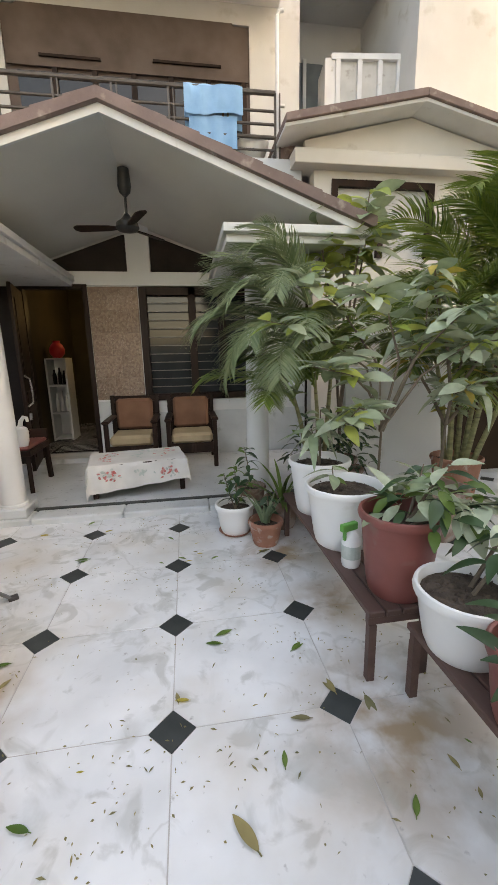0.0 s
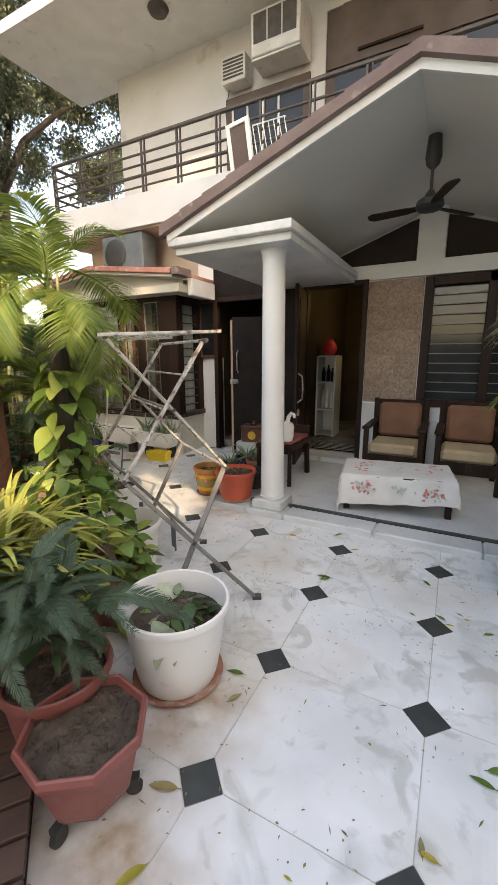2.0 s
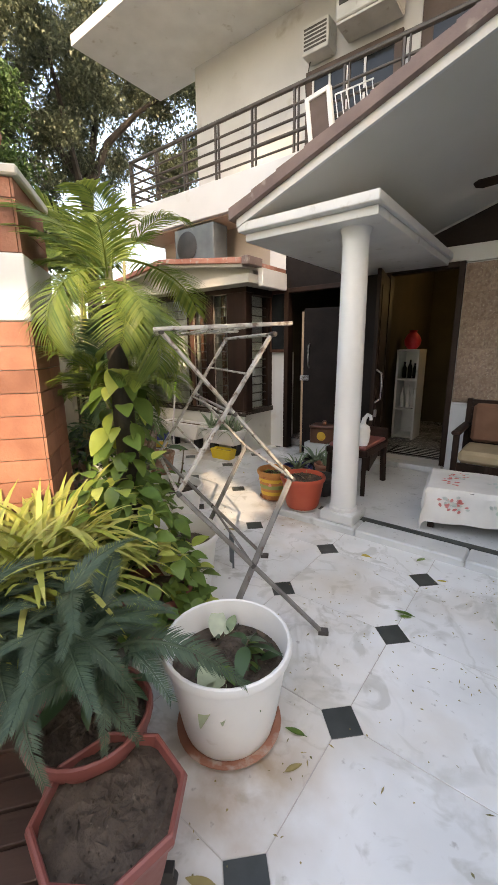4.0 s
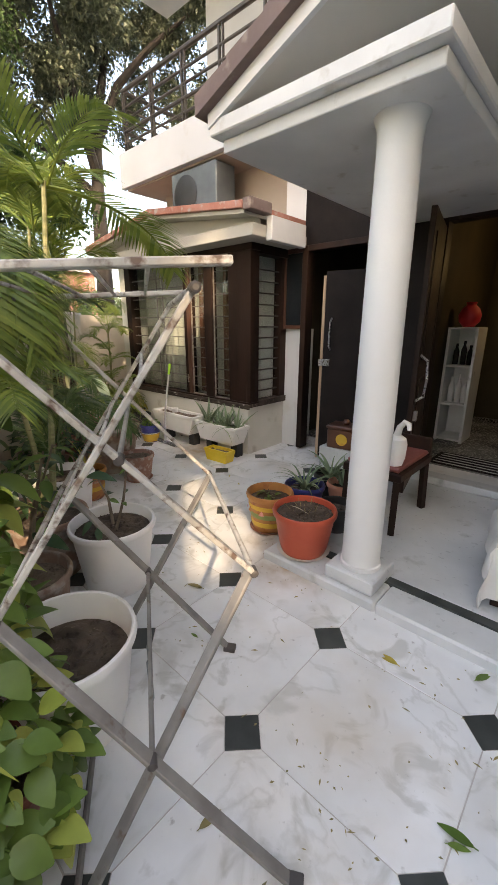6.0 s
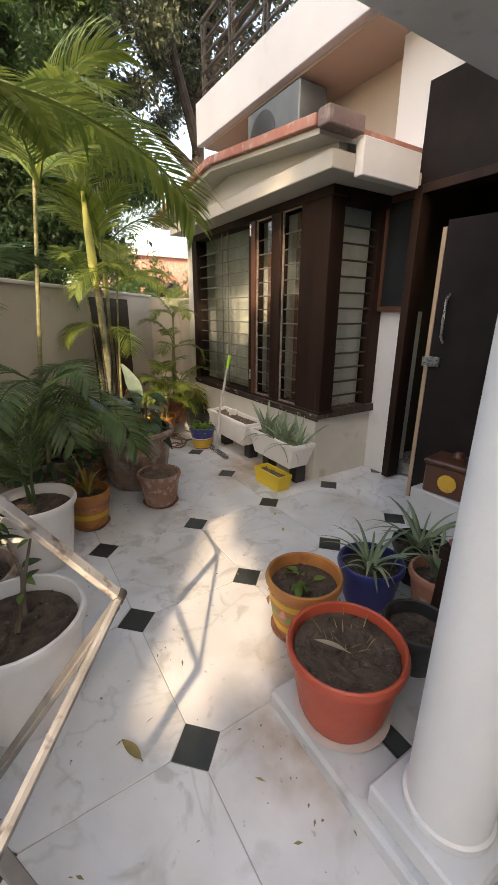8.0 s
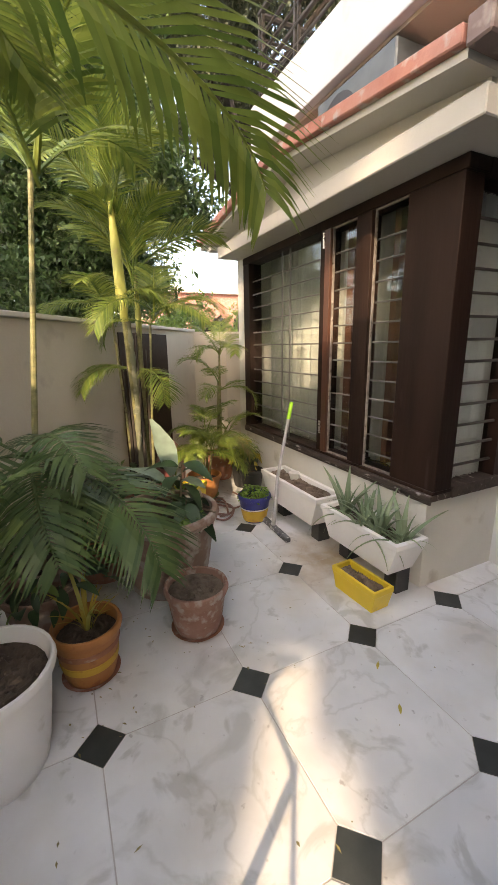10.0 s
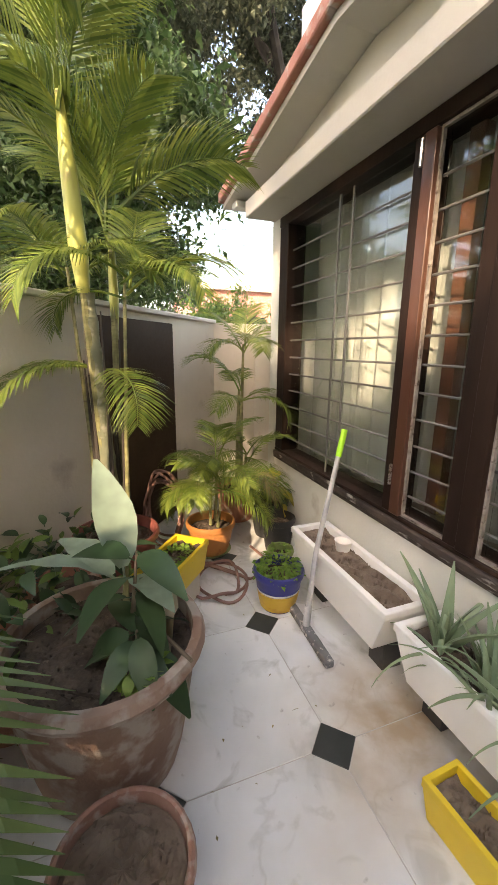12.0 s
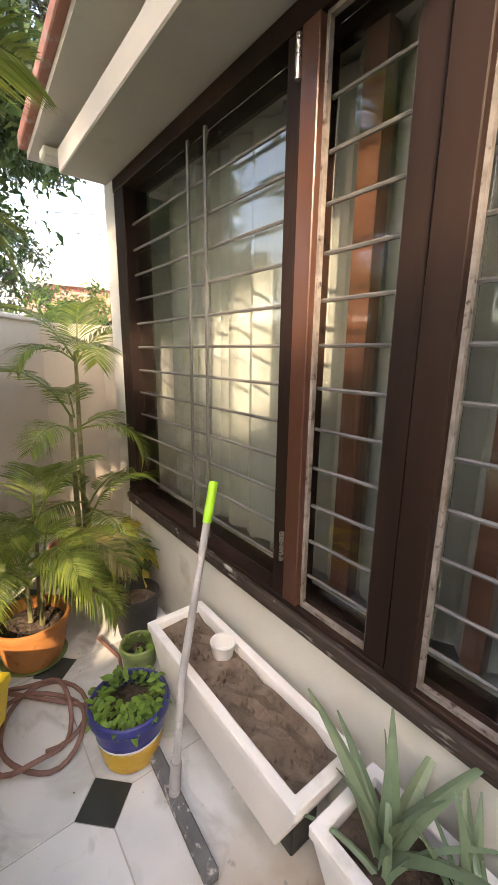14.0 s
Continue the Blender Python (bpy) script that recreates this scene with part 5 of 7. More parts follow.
def trough(name, at, lx, ly, h, material, label, soil=DRY_SOIL, rz=0.0, wall=0.024, feet=True, group=""):
    """A rectangular planter with sloping sides, a rolled rim and short feet."""
    t = thing(name, at, rz, label, "planter", group)
    z0 = 0.16 if feet else 0.0
    ax, ay = lx / 2, ly / 2
    k = 0.80 if feet else 0.86
    outer = [(-ax, -ay), (ax, -ay), (ax, ay), (-ax, ay)]
    vs = [(x * (k if abs(x) else 1) * 0.985, y * k, z0) for x, y in outer]
    vs += [(x * 0.985, y * 0.95, h - 0.035) for x, y in outer]
    vs += [(x, y, h - 0.033) for x, y in outer]
    vs += [(x, y, h) for x, y in outer]
    ins = [(x - math.copysign(wall + 0.008, x), y - math.copysign(wall + 0.008, y)) for x, y in outer]
    vs += [(x, y, h) for x, y in ins]
    vs += [(x * 0.99, y * 0.95, h - 0.10) for x, y in ins]
    fs = [(3, 2, 1, 0)]
    for ring in range(5):
        for q in range(4):
            a, b_ = ring * 4 + q, ring * 4 + (q + 1) % 4
            fs.append((a, b_, b_ + 4, a + 4))
    fs.append((20, 21, 22, 23))
    part("trough", M().add(vs, fs), material, t, bevel=0.009)
    rn = random.Random(5)
    sx, sy = ax - wall - 0.012, ay - wall - 0.012
    gv = [(-sx + 2 * sx * i / 16, -sy + 2 * sy * j / 5, h - 0.035 + rn.uniform(-0.012, 0.012)) for i in range(17) for j in range(6)]
    clods = M().add(gv, [(i * 6 + j, i * 6 + j + 6, i * 6 + j + 7, i * 6 + j + 1) for i in range(16) for j in range(5)])
    for _ in range(int(lx * ly * 1300)):
        x, y, w_, a = rn.uniform(-sx, sx) * 0.96, rn.uniform(-sy, sy) * 0.92, rn.uniform(0.003, 0.011), rn.uniform(0, 6)
        clods.add([(x + w_ * math.cos(a + 2.1 * q), y + w_ * math.sin(a + 2.1 * q), h - 0.048) for q in range(3)] + [(x, y, h - 0.028 + w_ * 0.9)], [(0, 1, 3), (1, 2, 3), (2, 0, 3)])
    part("soil", clods, soil, t, "dry brown soil with loose clods")
    if feet:
        for fx in (-0.62, 0.62):
            part("support", M().box(fx * ax - 0.05, -ay * 0.1, 0, fx * ax + 0.05, ay * 0.76, z0 - 0.001), BLACK_PLASTIC, t, "dark block support", bevel=0.004)
    return t


# ---- gate pillar ----
pillar = thing("gate_pillar", (0, 0, 0), 0, "gate pillar clad in terracotta tiles with a white band", "pillar")
A0, A1, B0, B1 = 0.26, 0.78, -0.56, -0.02
part("core", M().box(A0 + 0.012, B0 + 0.012, 0, A1 - 0.012, B1 - 0.012, 2.29, wm), GROUT, pillar)
part("white_band", M().box(A0 - 0.006, B0 - 0.006, 1.655, A1 + 0.006, B1 + 0.006, 1.965, wm), TRIM, pillar, "white painted band", bevel=0.005)
part("cap", M().box(A0 - 0.03, B0 - 0.03, 2.29, A1 + 0.03, B1 + 0.03, 2.335, wm), CREAM, pillar, "cream cap slab", bevel=0.008)
for z0, z1 in ((0.0, 1.653), (1.967, 2.29)):
    zz = z0
    while zz < z1 - 0.02:
        hh = min(0.117, z1 - zz)
        for side in range(4):
            half = (A1 - A0) / 2
            for q in range(2):
                if side in (0, 2):
                    y = B0 if side == 0 else B1 - 0.012
                    part("tile", M().box(A0 + q * half + 0.002, y, zz + 0.002, A0 + (q + 1) * half - 0.002, y + 0.012, zz + hh - 0.002, wm), BRICK, pillar)
                else:
                    x = A1 - 0.012 if side == 1 else A0
                    part("tile", M().box(x, B0 + 0.013 + q * (half - 0.013) + 0.002, zz + 0.002, x + 0.012, B0 + 0.013 + (q + 1) * (half - 0.013) - 0.002, zz + hh - 0.002, wm), BRICK, pillar)
        zz += 0.118
pc = wm @ Vector(((A0 + A1) / 2, (B0 + B1) / 2, 2.335))
pot("pillar_pot", tuple(pc), 0.26, 0.17, TERRACOTTA, "terracotta pot standing on the gate pillar")

# ---- porch furniture ----
fan = thing("ceiling_fan", (-0.45, 4.15, 0), 0, "dark brown three-blade ceiling fan", "fan")
part("canopy", M().lathe([(0.02, 2.93), (0.05, 2.96), (0.062, 3.01), (0.05, 3.16)], 20), BLACK_PLASTIC, fan, smooth=True)
part("rod", M().tube([(0, 0, 2.72), (0, 0, 3.04)], 0.012), BLACK_PLASTIC, fan)
part("motor", M().lathe([(0.03, 2.62), (0.09, 2.635), (0.11, 2.66), (0.10, 2.70), (0.05, 2.735), (0.02, 2.78)], 24), BLACK_PLASTIC, fan, smooth=True)
for az in (172, 292, 52):
    bmx = pose(0, 0, 2.66, 0, 0, az) @ pose(0, 0, 0, 12, 0, 0)
    part("blade", M().prism([(0.09, -0.025), (0.18, -0.048), (0.46, -0.056), (0.50, -0.028), (0.50, 0.026), (0.46, 0.052), (0.18, 0.044), (0.09, 0.025)], -0.004, 0.004, bmx), WOOD, fan)


def armchair(at, label):
    c = thing("armchair", at, 0, label, "armchair", "armchairs on the veranda")
    c.matrix_basis = c.matrix_basis @ Matrix.Scale(1.08, 4)
    for x in (-0.27, 0.27):
        part("leg", M().box(x - 0.025, -0.30, 0, x + 0.025, -0.25, 0.56), WOOD, c, bevel=0.006)
        part("leg", M().box(x - 0.025, 0.24, 0, x + 0.025, 0.29, 0.84, Matrix.Translation((0, 0.02, 0))), WOOD, c, bevel=0.006)
        part("arm", M().box(x - 0.04, -0.33, 0.562, x + 0.04, 0.258, 0.60), WOOD, c, bevel=0.012)
    part("front_rail", M().box(-0.245, -0.295, 0.18, 0.245, -0.265, 0.30), WOOD, c, bevel=0.004)
    part("top_rail", M().box(-0.245, 0.265, 0.76, 0.245, 0.30, 0.83), WOOD, c, bevel=0.006)
    part("back_panel", M().box(-0.245, 0.275, 0.30, 0.245, 0.295, 0.758), WOOD, c)
    part("seat_cushion", M().box(-0.24, -0.30, 0.302, 0.24, 0.16, 0.42), CUSHION_TAN, c, "tan seat cushion", bevel=0.03)
    part("back_cushion", M().box(-0.22, 0.165, 0.42, 0.22, 0.27, 0.80, Matrix.Rotation(0.0, 4, "X")), CUSHION_BROWN, c, "brown back cushion", bevel=0.03)


armchair((-0.69, 5.20, 0.06), "dark wooden armchair with tan and brown cushions")
armchair((0.06, 5.20, 0.06), "dark wooden armchair with tan and brown cushions")
table = thing("coffee_table", (-0.55, 4.25, 0.06), 9, "low dark wooden table under a flowered cloth", "table")
part("tabletop", M().box(-0.485, -0.285, 0.32, 0.485, 0.285, 0.35), WOOD, table, bevel=0.006)
for x in (-0.4, 0.4):
    for y in (-0.24, 0.24):
        part("leg", M().box(x * 1.1 - 0.025, y - 0.025, 0, x * 1.1 + 0.025, y + 0.025, 0.319), WOOD, table, bevel=0.004)
part("lower_shelf", M().box(-0.37, -0.2, 0.10, 0.37, 0.2, 0.12), WOOD, table)
cloth = thing("tablecloth", (-0.55, 4.25, 0.06), 9, "white tablecloth with red and grey-green flowers", "tablecloth")
vs, fs = [], []
NX, NY = 28, 20
for i in range(NX + 1):
    for j in range(NY + 1):
        x, y = -0.68 + 1.36 * i / NX, -0.55 + 1.10 * j / NY
        if y < 0:
            y *= 1.0 - 0.14 * x
        ox, oy = max(0, abs(x) - 0.50), max(0, abs(y) - 0.30)
        drop = max(ox, oy) + 0.35 * min(ox, oy)
        cxx = math.copysign(min(abs(x), 0.50) + 0.10 * ox + (0.012 * math.sin(j * 1.3) if ox else 0), x)
        cyy = math.copysign(min(abs(y), 0.30) + 0.10 * oy + (0.014 * math.sin(i * 1.1) if oy else 0), y)
        vs.append((cxx, cyy, 0.357 - drop + 0.0015 * math.sin(i + j)))
for i in range(NX):
    for j in range(NY):
        a = i * (NY + 1) + j
        fs.append((a, a + NY + 1, a + NY + 2, a + 1))
part("cloth", M().add(vs, fs), CLOTH, cloth, smooth=True)
rn0 = random.Random(9)
petal = [(0.0, 0.0), (0.012, 0.010), (0.030, 0.013), (0.044, 0.0), (0.030, -0.013), (0.012, -0.010)]
for k in range(120):
    front_face = k < 62
    fx = rn0.choice((-0.30, -0.27, 0.02, 0.27, 0.30)) + rn0.gauss(0, 0.05)
    mt = CLOTH_RED if (abs(fx) > 0.2 and rn0.random() < 0.6) else CLOTH_GREEN
    a = rn0.uniform(0, 360)
    if front_face:
        m = Matrix.Translation((max(-0.46, min(0.46, fx * 1.05)), -0.331 - 0.0006 * k / 10, 0.24 + rn0.gauss(0, 0.035))) @ pose(0, 0, 0, 99, 0, 0) @ pose(0, 0, 0, 0, 0, a)
    else:
        m = Matrix.Translation((max(-0.40, min(0.40, fx)), rn0.uniform(-0.2, 0.2), 0.3595 + 0.00004 * k)) @ pose(0, 0, 0, 0, 0, a)
    part("printed_petal", M().prism(petal, 0, 0.0008, m @ Matrix.Scale(rn0.uniform(0.6, 1.2), 4)), mt, cloth)
side_chair = thing("side_chair", (-1.86, 4.58, 0.06), 0, "dark wooden chair with a red seat beside the column", "chair")
for x in (-0.19, 0.19):
    for y in (-0.30, 0.30):
        part("leg", M().bar((x, y, 0), (x * 0.95, y * 0.92, 0.44), 0.045, 0.045), WOOD, side_chair)
part("seat_frame", M().box(-0.22, -0.31, 0.40, 0.22, 0.31, 0.46), WOOD, side_chair, bevel=0.006)
part("seat", M().box(-0.20, -0.29, 0.462, 0.20, 0.29, 0.50), RED_PLASTIC, side_chair, "dull red seat pad", bevel=0.012)
part("arm", M().box(-0.215, 0.27, 0.46, 0.215, 0.31, 0.60), WOOD, side_chair, bevel=0.006)
# Swan-like white ornament, modelled as a simple jug with a bent tube.
swan = thing("white_swan", (-1.74, 4.36, 0.562), 0, "white swan-like ornament built as a jug with a curved spout", "jug")
part("body", M().lathe([(0.06, 0), (0.075, 0.05), (0.08, 0.15), (0.07, 0.19), (0.04, 0.21)], 18), WHITE_PLASTIC, swan, smooth=True)
part("spout", M().tube([(0.0, 0, 0.18), (0.02, 0, 0.27), (0.05, 0, 0.31), (0.08, 0, 0.30), (0.085, 0, 0.26)], [0.03, 0.022, 0.02, 0.018, 0.015], 10), WHITE_PLASTIC, swan, smooth=True)
stool = thing("low_pedestal", (-2.62, 5.28, 0.0), 0, "low white marble pedestal by the side door", "pedestal")
part("block", M().box(-0.20, -0.16, 0, 0.20, 0.16, 0.30), VERANDA, stool, bevel=0.008)
box = thing("carved_box", (-2.60, 5.26, 0.30), 8, "carved brown wooden box on a marble pedestal", "box")
part("body", M().box(-0.16, -0.11, 0, 0.16, 0.11, 0.20), WOOD_RED, box, bevel=0.012)
part("lid", M().box(-0.17, -0.12, 0.201, 0.17, 0.12, 0.235), WOOD_RED, box, bevel=0.01)
part("carving", M().lathe([(0.05, 0), (0.06, 0.008), (0.03, 0.016)], 14), YELLOW_PAINT, box, smooth=True).matrix_basis = pose(0, -0.111, 0.10, 90, 0, 0)
part("knob", M().lathe([(0.03, 0.235), (0.04, 0.26), (0.02, 0.29)], 12), WOOD_RED, box, smooth=True)

# ---- clothes dryer ----
rack = thing("clothes_dryer", (0, 0, 0), 0, "old folding clothes dryer of rusty white flat tubes", "clothes dryer")
OFF = Vector((-0.72, 0.47, 0))
F1, FL = Vector((-1.12, 2.33, 0.012)), Vector((-1.46, 1.87, 0.012))
J, JL = Vector((-1.43, 2.52, 0.77)), Vector((-1.72, 1.90, 0.80))
T, TL, TE = Vector((-1.45, 2.34, 1.58)), Vector((-1.76, 1.88, 1.59)), Vector((-1.36, 2.37, 1.63))
for o in (Vector((0, 0, 0)), OFF):
    side = Vector((-0.018, 0.012, 0)) if o.length == 0 else Vector((0.018, -0.012, 0))
    far = o.length > 0
    part("bar", M().bar(JL + o, F1 + o, 0.034, 0.016), RACK_GREY, rack, "grey lower bar", bevel=0.003)
    part("bar", M().bar(J + o + side, FL + o + side, 0.034, 0.016), RACK_GREY, rack, "grey lower bar", bevel=0.003)
    part("bar", M().bar(J + o, TL + o, 0.034, 0.016), RACK_WHITE, rack, bevel=0.003)
    part("bar", M().bar(JL + o + side, T + o + side, 0.034, 0.016), RACK_WHITE, rack, bevel=0.003)
    part("top_rail", M().bar(TL + o + Vector((-0.02, -0.03, 0.01)), TE + o, 0.038, 0.018), RACK_WHITE, rack, bevel=0.003)
    for p in (J, JL, (JL + F1) / 2, (J + TL) / 2, T, TL):
        d = OFF.normalized() * (0.016 if p is not T else 0.024)
        part("joint", M().tube([p + o - d * 1.3, p + o - d, p + o + d, p + o + d * 1.3], [0.007, 0.0135, 0.0135, 0.007], 12), RACK_JOINT, rack, "dark plastic pivot", smooth=True)
    part("foot_cap", M().bar(F1 + o - Vector((0.012, 0.01, 0)), F1 + o + Vector((0.035, 0.018, 0.0)), 0.042, 0.024), RACK_JOINT, rack, bevel=0.003)
for p, mt, rr_ in (((JL + F1) / 2, RACK_GREY, 0.008), (J, RACK_WHITE, 0.010), (JL, RACK_WHITE, 0.010), (T, RACK_WHITE, 0.010), (TL, RACK_WHITE, 0.012), (FL, RACK_GREY, 0.010), ((J + TL) / 2, RACK_GREY, 0.008)):
    part("cross_rod", M().tube([p, p + OFF], rr_, 8), mt, rack, smooth=True)
for k in range(1, 5):
    p = TL.lerp(TE, k / 5.5)
    part("cross_rod", M().tube([p, p + OFF], 0.006, 6), RACK_WHITE, rack)
for k in range(1, 4):
    p = JL.lerp(T, 0.25 * k)
    part("cross_rod", M().tube([p, p + OFF], 0.006, 6), RACK_WHITE, rack)
rag = thing("rag", (-1.72, 2.305, 0.0), 147, "grey-blue rag hanging on the clothes dryer", "rag")
vs = [(-0.04 + 0.016 * i, 0.008 * math.sin(i * 1.7), zz - 0.01 * math.sin(i)) for i in range(6) for zz in (0.415, 0.35, 0.28, 0.21)]
part("cloth", M().add(vs, [(i * 4 + j, i * 4 + j + 1, i * 4 + 5 + j, i * 4 + 4 + j) for i in range(5) for j in range(3)]), AC_GREY, rag, smooth=True)

# ---- pots beside the dryer ----
p = pot("potted_plant", (-1.18, 1.63, 0), 0.41, 0.25, WHITE_PLASTIC, "white plastic tub with low green seedlings", "white tubs", depth=0.11, saucer=TERRACOTTA)
mound(p, (-0.02, 0.0, 0.29), 0.15, 0.15, 0.06, 40, ("mid", "broad", "dark"), 1, 0.75)
shrub(p, [[(0.03, 0.02, 0.28), (0.06, 0.03, 0.36), (0.09, 0.02, 0.43)]], 5, ("broad", "dark"), 2, 0.007, 0.9, 0.5)
stand = thing("plant_stand", (-1.105, 1.05, 0), 20, "low black wheeled plant stand", "plant stand")
for k in range(3):
    c = pose(0, 0, 0, 0, 0, 120 * k + 15)
    part("arm", M().box(0, -0.015, 0.055, 0.16, 0.015, 0.075, c), BLACK_PLASTIC, stand)
    part("wheel", M().lathe([(0.026, -0.012), (0.03, -0.008), (0.03, 0.008), (0.026, 0.012)], 16), BLACK_PLASTIC, stand, smooth=True).matrix_basis = c @ pose(0.14, 0, 0.031, 90, 0, 0)
pot("plant_pot", (-1.105, 1.05, 0.077), 0.25, 0.205, RED_PLASTIC, "eight-sided red-brown plastic pot of bare soil", rz=12, n=8, depth=0.03, foot=0.68, category="plant pot")
p = pot("potted_fern", (-1.37, 1.15, 0.0), 0.36, 0.20, RED_PLASTIC, "red plastic pot with drooping blue-green fern")
rn0 = random.Random(4)
for k in range(84):
    u_ = rn0.uniform(-0.05, 0.42)
    frond_at(p, (-0.81 * u_ + rn0.uniform(-0.06, 0.06), -0.58 * u_ + rn0.uniform(-0.06, 0.06), rn0.uniform(0.40, 0.60)), k * 137.5, rn0.uniform(30, 85), rn0.uniform(0.5, 0.85), FERN[k % 2], rn0.uniform(-25, 25))
shrub(p, [[(0, 0, 0.3), (0.05, -0.04, 0.5), (0.12, -0.12, 0.62)], [(0, 0, 0.3), (0.06, 0.06, 0.45), (0.16, 0.10, 0.5)]], 5, ("dark",), 31, 0.006, 0.8)
iron_table = thing("slatted_platform", (-1.60, 0.76, 0), 51, "low dark slatted platform for plant pots", "platform")
for k in range(12):
    y = -0.62 + k * 0.104
    part("slat", M().box(-0.36, y, 0.085, 0.36, y + 0.092, 0.11), PLATFORM_WOOD, iron_table, bevel=0.003)
for x in (-0.3, 0.0, 0.3):
    part("bearer", M().box(x - 0.03, -0.62, 0, x + 0.03, 0.62, 0.084), PLATFORM_WOOD, iron_table)
part("sheet", M().box(-0.35, -0.60, 0.004, 0.35, 0.60, 0.008), BLACK_PLASTIC, iron_table, "dark sheet added so the slat gaps look shaded")
for k, (x, y, sc) in enumerate(((-1.86, 1.25, 0.95), (-2.06, 1.40, 1.05), (-1.88, 0.92, 0.9), (-2.32, 1.28, 0.8), (-1.95, 1.08, 0.95))):
    z0 = 0.11 if k in (0, 2) else 0.0
    q = pot("spider_plant", (x, y, z0), 0.52 - z0, 0.16, RED_PLASTIC if k % 2 else TERRACOTTA, "pot of yellow-green spider plant with long arching leaves", "spider plants")
    tuft(q, (0, 0, 0.48 - z0), 120, ("spider", "spider_up", "spider"), 40 + k, sc * 1.3, 38, 0.08)
p = pot("pothos_plant", (-1.84, 1.80, 0), 0.30, 0.20, RED_PLASTIC, "red plastic pot overflowing with heart-leaved climber")
mound(p, (0, 0, 0.12), 0.27, 0.28, 0.52, 300, ("heart", "heart", "heart", "heart_light"), 5, 0.76)
mound(p, (-0.14, -0.02, 0.55), 0.24, 0.26, 0.42, 150, ("heart", "heart", "heart", "heart_light", "mid"), 15, 0.85)
shrub(p, [[(0.1, 0, 0.25), (0.22, -0.06, 0.22), (0.27, -0.08, 0.08)]], 8, ("heart", "heart_light"), 6, 0.005, 0.9)
vine_tree = thing("vine_tree", (-2.25, 1.98, 0), 0, "thin tree trunk wrapped in heart-leaved climber", "tree")
part("trunk", M().tube([(0, 0, 0), (0.01, 0.01, 0.6), (-0.02, 0.02, 1.2), (-0.03, 0.0, 1.75)], [0.075, 0.066, 0.06, 0.05], 12), BARK, vine_tree, smooth=True)
rn0 = random.Random(12)
for k in range(120):
    a, zz = k * 137.5, 0.15 + 1.35 * k / 120 + rn0.uniform(-0.05, 0.05)
    put("leaf", LEAVES[rn0.choice(("heart", "heart_light", "heart"))], vine_tree, Matrix.Translation((0.07 * math.cos(radians(a)), 0.07 * math.sin(radians(a)), zz)) @ pose(0, 0, 0, 0, 0, a + rn0.uniform(-30, 30)) @ pose(0, 0, 0, rn0.uniform(-20, 20), rn0.uniform(-10, 50), 0) @ Matrix.Scale(rn0.uniform(0.7, 1.35), 4))
palm(vine_tree, [[(-0.03, 0, 1.7), (-0.05, 0.02, 1.95)]], 16, 0.74, 77, FRONDS_FINE, 0.03, (-35, 60))
palm(vine_tree, [[(0.0, 0, 1.1), (-0.15, 0.05, 1.25)]], 9, 0.6, 78, FRONDS_FINE, 0.015, (0, 60))
p = pot("potted_plant", (-2.02, 2.15, 0), 0.42, 0.25, WHITE_PLASTIC, "white plastic tub of dark soil", "white tubs", depth=0.12)
p = pot("potted_plant", (-2.70, 2.72, 0), 0.42, 0.24, WHITE_PLASTIC, "white plastic tub of soil with a few thin stems", "white tubs", depth=0.06)
shrub(p, [[(0.02, 0, 0.34), (0.06, 0.05, 0.55), (0.04, 0.1, 0.72)], [(-0.05, 0.03, 0.34), (-0.12, 0.05, 0.5), (-0.16, 0.02, 0.62)], [(-0.02, -0.06, 0.34), (0.0, -0.12, 0.47)]], 3, ("dark", "mid"), 50, 0.010, 0.6)
p = pot("potted_plant", (-2.62, 2.22, 0), 0.36, 0.20, OLD_POT, "weathered clay pot with thin bare stems", "clay pots", soil=DRY_SOIL)
shrub(p, [[(0, 0, 0.3), (0.1, 0.05, 0.7), (0.15, 0.15, 1.0)], [(0, 0, 0.3), (-0.1, 0.1, 0.6), (-0.12, 0.2, 0.9)], [(0, 0, 0.3), (0.0, 0.12, 0.6), (0.1, 0.3, 0.8)]], 9, ("mid", "dark"), 51, 0.012, 1.0)
p = pot("potted_palm", (-3.12, 2.52, 0), 0.40, 0.23, OLD_POT, "weathered clay pot with an areca palm", "clay pots")
palm(p, [[(0, 0, 0.3), (-0.05, 0.0, 0.8), (-0.12, -0.05, 1.35)]], 6, 0.9, 52, FRONDS_DARK, 0.018, (20, 70))
part("stem", M().tube([(0.02, 0.02, 0.3), (-0.06, 0.15, 1.2), (-0.15, 0.30, 2.27)], [0.02, 0.017, 0.012], 8), PALM_STEM, p, smooth=True)
for az, up, sc in ((103, -19, 1.4), (150, 0, 1.1), (175, 10, 1.1), (235, 15, 1.0), (300, 20, 0.9), (20, 25, 0.8)):
    frond_at(p, (-0.15, 0.30, 2.25), az, up, sc, FRONDS[az % 3], 4)
p = pot("potted_palm", (-3.70, 2.86, 0), 0.42, 0.23, WHITE_PLASTIC, "white plastic tub with an arching young palm", "white tubs")
frond_at(p, (-0.05, 0.0, 0.38), 200, 60, 0.8, FRONDS_DARK[1])
frond_at(p, (-0.05, 0.0, 0.38), 260, 55, 0.75, FRONDS_DARK[2])
frond_at(p, (0.0, 0.0, 0.38), 68, 66, 0.98, FRONDS_DARK[0])
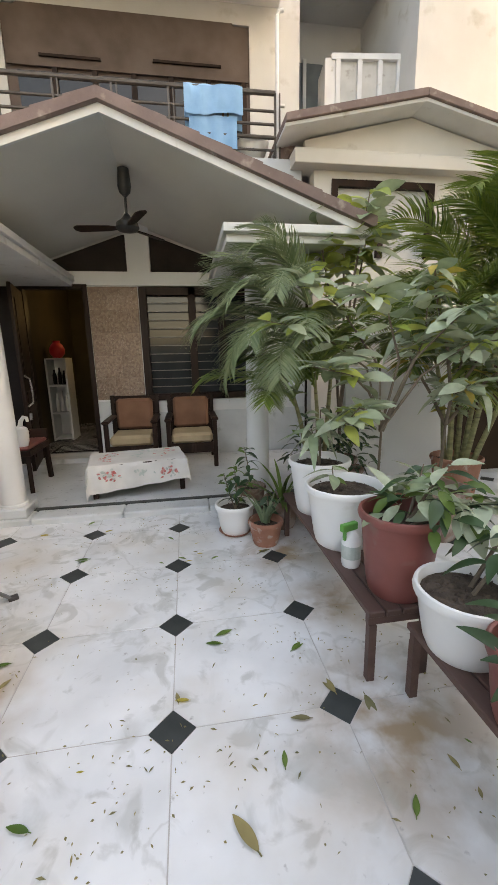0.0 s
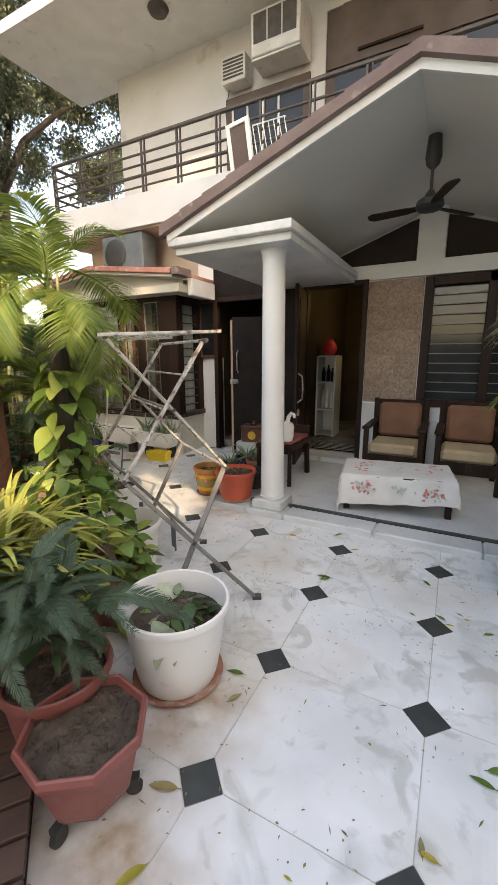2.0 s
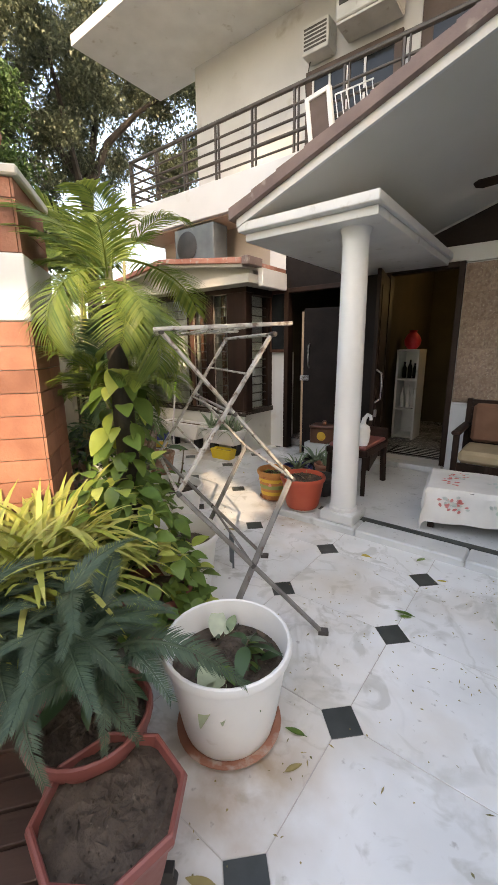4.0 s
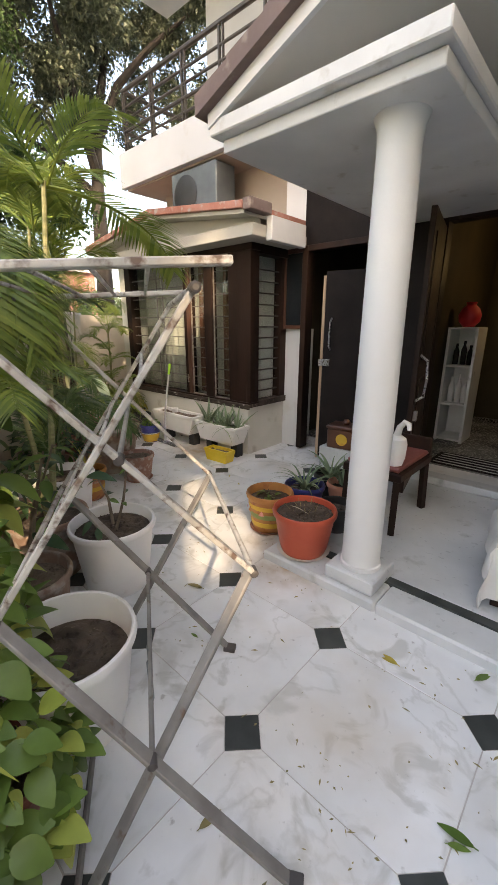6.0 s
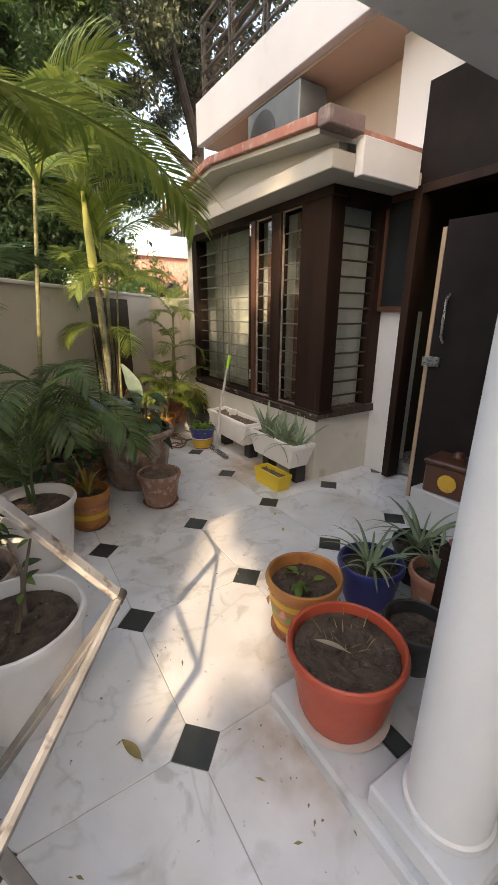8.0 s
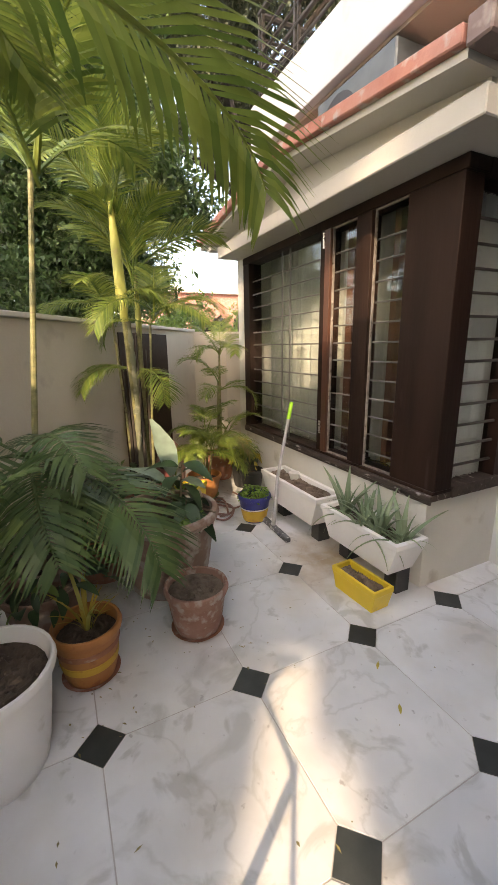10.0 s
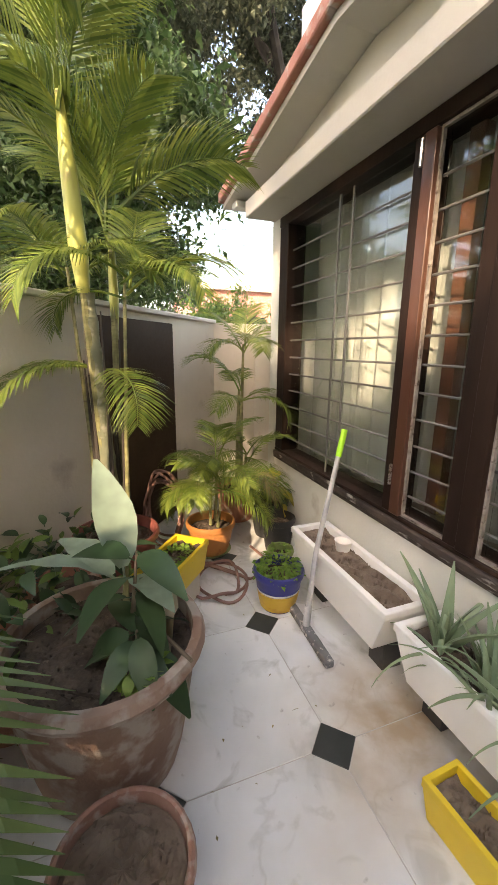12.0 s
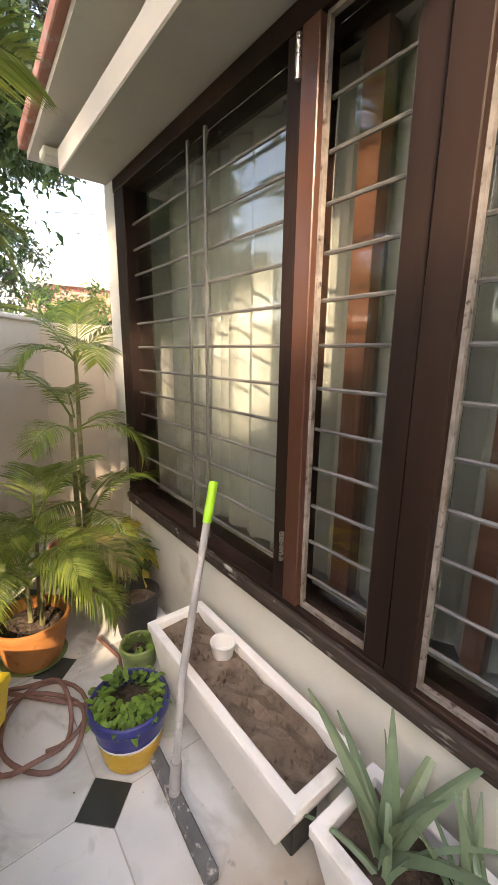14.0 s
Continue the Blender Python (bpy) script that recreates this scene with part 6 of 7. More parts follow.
# Yellow leaf tint is the sunlight on this plant, put into its colour.
p = pot("potted_plant", (-4.00, 3.20, 0), 0.28, 0.15, ORANGE_PAINT, "orange painted pot with upright leaves coloured yellow-green as if sunlit", "painted pots", saucer=TERRACOTTA, bands=((0.09, 0.13, YELLOW_PAINT), (0.17, 0.20, TERRACOTTA)))
tuft(p, (0, 0, 0.24), 18, ("yellow", "spider_up"), 54, 0.75, 25, 0.03)
pot("plant_pot", (-4.07, 3.74, 0), 0.27, 0.165, WHITENED_POT, "whitened terracotta pot of dry soil on a saucer", "clay pots", soil=DRY_SOIL, depth=0.035, saucer=TERRACOTTA, category="plant pot")
p = pot("potted_plant", (-4.58, 3.72, 0), 0.50, 0.325, OLD_POT, "large weathered clay tub with broad-leaved plants", "clay pots", depth=0.05, rim=0.06, lip=0.03)
shrub(p, [[(0.02, 0.08, 0.44), (0.03, 0.10, 0.60), (0.02, 0.12, 0.78)], [(0.10, 0.10, 0.44), (0.14, 0.10, 0.58)]], 9, ("darkbig",), 55, 0.010, 0.95, 0.4)
put("leaf", LEAVES["big"], p, Matrix.Translation((-0.10, 0.10, 0.62)) @ pose(0, 0, 0, 0, -25, 20) @ Matrix.Scale(0.7, 4), "pale grey-green leaf")
put("leaf", LEAVES["big"], p, Matrix.Translation((-0.12, 0.06, 0.60)) @ pose(0, 0, 0, 15, -30, 255) @ Matrix.Scale(0.9, 4), "pale grey-green leaf")
part("stalk", M().tube([(-0.06, 0.08, 0.44), (-0.09, 0.08, 0.56), (-0.10, 0.09, 0.66)], [0.014, 0.012, 0.006], 8), PALM_STEM, p, smooth=True)
put("leaf", LEAVES["big"], p, Matrix.Translation((-0.08, 0.08, 0.62)) @ pose(0, 0, 0, 0, -82, 200) @ Matrix.Scale(1.0, 4), "pale grey-green upright leaf")
put("leaf", LEAVES["big"], p, Matrix.Translation((-0.10, 0.06, 0.60)) @ pose(0, 0, 0, 0, -28, 215) @ Matrix.Scale(0.85, 4), "pale grey-green leaf")
mound(p, (0.18, 0.10, 0.44), 0.07, 0.07, 0.09, 40, ("tiny",), 56, 1.2)
put("leaf", leaf_mesh("leaf", PALE_LEAF, 0.34, 0.15, 0.15, 0.9, 0.5, 0.014), p, Matrix.Translation((-0.20, 0.24, 0.47)) @ pose(0, 0, 0, 20, -4, -12), "large curled dry leaf")
put("leaf", leaf_mesh("leaf", DRY_LEAF, 0.22, 0.09, 0.2, 0.8, 0.6, 0.01), p, Matrix.Translation((-0.05, 0.10, 0.46)) @ pose(0, 0, 0, -10, -6, 130), "curled dry leaf")
part("stick", M().tube([(-0.24, 0.02, 0.475), (0.02, 0.16, 0.495), (0.24, 0.245, 0.512)], [0.007, 0.008, 0.006], 8), TWIG, p, "dry stick lying across the tub", smooth=True)
for k, (x, y, h_, sd) in enumerate(((-4.35, 3.02, 0.6, 1), (-4.85, 3.36, 0.55, 2), (-3.55, 2.40, 0.55, 3), (-5.22, 3.56, 0.45, 4))):
    q = pot("potted_shrub", (x, y, 0), 0.32, 0.19, TERRACOTTA if k % 2 else OLD_POT, "clay pot with a dark leafy shrub by the wall", "wall shrubs")
    mound(q, (0, 0, 0.28), 0.32, 0.32, h_ * 0.75, 130, ("dark", "mid", "dark"), 60 + sd, 0.9)
p = pot("potted_palm", (-4.55, 3.02, 0), 0.36, 0.20, OLD_POT, "clay pot with a tall arching palm by the wall", "clay pots")
palm(p, [[(0, 0, 0.3), (-0.08, 0.05, 1.0), (-0.05, 0.2, 2.3)]], 6, 1.2, 66, FRONDS, 0.018, (30, 75))
part("stem", M().tube([(0.02, 0, 0.3), (0.07, 0.02, 0.7), (0.10, 0.03, 0.97)], [0.016, 0.014, 0.010], 8), PALM_STEM, p, smooth=True)
for az, up, sc in ((33, -26, 1.15), (8, -14, 1.0), (-20, -5, 1.0), (20, 12, 0.9), (250, 10, 0.8)):
    frond_at(p, (0.10, 0.03, 0.95), az, up, sc, FRONDS_DARK[az % 3], 4)
p = pot("potted_palm", (-5.56, 3.79, 0), 0.40, 0.235, RED_PLASTIC, "red plastic pot with tall yellow-stemmed areca palm")
palm(p, [[(0, 0, 0.3), (0.05, -0.04, 1.0), (0.08, -0.07, 1.75), (0.10, -0.10, 2.45)], [(-0.08, 0.05, 0.3), (-0.10, 0.06, 1.1), (-0.14, 0.08, 2.05)]], 6, 0.95, 67, FRONDS_FINE, 0.024, (15, 80))
palm(p, [[(0.06, 0.06, 0.3), (0.08, 0.08, 0.9), (0.12, 0.12, 1.75)], [(-0.05, -0.08, 0.3), (-0.06, -0.10, 1.0), (-0.10, -0.14, 1.8)]], 5, 0.7, 167, FRONDS_FINE, 0.012, (5, 75))
trunk_pts = [(0.0, 0.0, 0.30 + 0.0455 * k) for k in range(31)]
trunk_pts = [(0.055 * (z_ - 0.3) / 1.36 + 0.01, -0.05 * (z_ - 0.3) / 1.36, z_) for _, _, z_ in trunk_pts]
part("trunk", M().tube(trunk_pts, [(0.046 if k % 3 else 0.051) - 0.0006 * k for k in range(31)], 14), RINGED_STEM, p, "thick grey-green ringed stem", smooth=True)
part("crownshaft", M().tube([(0.078, -0.067, 1.66), (0.085, -0.075, 1.85), (0.095, -0.09, 2.2), (0.10, -0.10, 2.46)], [0.028, 0.043, 0.034, 0.014], 12), CROWN_STEM, p, "smooth yellow-green upper stem", smooth=True)
part("crownshaft", M().tube([(-0.12, 0.07, 1.5), (-0.13, 0.075, 1.68), (-0.14, 0.08, 2.06)], [0.018, 0.026, 0.012], 12), CROWN_STEM, p, "smooth yellow-green upper stem", smooth=True)
for az, up, sc in ((300, -12, 0.7), (20, -18, 0.6), (250, -8, 0.65)):
    frond_at(p, (0.02, 0.0, 1.30), az, up, sc, FRONDS_FINE[az % 3], 4)
rn0 = random.Random(8)
for k in range(7):
    a = k * 0.9
    part("dry_sheath", M().tube([(0.09 * math.cos(a), 0.09 * math.sin(a), 0.28), (0.07 * math.cos(a), 0.08 * math.sin(a), rn0.uniform(0.6, 1.0)), (0.10 * math.cos(a), 0.10 * math.sin(a), rn0.uniform(1.1, 1.6))], [0.016, 0.012, 0.004], 6), BARK, p, "dry brown leaf sheath")
yb = trough("yellow_planter", (-5.30, 4.06, 0.16), 0.46, 0.22, 0.17, YELLOW_PLASTIC, "yellow plastic trough full of small seedlings on a brick", SOIL, 140, 0.012, False)
mound(yb, (0, 0, 0.12), 0.20, 0.085, 0.06, 300, ("tiny",), 68, 0.65)
blk = thing("support_block", (-5.30, 4.06, 0), 140, "rough pale concrete block under the yellow trough", "block")
part("block", M().box(-0.17, -0.08, 0, 0.17, 0.08, 0.158), BEIGE_WALL, blk, bevel=0.008)
p = pot("potted_palm", (-5.86, 4.42, 0), 0.24, 0.17, ORANGE_PAINT, "orange painted pot with a small sunlit areca palm", "painted pots", saucer=GREEN_PAINT)
palm(p, [[(0, 0, 0.2), (0.02, 0.0, 0.50)], [(-0.05, 0.05, 0.2), (-0.1, 0.08, 0.66)], [(0.05, 0.04, 0.2), (0.10, 0.06, 0.55)]], 5, 0.56, 69, FRONDS_FINE, 0.011, (-15, 60))
for az, up, sc, me in ((60, -10, 0.45, 0), (95, 5, 0.5, 1), (140, 0, 0.45, 0), (30, 20, 0.5, 1)):
    frond_at(p, (0.0, 0.18, 0.50), az, up, sc, FRONDS_DRY[me], 4)
for az, up, sc in ((-30, 4, 0.56), (-70, 2, 0.52), (35, 10, 0.5)):
    frond_at(p, (0.05, 0.0, 0.52), az, up, sc, FRONDS_FINE[az % 3], 4)
p = pot("potted_palm", (-6.35, 4.78, 0), 0.30, 0.18, TERRACOTTA, "terracotta pot with an areca palm in the corner", "clay pots")
palm(p, [[(0, 0, 0.25), (0.02, 0.0, 0.8), (0.05, 0.0, 1.1)], [(-0.05, 0.05, 0.2), (-0.12, 0.08, 0.9), (-0.14, 0.1, 1.45)], [(0.05, 0.05, 0.2), (0.14, 0.03, 0.6)]], 5, 0.62, 70, FRONDS_FINE, 0.016, (0, 70))
p = pot("potted_plant", (-5.98, 4.92, 0), 0.30, 0.15, BLACK_PLASTIC, "dark plastic pot with reddish leaves", "dark pots")
mound(p, (0, 0, 0.28), 0.16, 0.16, 0.22, 50, ("dark", "yellow"), 71, 0.7)
pot("plant_pot", (-5.72, 4.88, 0), 0.26, 0.12, BLACK_PLASTIC, "dark empty plastic pot by the wall", "dark pots", soil=DRY_SOIL, category="plant pot")
p = pot("potted_plant", (-5.50, 4.80, 0), 0.14, 0.085, GREEN_PAINT, "small green pot with a low plant")
mound(p, (0, 0, 0.12), 0.06, 0.06, 0.04, 18, ("tiny",), 72, 0.9)
p = pot("potted_herb", (-5.14, 4.62, 0), 0.24, 0.14, BLUE_PAINT, "blue and yellow painted pot of bright green herbs", "painted pots", bands=((0.012, 0.115, YELLOW_PAINT), (0.118, 0.13, TRIM)), foot=0.66)
mound(p, (0, 0, 0.20), 0.135, 0.135, 0.10, 340, ("tiny",), 73, 0.72)
hose = thing("garden_hose", (0, 0, 0), 0, "dull red rubber hose lying in loops on the floor", "hose")
hp = []
for k in range(64):
    a = k * 0.26
    r_ = 0.15 + 0.035 * math.sin(k * 0.21)
    hp.append((-5.50 + 0.14 * math.sin(k * 0.05) + r_ * 1.25 * math.cos(a), 4.36 + r_ * math.sin(a), 0.013 + 0.0012 * k * (0.5 + 0.5 * math.sin(k * 0.7))))
hp += [(-5.40, 4.55, 0.02), (-5.45, 4.70, 0.014), (-5.6, 4.74, 0.014), (-5.8, 4.70, 0.014)]
part("hose", M().tube(hp, 0.009, 8), RUBBER_RED, hose, smooth=True)
coil = thing("coiled_hose", (-5.93, 4.09, 0), 0, "coil of dull red hose hung against the brown panel", "hose")
cp = [(0.13 * math.cos(k * 0.3) + 0.01 * math.sin(k), 0.02 * math.sin(k * 0.9) + 0.0008 * k, 0.31 + (0.26 + 0.04 * math.sin(k * 0.17)) * math.sin(k * 0.3)) for k in range(110)]
part("hose", M().tube(cp, 0.009, 8), RUBBER_RED, coil, smooth=True).matrix_basis = pose(0, 0, 0, 0, 0, 55)

# ---- troughs below the wide window ----
trough("window_planter", (-4.855, 4.88, 0), 0.84, 0.25, 0.40, WHITE_PLASTIC, "long white plastic trough of dry soil", DRY_SOIL, 0, group="white troughs")
cup = thing("plastic_cup", (-4.98, 4.92, 0.365), 0, "small white plastic cup on the soil", "cup")
part("cup", M().lathe([(0.035, 0), (0.046, 0.06), (0.048, 0.062), (0.042, 0.06), (0.032, 0.01)], 18), WHITE_PLASTIC, cup, smooth=True)
t1 = trough("window_planter", (-4.06, 4.90, 0), 0.70, 0.25, 0.38, WHITE_PLASTIC, "long white plastic trough with aloe plants", SOIL, 0, group="white troughs")
for k, (x, y) in enumerate(((-0.22, 0.0), (-0.05, 0.03), (0.12, -0.02), (0.25, 0.02), (0.02, -0.05))):
    tuft(t1, (x, y, 0.33), 10, ("aloe", "aloe", "aloe_out"), 80 + k, 0.85 if k != 0 else 1.0, 42, 0.03)
    tuft(t1, (x + 0.03, y - 0.05, 0.34), 5, ("slim",), 180 + k, 0.9, 70, 0.02)
trough("yellow_planter", (-3.88, 4.695, 0), 0.35, 0.15, 0.14, YELLOW_PLASTIC, "small yellow plastic trough of dry soil", DRY_SOIL, 3, 0.010, False)
broom = thing("floor_wiper", (0, 0, 0), 0, "grey floor wiper with a lime green grip", "floor wiper")
part("tube", M().tube([(-4.885, 4.665, 0.05), (-4.945, 4.733, 0.40), (-5.055, 4.905, 0.88)], 0.0135, 12), BROOM_GREY, broom, smooth=True)
part("grip", M().tube([(-5.053, 4.902, 0.87), (-5.082, 4.950, 1.005)], 0.0165, 12), LIME, broom, "lime green plastic grip", smooth=True)
part("head", M().bar((-5.12, 4.675, 0.026), (-4.63, 4.650, 0.026), 0.044, 0.04), BROOM_HEAD, broom, "dark grey worn head", bevel=0.006)
part("collar", M().tube([(-4.883, 4.663, 0.04), (-4.90, 4.681, 0.14)], 0.019, 12), BROOM_GREY, broom, smooth=True)

# ---- pots at the porch corner ----
p = pot("plant_pot", (-2.02, 3.69, 0.06), 0.31, 0.205, ORANGE_PLASTIC, "orange-red plastic pot of soil on a saucer", soil=SOIL, depth=0.035, saucer=CREAM, category="plant pot")
put("leaf", leaf_mesh("leaf", PALE_LEAF, 0.16, 0.032, 0.1, 0.3), p, Matrix.Translation((0.02, 0.0, 0.275)) @ pose(0, 0, 0, 0, -38, 250), "pale dry leaf stuck in the soil")
tuft(p, (0, 0, 0.265), 26, ("dry",), 94, 0.22, 60, 0.17)
p = pot("potted_plant", (-2.45, 3.86, 0), 0.31, 0.175, ORANGE_PAINT, "brightly painted clay pot with a seedling", "painted pots", bands=((0.06, 0.10, YELLOW_PAINT), (0.13, 0.17, GREEN_PAINT), (0.20, 0.235, YELLOW_PAINT)), saucer=TERRACOTTA)
mound(p, (0, 0, 0.25), 0.05, 0.05, 0.06, 10, ("mid",), 90, 0.8)
for k in range(10):
    a = 36 * k
    part("painted_flower", M().prism([(0.024 * math.cos(j * 1.047) * (1 if j % 2 else 0.6), 0.024 * math.sin(j * 1.047) * (1 if j % 2 else 0.6)) for j in range(6)], 0, 0.002, pose(0, 0, 0.185 + 0.012 * (k % 2), 0, 0, a) @ pose(0.1665 + 0.004 * (k % 2), 0, 0, 0, 78, 0)), ORANGE_PAINT if k % 2 else CLOTH_RED, p)
p = pot("potted_aloe", (-2.42, 4.28, 0), 0.25, 0.165, BLUE_PAINT, "dark blue painted pot with an aloe", "painted pots")
tuft(p, (0, 0, 0.2), 22, ("slim", "slim", "aloe_out"), 91, 0.95, 50, 0.05)
p = pot("potted_aloe", (-2.40, 4.66, 0), 0.24, 0.15, BLACK_PLASTIC, "black plastic pot with spiky aloe", "dark pots")
tuft(p, (0, 0, 0.2), 22, ("slim", "aloe_out"), 92, 1.0, 50, 0.05)
pot("plant_pot", (-2.02, 4.10, 0.06), 0.20, 0.135, BLACK_PLASTIC, "black plastic pot of soil behind the column", "dark pots", category="plant pot")
p = pot("potted_plant", (-2.16, 4.45, 0.06), 0.22, 0.13, TERRACOTTA, "clay pot with thin grey-green leaves", "clay pots")
tuft(p, (0, 0, 0.2), 14, ("aloe",), 93, 0.7, 40, 0.03)

# ---- benches and pots along the right side ----
def bench(x0, x1, y0, y1, h, label):
    b_ = thing("low_bench", (0, 0, 0), 0, label, "bench", "plant benches")
    n = 4
    wv = (x1 - x0) / n
    for k in range(n):
        part("plank", M().box(x0 + k * wv + 0.004, y0, h - 0.03, x0 + (k + 1) * wv - 0.004, y1, h), BENCH_WOOD, b_, bevel=0.004)
    part("rail", M().box(x0 + 0.01, y0 + 0.02, h - 0.075, x1 - 0.01, y0 + 0.05, h - 0.031), BENCH_WOOD, b_)
    part("rail", M().box(x0 + 0.01, y1 - 0.05, h - 0.075, x1 - 0.01, y1 - 0.02, h - 0.031), BENCH_WOOD, b_)
    for x in (x0 + 0.012, x1 - 0.047):
        for y in (y0 + 0.012, y1 - 0.047):
            part("leg", M().box(x, y, 0, x + 0.035, y + 0.035, h - 0.076), BENCH_WOOD, b_)


bench(0.745, 1.06, 1.345, 2.90, 0.36, "low brown wooden bench carrying plant tubs")
bench(0.885, 1.22, -0.40, 1.29, 0.34, "low brown slatted bench carrying plant pots")
p = pot("potted_plant", (0.92, 2.52, 0.36), 0.38, 0.215, WHITE_PLASTIC, "white plastic tub with a young long-leaved tree", "white tubs", depth=0.05)
shrub(p, [[(0, 0, 0.33), (0.01, 0.01, 0.55), (0.0, 0.0, 0.72)], [(0, 0, 0.33), (-0.05, -0.03, 0.5), (-0.08, -0.06, 0.6)]], 12, ("long",), 100, 0.008, 0.95, 0.55)
p = pot("potted_plant", (0.90, 2.02, 0.36), 0.36, 0.225, WHITE_PLASTIC, "white plastic tub with a small stem", "white tubs", depth=0.05)
shrub(p, [[(-0.06, 0, 0.3), (-0.07, 0.0, 0.40), (-0.07, 0.02, 0.46)]], 6, ("mid", "broad"), 101, 0.005, 0.9, 0.4)
p = pot("potted_plant", (0.955, 1.50, 0.36), 0.40, 0.185, RED_PLASTIC, "tall red plastic pot with broad leaves", depth=0.07)
shrub(p, [[(0.03, 0, 0.32), (0.10, -0.05, 0.5), (0.16, -0.08, 0.62)], [(0.03, 0.0, 0.32), (0.12, 0.08, 0.45), (0.2, 0.16, 0.55)], [(0, 0, 0.3), (0.18, -0.12, 0.42), (0.28, -0.2, 0.48)]], 14, ("broad", "dark", "mid"), 102, 0.008, 0.9)
mound(p, (0.14, -0.04, 0.34), 0.22, 0.20, 0.24, 60, ("dark", "broad", "mid"), 132, 1.0)
p = pot("potted_plant", (1.02, 1.12, 0.34), 0.26, 0.19, WHITE_PLASTIC, "white plastic tub with big grey-green leaves", "white tubs", depth=0.04)
shrub(p, [[(0.02, 0, 0.22), (0.08, -0.02, 0.34), (0.14, -0.05, 0.46)], [(0.04, 0.04, 0.22), (0.16, 0.06, 0.40), (0.25, 0.1, 0.5)]], 7, ("darkbig", "broad"), 103, 0.008, 0.9)
p = pot("potted_plant", (1.00, 0.785, 0.34), 0.27, 0.145, RED_PLASTIC, "red plastic pot with grey leaves on the slatted bench", depth=0.05)
mound(p, (0.02, 0, 0.22), 0.14, 0.14, 0.16, 30, ("darkbig", "dark"), 104, 0.7)
bt = thing("spray_bottle", (0.83, 1.74, 0.36), 20, "white spray bottle with a green trigger", "spray bottle")
part("bottle", M().lathe([(0.045, 0), (0.05, 0.02), (0.05, 0.15), (0.025, 0.19), (0.02, 0.2)], 16), WHITE_PLASTIC, bt, smooth=True)
part("trigger", M().box(-0.07, -0.016, 0.20, 0.03, 0.016, 0.24).box(-0.055, -0.01, 0.15, -0.04, 0.01, 0.20), GRASS_PLASTIC, bt, "green trigger head", bevel=0.004)
part("label_panel", M().lathe([(0.0505, 0.05), (0.0512, 0.051), (0.0512, 0.12), (0.0505, 0.121)], 16), CLOTH_GREEN, bt)
p = pot("potted_plant", (0.37, 3.03, 0), 0.26, 0.165, WHITE_PLASTIC, "white plastic pot with a thin leafy shrub", "white tubs", saucer=TERRACOTTA, soil=SOIL)
shrub(p, [[(0, 0, 0.2), (0.02, 0.02, 0.4), (0.0, 0.0, 0.58)], [(0, 0, 0.2), (0.08, -0.03, 0.38), (0.14, -0.03, 0.5)], [(0, 0, 0.2), (-0.05, 0.05, 0.36), (-0.08, 0.06, 0.5)]], 16, ("mid", "dark"), 105, 0.005, 0.85, 0.2)
p = pot("potted_plant", (0.58, 2.78, 0), 0.20, 0.135, TERRACOTTA, "terracotta pot with dark thin leaves", "clay pots")
tuft(p, (0, 0, 0.17), 14, ("aloe",), 106, 0.8, 35, 0.03)
shrub(p, [[(0, 0, 0.16), (0.03, 0.03, 0.3), (0.02, 0.05, 0.42)]], 10, ("dark",), 107, 0.005, 0.8, 0.3)
p = pot("potted_plant", (0.78, 3.08, 0), 0.26, 0.16, OLD_POT, "weathered clay pot with drooping dark leaves", "clay pots")
tuft(p, (0, 0, 0.2), 16, ("strap",), 108, 0.7, 55, 0.04)
p = pot("potted_plant", (0.55, 3.34, 0), 0.30, 0.14, OLD_POT, "dark clay pot with a flowering twig", "clay pots")
shrub(p, [[(0, 0, 0.25), (-0.02, 0.0, 0.5), (-0.05, 0.0, 0.66)]], 14, ("dark", "mid"), 109, 0.006, 0.9)
p = pot("potted_palm", (1.12, 3.12, 0), 0.50, 0.22, TERRACOTTA, "terracotta tub with an areca palm of arching fronds", "clay pots")
palm(p, [[(0, 0, 0.45), (-0.02, -0.02, 0.9), (-0.06, -0.04, 1.30)], [(0.06, 0.05, 0.45), (0.1, 0.06, 1.0), (0.14, 0.06, 1.6)], [(-0.06, 0.05, 0.45), (-0.15, 0.05, 0.9), (-0.22, 0.06, 1.15)]], 6, 0.9, 110, FRONDS, 0.02, (15, 75))
for az, up, sc in ((175, 14, 1.15), (200, 2, 1.05), (150, 30, 1.2), (192, -14, 0.95), (222, 0, 1.0), (165, 40, 1.25), (235, -12, 1.0), (180, -24, 1.0), (205, 28, 1.1), (250, 10, 0.95), (212, -30, 0.9), (186, 6, 1.2)):
    frond_at(p, (-0.12, -0.05, 1.58), az, up, sc, FRONDS_SKYLIT[az % 3])
for az, up, sc in ((160, 24, 0.95), (185, 10, 1.0), (205, 36, 0.95), (230, 18, 0.9), (140, 45, 1.0), (195, 50, 0.95)):
    frond_at(p, (-0.10, -0.04, 1.84), az, up, sc, FRONDS_SKYLIT[az % 3])
p = pot("potted_tree", (1.38, 2.55, 0), 0.42, 0.22, TERRACOTTA, "clay tub with a young tree of broad pale leaves", "clay pots")
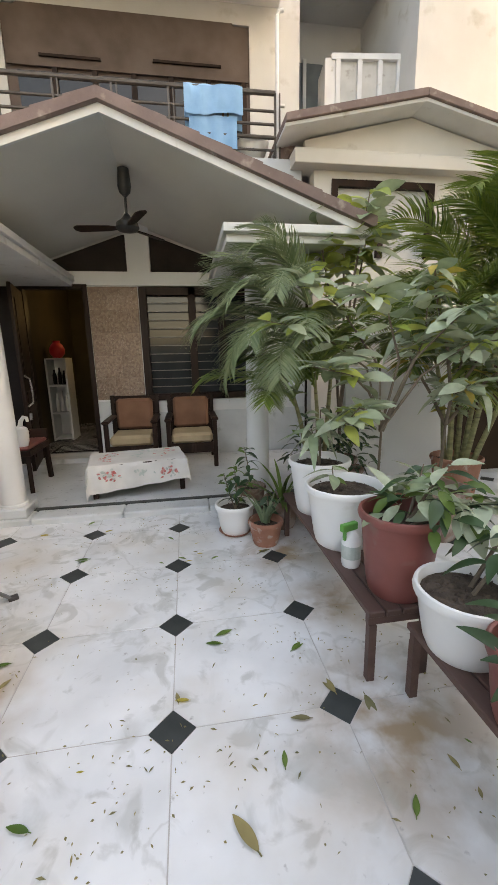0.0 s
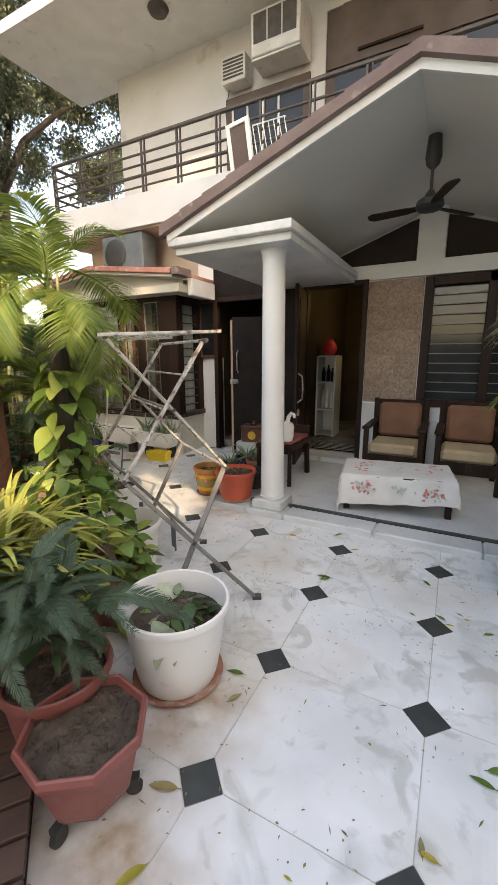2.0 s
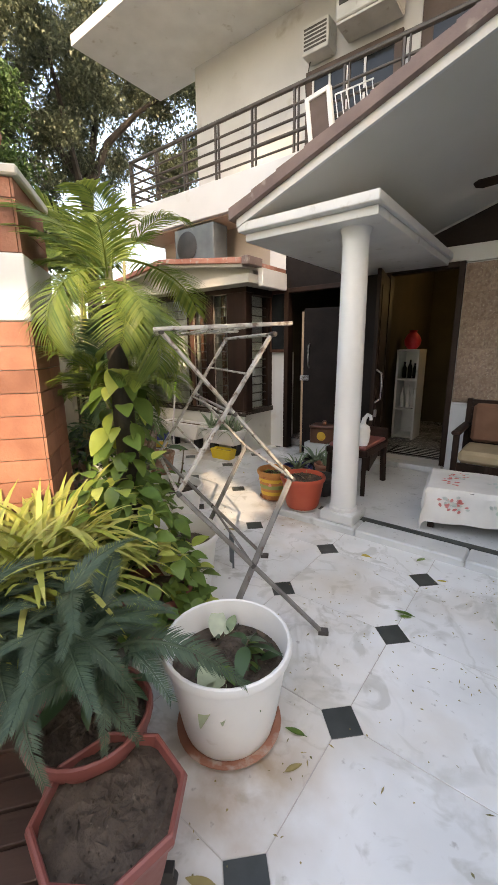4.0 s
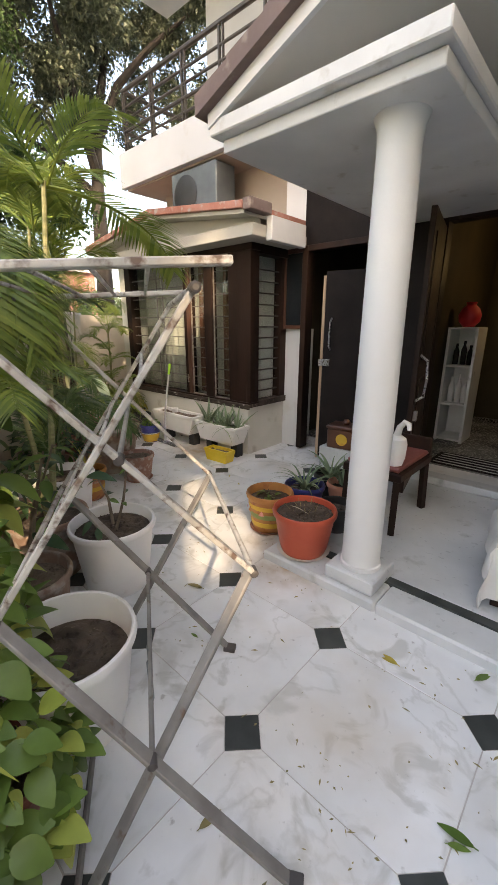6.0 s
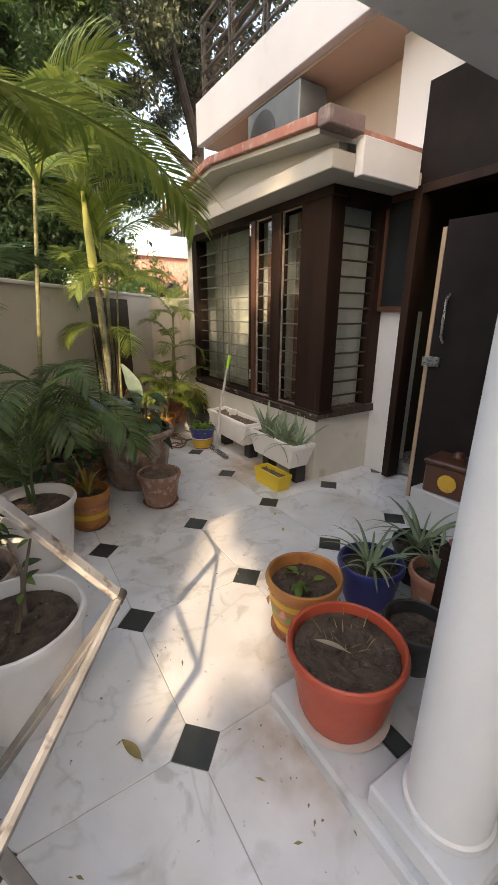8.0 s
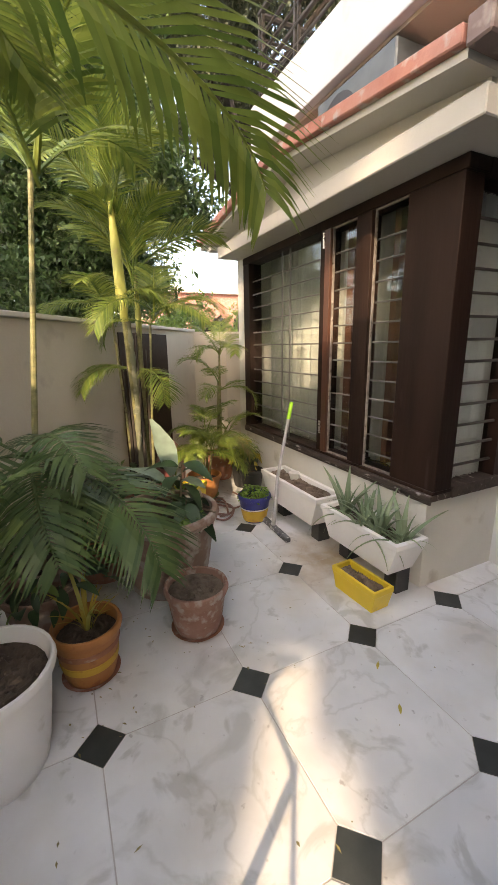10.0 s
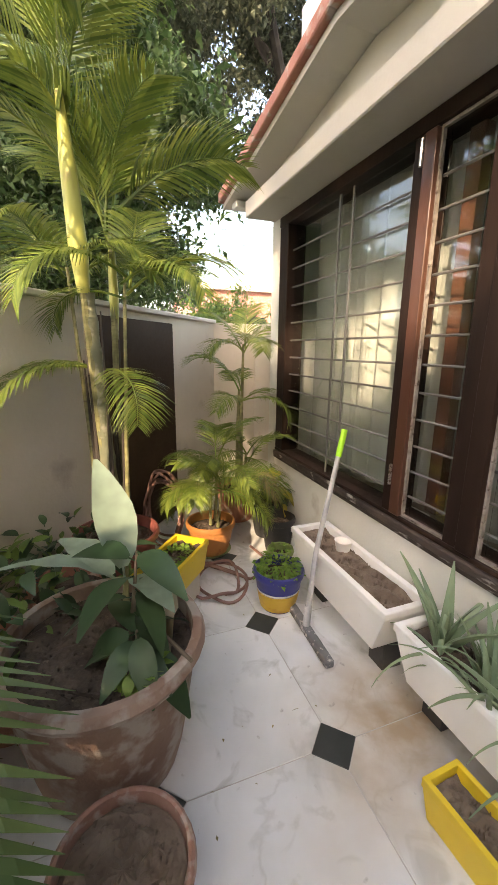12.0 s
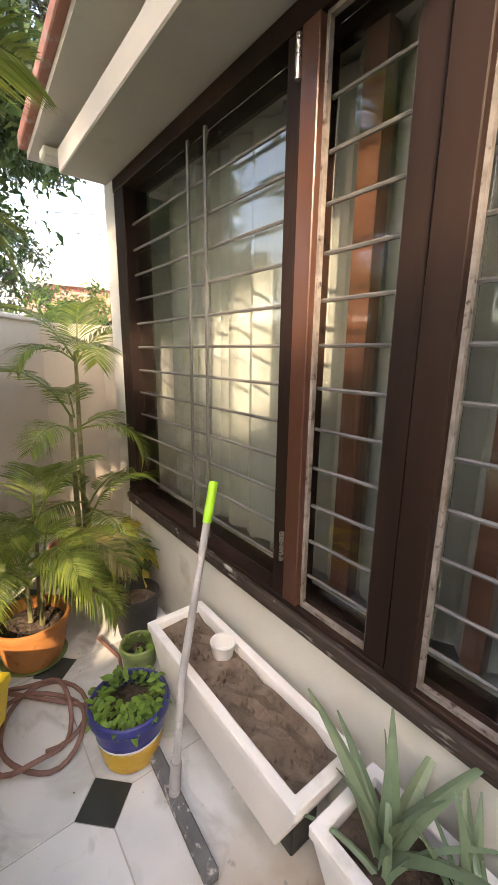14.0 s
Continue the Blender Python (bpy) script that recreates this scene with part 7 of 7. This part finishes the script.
shrub(p, [[(0, 0, 0.35), (0.02, 0.02, 0.9), (-0.12, 0.0, 1.35), (-0.5, -0.05, 1.6), (-0.85, -0.1, 1.66)], [(0, 0, 0.9), (0.0, 0.05, 1.35), (-0.3, 0.05, 1.75), (-0.6, 0.0, 1.95)], [(0, 0, 0.9), (0.06, -0.1, 1.4), (-0.1, -0.2, 1.72), (-0.35, -0.3, 1.84)], [(0.02, 0.0, 0.9), (0.14, -0.05, 1.25), (0.24, -0.1, 1.55), (0.2, -0.15, 1.85)],
          [(0, 0, 1.0), (-0.15, -0.1, 1.2), (-0.32, -0.2, 1.32), (-0.6, -0.25, 1.38)], [(0, 0, 0.9), (0.2, -0.15, 1.3), (0.42, -0.3, 1.5), (0.66, -0.35, 1.52)], [(0, 0, 0.95), (-0.1, -0.15, 1.05), (-0.3, -0.3, 1.12), (-0.42, -0.35, 1.02)], [(0, 0, 0.9), (0.1, -0.2, 1.4), (0.3, -0.4, 1.7), (0.45, -0.45, 1.72)]], 30, ("broad", "broad", "broad", "broad", "light"), 111, 0.009, 1.1, 0.5, 0.6)
p = pot("potted_tree", (1.95, 2.65, 0), 0.42, 0.22, OLD_POT, "clay tub with a slim tree of broad leaves", "clay pots")
shrub(p, [[(0, 0, 0.35), (0.03, 0.02, 0.9), (0.1, 0.0, 1.35), (0.15, -0.05, 1.8)], [(0.03, 0.02, 0.9), (-0.1, 0.05, 1.15), (-0.25, 0.1, 1.4), (-0.3, 0.1, 1.6)], [(0.03, 0.02, 0.9), (0.2, -0.1, 1.2), (0.35, -0.3, 1.45)], [(0.05, 0.0, 1.1), (-0.1, -0.1, 1.5), (-0.25, -0.15, 1.85), (-0.3, -0.2, 2.0)], [(0.05, 0.0, 1.1), (0.15, -0.2, 1.5), (0.1, -0.4, 1.75)], [(0.03, 0.02, 0.9), (-0.1, -0.2, 1.15), (-0.2, -0.5, 1.25)]], 34, ("broad", "broad", "broad", "yellow", "long"), 112, 0.012, 1.0, 0.4)
p = pot("potted_palm", (2.62, 3.35, 0), 0.45, 0.24, TERRACOTTA, "clay tub with a tall dense areca palm", "clay pots")
palm(p, [[(0, 0, 0.4), (0.0, 0.0, 1.0), (-0.05, 0.0, 1.7)], [(0.1, 0.05, 0.4), (0.2, 0.06, 1.2), (0.25, 0.06, 2.1)], [(-0.1, 0.05, 0.4), (-0.2, 0.0, 1.0), (-0.35, -0.02, 1.5)], [(0.1, -0.1, 0.4), (0.25, -0.2, 1.0), (0.4, -0.3, 1.6)], [(-0.15, -0.1, 0.4), (-0.25, -0.2, 1.2), (-0.32, -0.3, 1.95)], [(0.0, -0.12, 0.4), (0.02, -0.3, 1.3), (0.05, -0.45, 2.15)]], 10, 1.15, 113, FRONDS_FINE, 0.024, (0, 75))
p = pot("potted_tree", (1.55, 3.75, 0), 0.40, 0.2, OLD_POT, "clay tub with pale yellow-green leaves at the top", "clay pots")
shrub(p, [[(0, 0, 0.35), (0.03, 0.0, 1.4), (0.0, 0.0, 2.3), (-0.1, 0, 2.75)], [(0, 0, 0.8), (0.12, 0.0, 1.9), (0.25, 0.0, 2.7)], [(0, 0, 0.8), (-0.12, -0.1, 1.8), (-0.30, -0.1, 2.6)], [(0, 0, 0.8), (0.0, -0.2, 2.0), (0.1, -0.3, 2.8)]], 30, ("light", "light", "broad"), 114, 0.014, 1.75, 0.66)
for k, (x, y) in enumerate(((1.30, 3.62), (1.62, 3.70))):
    q = pot("potted_shrub", (x, y, 0), 0.30, 0.18, OLD_POT, "clay pot with a dark leafy shrub", "side shrubs")
    mound(q, (0, 0, 0.25), 0.3, 0.3, 0.75 if k < 3 else 0.45, 100, ("dark", "dark", "mid"), 120 + k, 1.0)

# ---- trees and buildings beyond the wall ----
def tree(at, trunk, limbs, crown, count, size, seed, label, material=HAZED_TREE_LEAF, hang=False):
    t = thing("tree", at, 0, label, "tree")
    n = len(trunk)
    part("trunk", M().tube(trunk, [0.26 - 0.14 * i / (n - 1) for i in range(n)], 12), BARK, t, smooth=True)
    for pts in limbs:
        n = len(pts)
        part("limb", M().tube(pts, [0.13 - 0.10 * i / (n - 1) for i in range(n)], 8), BARK, t, smooth=True)
    rn = random.Random(seed)
    vs, fs = [], []
    for cx_, cy_, cz_, cr in crown:
        clumps = [Vector((rn.gauss(0, 0.5), rn.gauss(0, 0.5), rn.gauss(0, 0.36))) * cr for _ in range(max(4, int(10 * cr)))]
        for _ in range(int(count * cr)):
            c = rn.choice(clumps) + Vector((rn.gauss(0, 1), rn.gauss(0, 1), rn.gauss(0, 0.8))) * 0.20
            p_ = Vector((cx_, cy_, cz_)) + c
            q = Euler((rn.uniform(-1.2, 1.2), rn.uniform(-1.2, 1.2), rn.uniform(0, 6.3))).to_matrix()
            if hang:
                q = Euler((rn.uniform(-0.8, 0.8), rn.uniform(0.5, 1.4), rn.uniform(0, 6.3))).to_matrix()
            ln = size * rn.uniform(0.6, 1.3)
            k = len(vs)
            for v_ in ((0, 0, 0), (ln * 0.5, ln * 0.20, 0.02), (ln, 0, -0.03), (ln * 0.5, -ln * 0.20, 0.02)):
                vs.append(tuple(p_ + q @ Vector(v_)))
            fs.append((k, k + 1, k + 2, k + 3))
    part("crown", M().add(vs, fs), material, t, "loose crown of small leaves")


tree((-11.3, 7.5, 0), [(0, 0, 0), (0.1, 0, 2.5), (0, 0.1, 4.6), (0.2, 0.1, 6.0)],
     [[(0.2, 0.1, 5.8), (0.5, 0.6, 7.0), (1.3, 1.0, 7.6), (2.4, 1.4, 8.0)], [(0.2, 0.1, 5.8), (-0.5, -0.6, 7.2), (-1.2, -1.4, 8.6)], [(0, 0.1, 4.6), (-0.8, -0.6, 5.6), (-2.2, -1.6, 6.6)],
      [(0.2, 0.1, 6.0), (0.2, 0.5, 7.6), (0.0, 0.9, 9.4)], [(0.1, 0.1, 5.0), (1.0, -0.8, 6.2), (1.8, -1.6, 7.6)]],
     [(2.2, 1.2, 8.0, 1.5), (-1.2, -1.4, 8.6, 1.9), (-2.2, -1.6, 6.6, 1.7), (0, 0.9, 9.4, 2.0), (1.8, -1.6, 7.8, 1.7), (0.2, -0.3, 8.2, 1.6), (-1.0, 0.5, 7.2, 1.4), (1.0, 0.6, 10.6, 1.8), (-3.0, -3.0, 8.0, 1.9), (-1.5, -3.4, 6.0, 1.7), (2.0, 3.0, 9.0, 1.7), (-0.5, -1.5, 10.4, 1.9), (2.5, -3.0, 9.6, 1.8), (-2.5, -4.5, 7.5, 2.0), (-4.0, -2.0, 5.6, 1.9), (0.6, -2.2, 6.2, 1.4), (0.8, 2.2, 6.6, 1.2)], 5200, 0.13, 200, "large street tree with dark limbs and loose grey-green crown")
tree((-9.3, 3.75, 0), [(0, 0, 0), (0.1, 0, 1.4), (0, 0.1, 2.6)], [[(0, 0, 2.2), (0.5, 0.3, 3.0), (0.9, 0.6, 3.6)], [(0, 0, 2.2), (-0.4, -0.5, 3.2), (-0.8, -0.8, 4.0)]],
     [(0.2, 0.1, 3.2, 1.1), (0.9, 0.6, 3.3, 0.9), (-0.7, -0.8, 3.9, 1.1), (0.0, -0.5, 2.4, 1.0), (0.4, 0.2, 4.4, 1.0), (0.9, 0.3, 2.4, 0.7), (0.3, -0.3, 5.4, 1.1), (-0.2, 0.2, 6.3, 1.0), (0.7, -0.8, 4.6, 0.9)], 6500, 0.12, 201, "dense dark green garden tree beyond the wall", HANG_LEAF)
tree((-6.7, 1.0, 0), [(0, 0, 0), (0.1, 0, 1.6), (0, 0.1, 2.8)], [[(0, 0, 2.2), (0.5, 0.3, 3.2), (0.9, 0.6, 4.0)], [(0, 0, 2.2), (-0.4, -0.5, 3.4), (-0.8, -0.8, 4.4)]],
     [(0.2, 0.1, 3.4, 1.1), (0.9, 0.6, 3.6, 0.9), (-0.7, -0.8, 4.2, 1.1), (0.0, -0.5, 2.6, 1.0), (0.3, 0.6, 4.9, 1.0), (-0.4, 0.5, 2.6, 0.9)], 2000, 0.12, 202, "leafy garden tree close behind the wall", MID_LEAF)
tree((-14.5, 7.2, 0), [(0, 0, 0), (0, 0, 1.2), (0, 0, 1.8)], [[(0, 0, 1.4), (0.4, 0.4, 2.0), (0.7, 0.7, 2.4)]], [(0, 0, 2.0, 1.2), (0.8, 1.6, 1.9, 1.1), (-0.9, 0.2, 2.2, 1.2), (1.0, -1.4, 1.8, 1.1), (1.5, 3.0, 2.2, 1.3)], 1300, 0.14, 203, "low bushy trees along the street", MID_LEAF)
tree((-19.0, 3.0, 0), [(0, 0, 0), (0, 0, 2.0), (0, 0, 3.4)], [[(0, 0, 2.4), (0.8, 0.8, 4.0), (1.4, 1.2, 5.0)]], [(0, 0, 4.0, 2.0), (1.2, 1.6, 4.4, 1.9), (-1.4, -1.0, 5.0, 2.0), (0.4, -2.6, 4.2, 2.0), (0.6, 3.6, 3.2, 1.6), (0, -5, 4.5, 2.0)], 1000, 0.2, 204, "distant street trees with pale green crowns", HAZED_TREE_LEAF)
far_house = thing("apartment_building", (-30, 12.0, 0), 0, "distant pinkish building behind the trees", "building")
part("wall", M().box(-4, -3, 0, 4, 3, 4.6), ROOF_RED, far_house)
part("roof", M().box(-4.3, -3.3, 4.6, 4.3, 3.3, 4.9), CREAM, far_house)
for k in range(4):
    part("window", M().box(4.001, -2.5 + k * 1.4, 2.0, 4.03, -1.7 + k * 1.4, 3.2), DARK_GLASS, far_house)
wires = thing("overhead_cable", (0, 0, 0), 0, "black overhead cables beyond the garden", "cable")
for k, (za, zb) in enumerate(((3.6, 3.9), (3.9, 4.3))):
    part("cable", M().tube([(-9, 12.0, za), (-11.5, 6.0, za - 0.25), (-13, -4.0, zb)], 0.006, 6), BLACK_PLASTIC, wires)

# ---- fallen leaves on the floor ----
rn0 = random.Random(77)
FALLEN = [leaf_mesh("leaf", m_, 0.13, 0.045, 0.05, 0.2) for m_ in (DRY_LEAF, YELLOW_LEAF, MID_LEAF)]
for k in range(40):
    x, y = rn0.uniform(-1.0, 1.0), rn0.uniform(0.3, 3.4)
    if k > 34:
        x, y = rn0.uniform(-5.0, -1.0), rn0.uniform(2.7, 4.6)
    fl = new("fallen_leaf", rn0.choice(FALLEN))
    fl.matrix_basis = pose(x, y, 0.006, rn0.uniform(-6, 6), rn0.uniform(-4, 4), rn0.uniform(0, 360)) @ Matrix.Scale(rn0.uniform(0.22, 0.62) if k % 5 else rn0.uniform(0.7, 1.0), 4)
    tagged(fl, "small dry fallen leaf on the marble floor", "leaf", "fallen leaves")

for x, y, rz_, sc, kind_ in ((0.17, 0.81, 120, 1.1, 0), (0.30, 1.04, 80, 0.55, 2), (0.10, 1.77, 20, 0.8, 2), (0.14, 1.71, 170, 0.7, 2), (-0.53, 0.99, 160, 0.7, 2), (-0.08, 1.38, 100, 0.5, 0), (0.67, 0.82, 60, 0.6, 2), (0.46, 1.22, 170, 0.7, 0), (0.91, 0.93, 100, 0.5, 0), (-0.85, 1.21, 200, 0.9, 0), (-0.81, 1.0, 240, 0.8, 1), (-0.89, 1.59, 60, 0.6, 0), (-1.40, 2.23, 80, 0.7, 0), (-2.26, 3.02, 200, 0.9, 0)):
    fl = new("fallen_leaf", FALLEN[kind_])
    fl.matrix_basis = pose(x, y, 0.006, 3, -3, rz_) @ Matrix.Scale(sc, 4)
    tagged(fl, "curled fallen leaf on the marble floor", "leaf", "fallen leaves")

lv, lf = [], []
for k in range(1000):
    x, y = rn0.uniform(-1.2, 1.1), rn0.uniform(0.3, 3.45)
    if k > 740:
        x, y = rn0.uniform(-5.2, -1.2), rn0.uniform(2.6, 4.7)
    if k % 3:
        if k % 12 == 1:
            cl = (x, y)
        if k > 12:
            x, y = cl[0] + rn0.gauss(0, 0.10), cl[1] + rn0.gauss(0, 0.06)
    ln, wd, a = rn0.uniform(0.004, 0.02) * rn0.choice((1, 1, 1, 2)), rn0.uniform(0.0015, 0.005), rn0.uniform(0, 6.3)
    c_, s_ = math.cos(a), math.sin(a)
    n0 = len(lv)
    for px_, py_, pz_ in ((-ln / 2, 0, 0.0015), (0, -wd, 0.003), (ln / 2, 0, 0.0015), (0, wd, 0.004)):
        lv.append((x + px_ * c_ - py_ * s_, y + px_ * s_ + py_ * c_, pz_))
    lf.append((n0, n0 + 1, n0 + 2, n0 + 3))
tagged(part("leaf_litter", M().add(lv, lf), DRY_LEAF), "scattered dry leaf crumbs on the marble floor", "litter", kind="stuff")

# ---- floor pieces ----
hx, hy, g2, d_ = SX / 2, SY / 2, 0.0022, DI + 0.002
oct_ = [(-hx + d_, -hy + g2), (hx - d_, -hy + g2), (hx - g2, -hy + d_), (hx - g2, hy - d_), (hx - d_, hy - g2), (-hx + d_, hy - g2), (-hx + g2, hy - d_), (-hx + g2, -hy + d_)]
tile_me = M().prism(oct_, -0.02, 0.0).mesh("tile", MARBLE, bevel=0.0015)
dia_me = M().prism([(-DI, 0), (0, -DI), (DI, 0), (0, DI)], -0.02, 0.0003).mesh("diamond", BLACK_STONE, bevel=0.0015)
for i in range(-5, 11):
    for j in range(-5, 8):
        x, y = GX - SX * i, GY + SY * j
        if (Vector((x, y, 0)) - W0).dot(wnor) > 0.7:
            continue
        put("diamond", dia_me, floor, Matrix.Translation((x, y, 0)))
        put("tile", tile_me, floor, Matrix.Translation((x + hx, y + hy, rn0.uniform(-0.0008, 0.0004))))
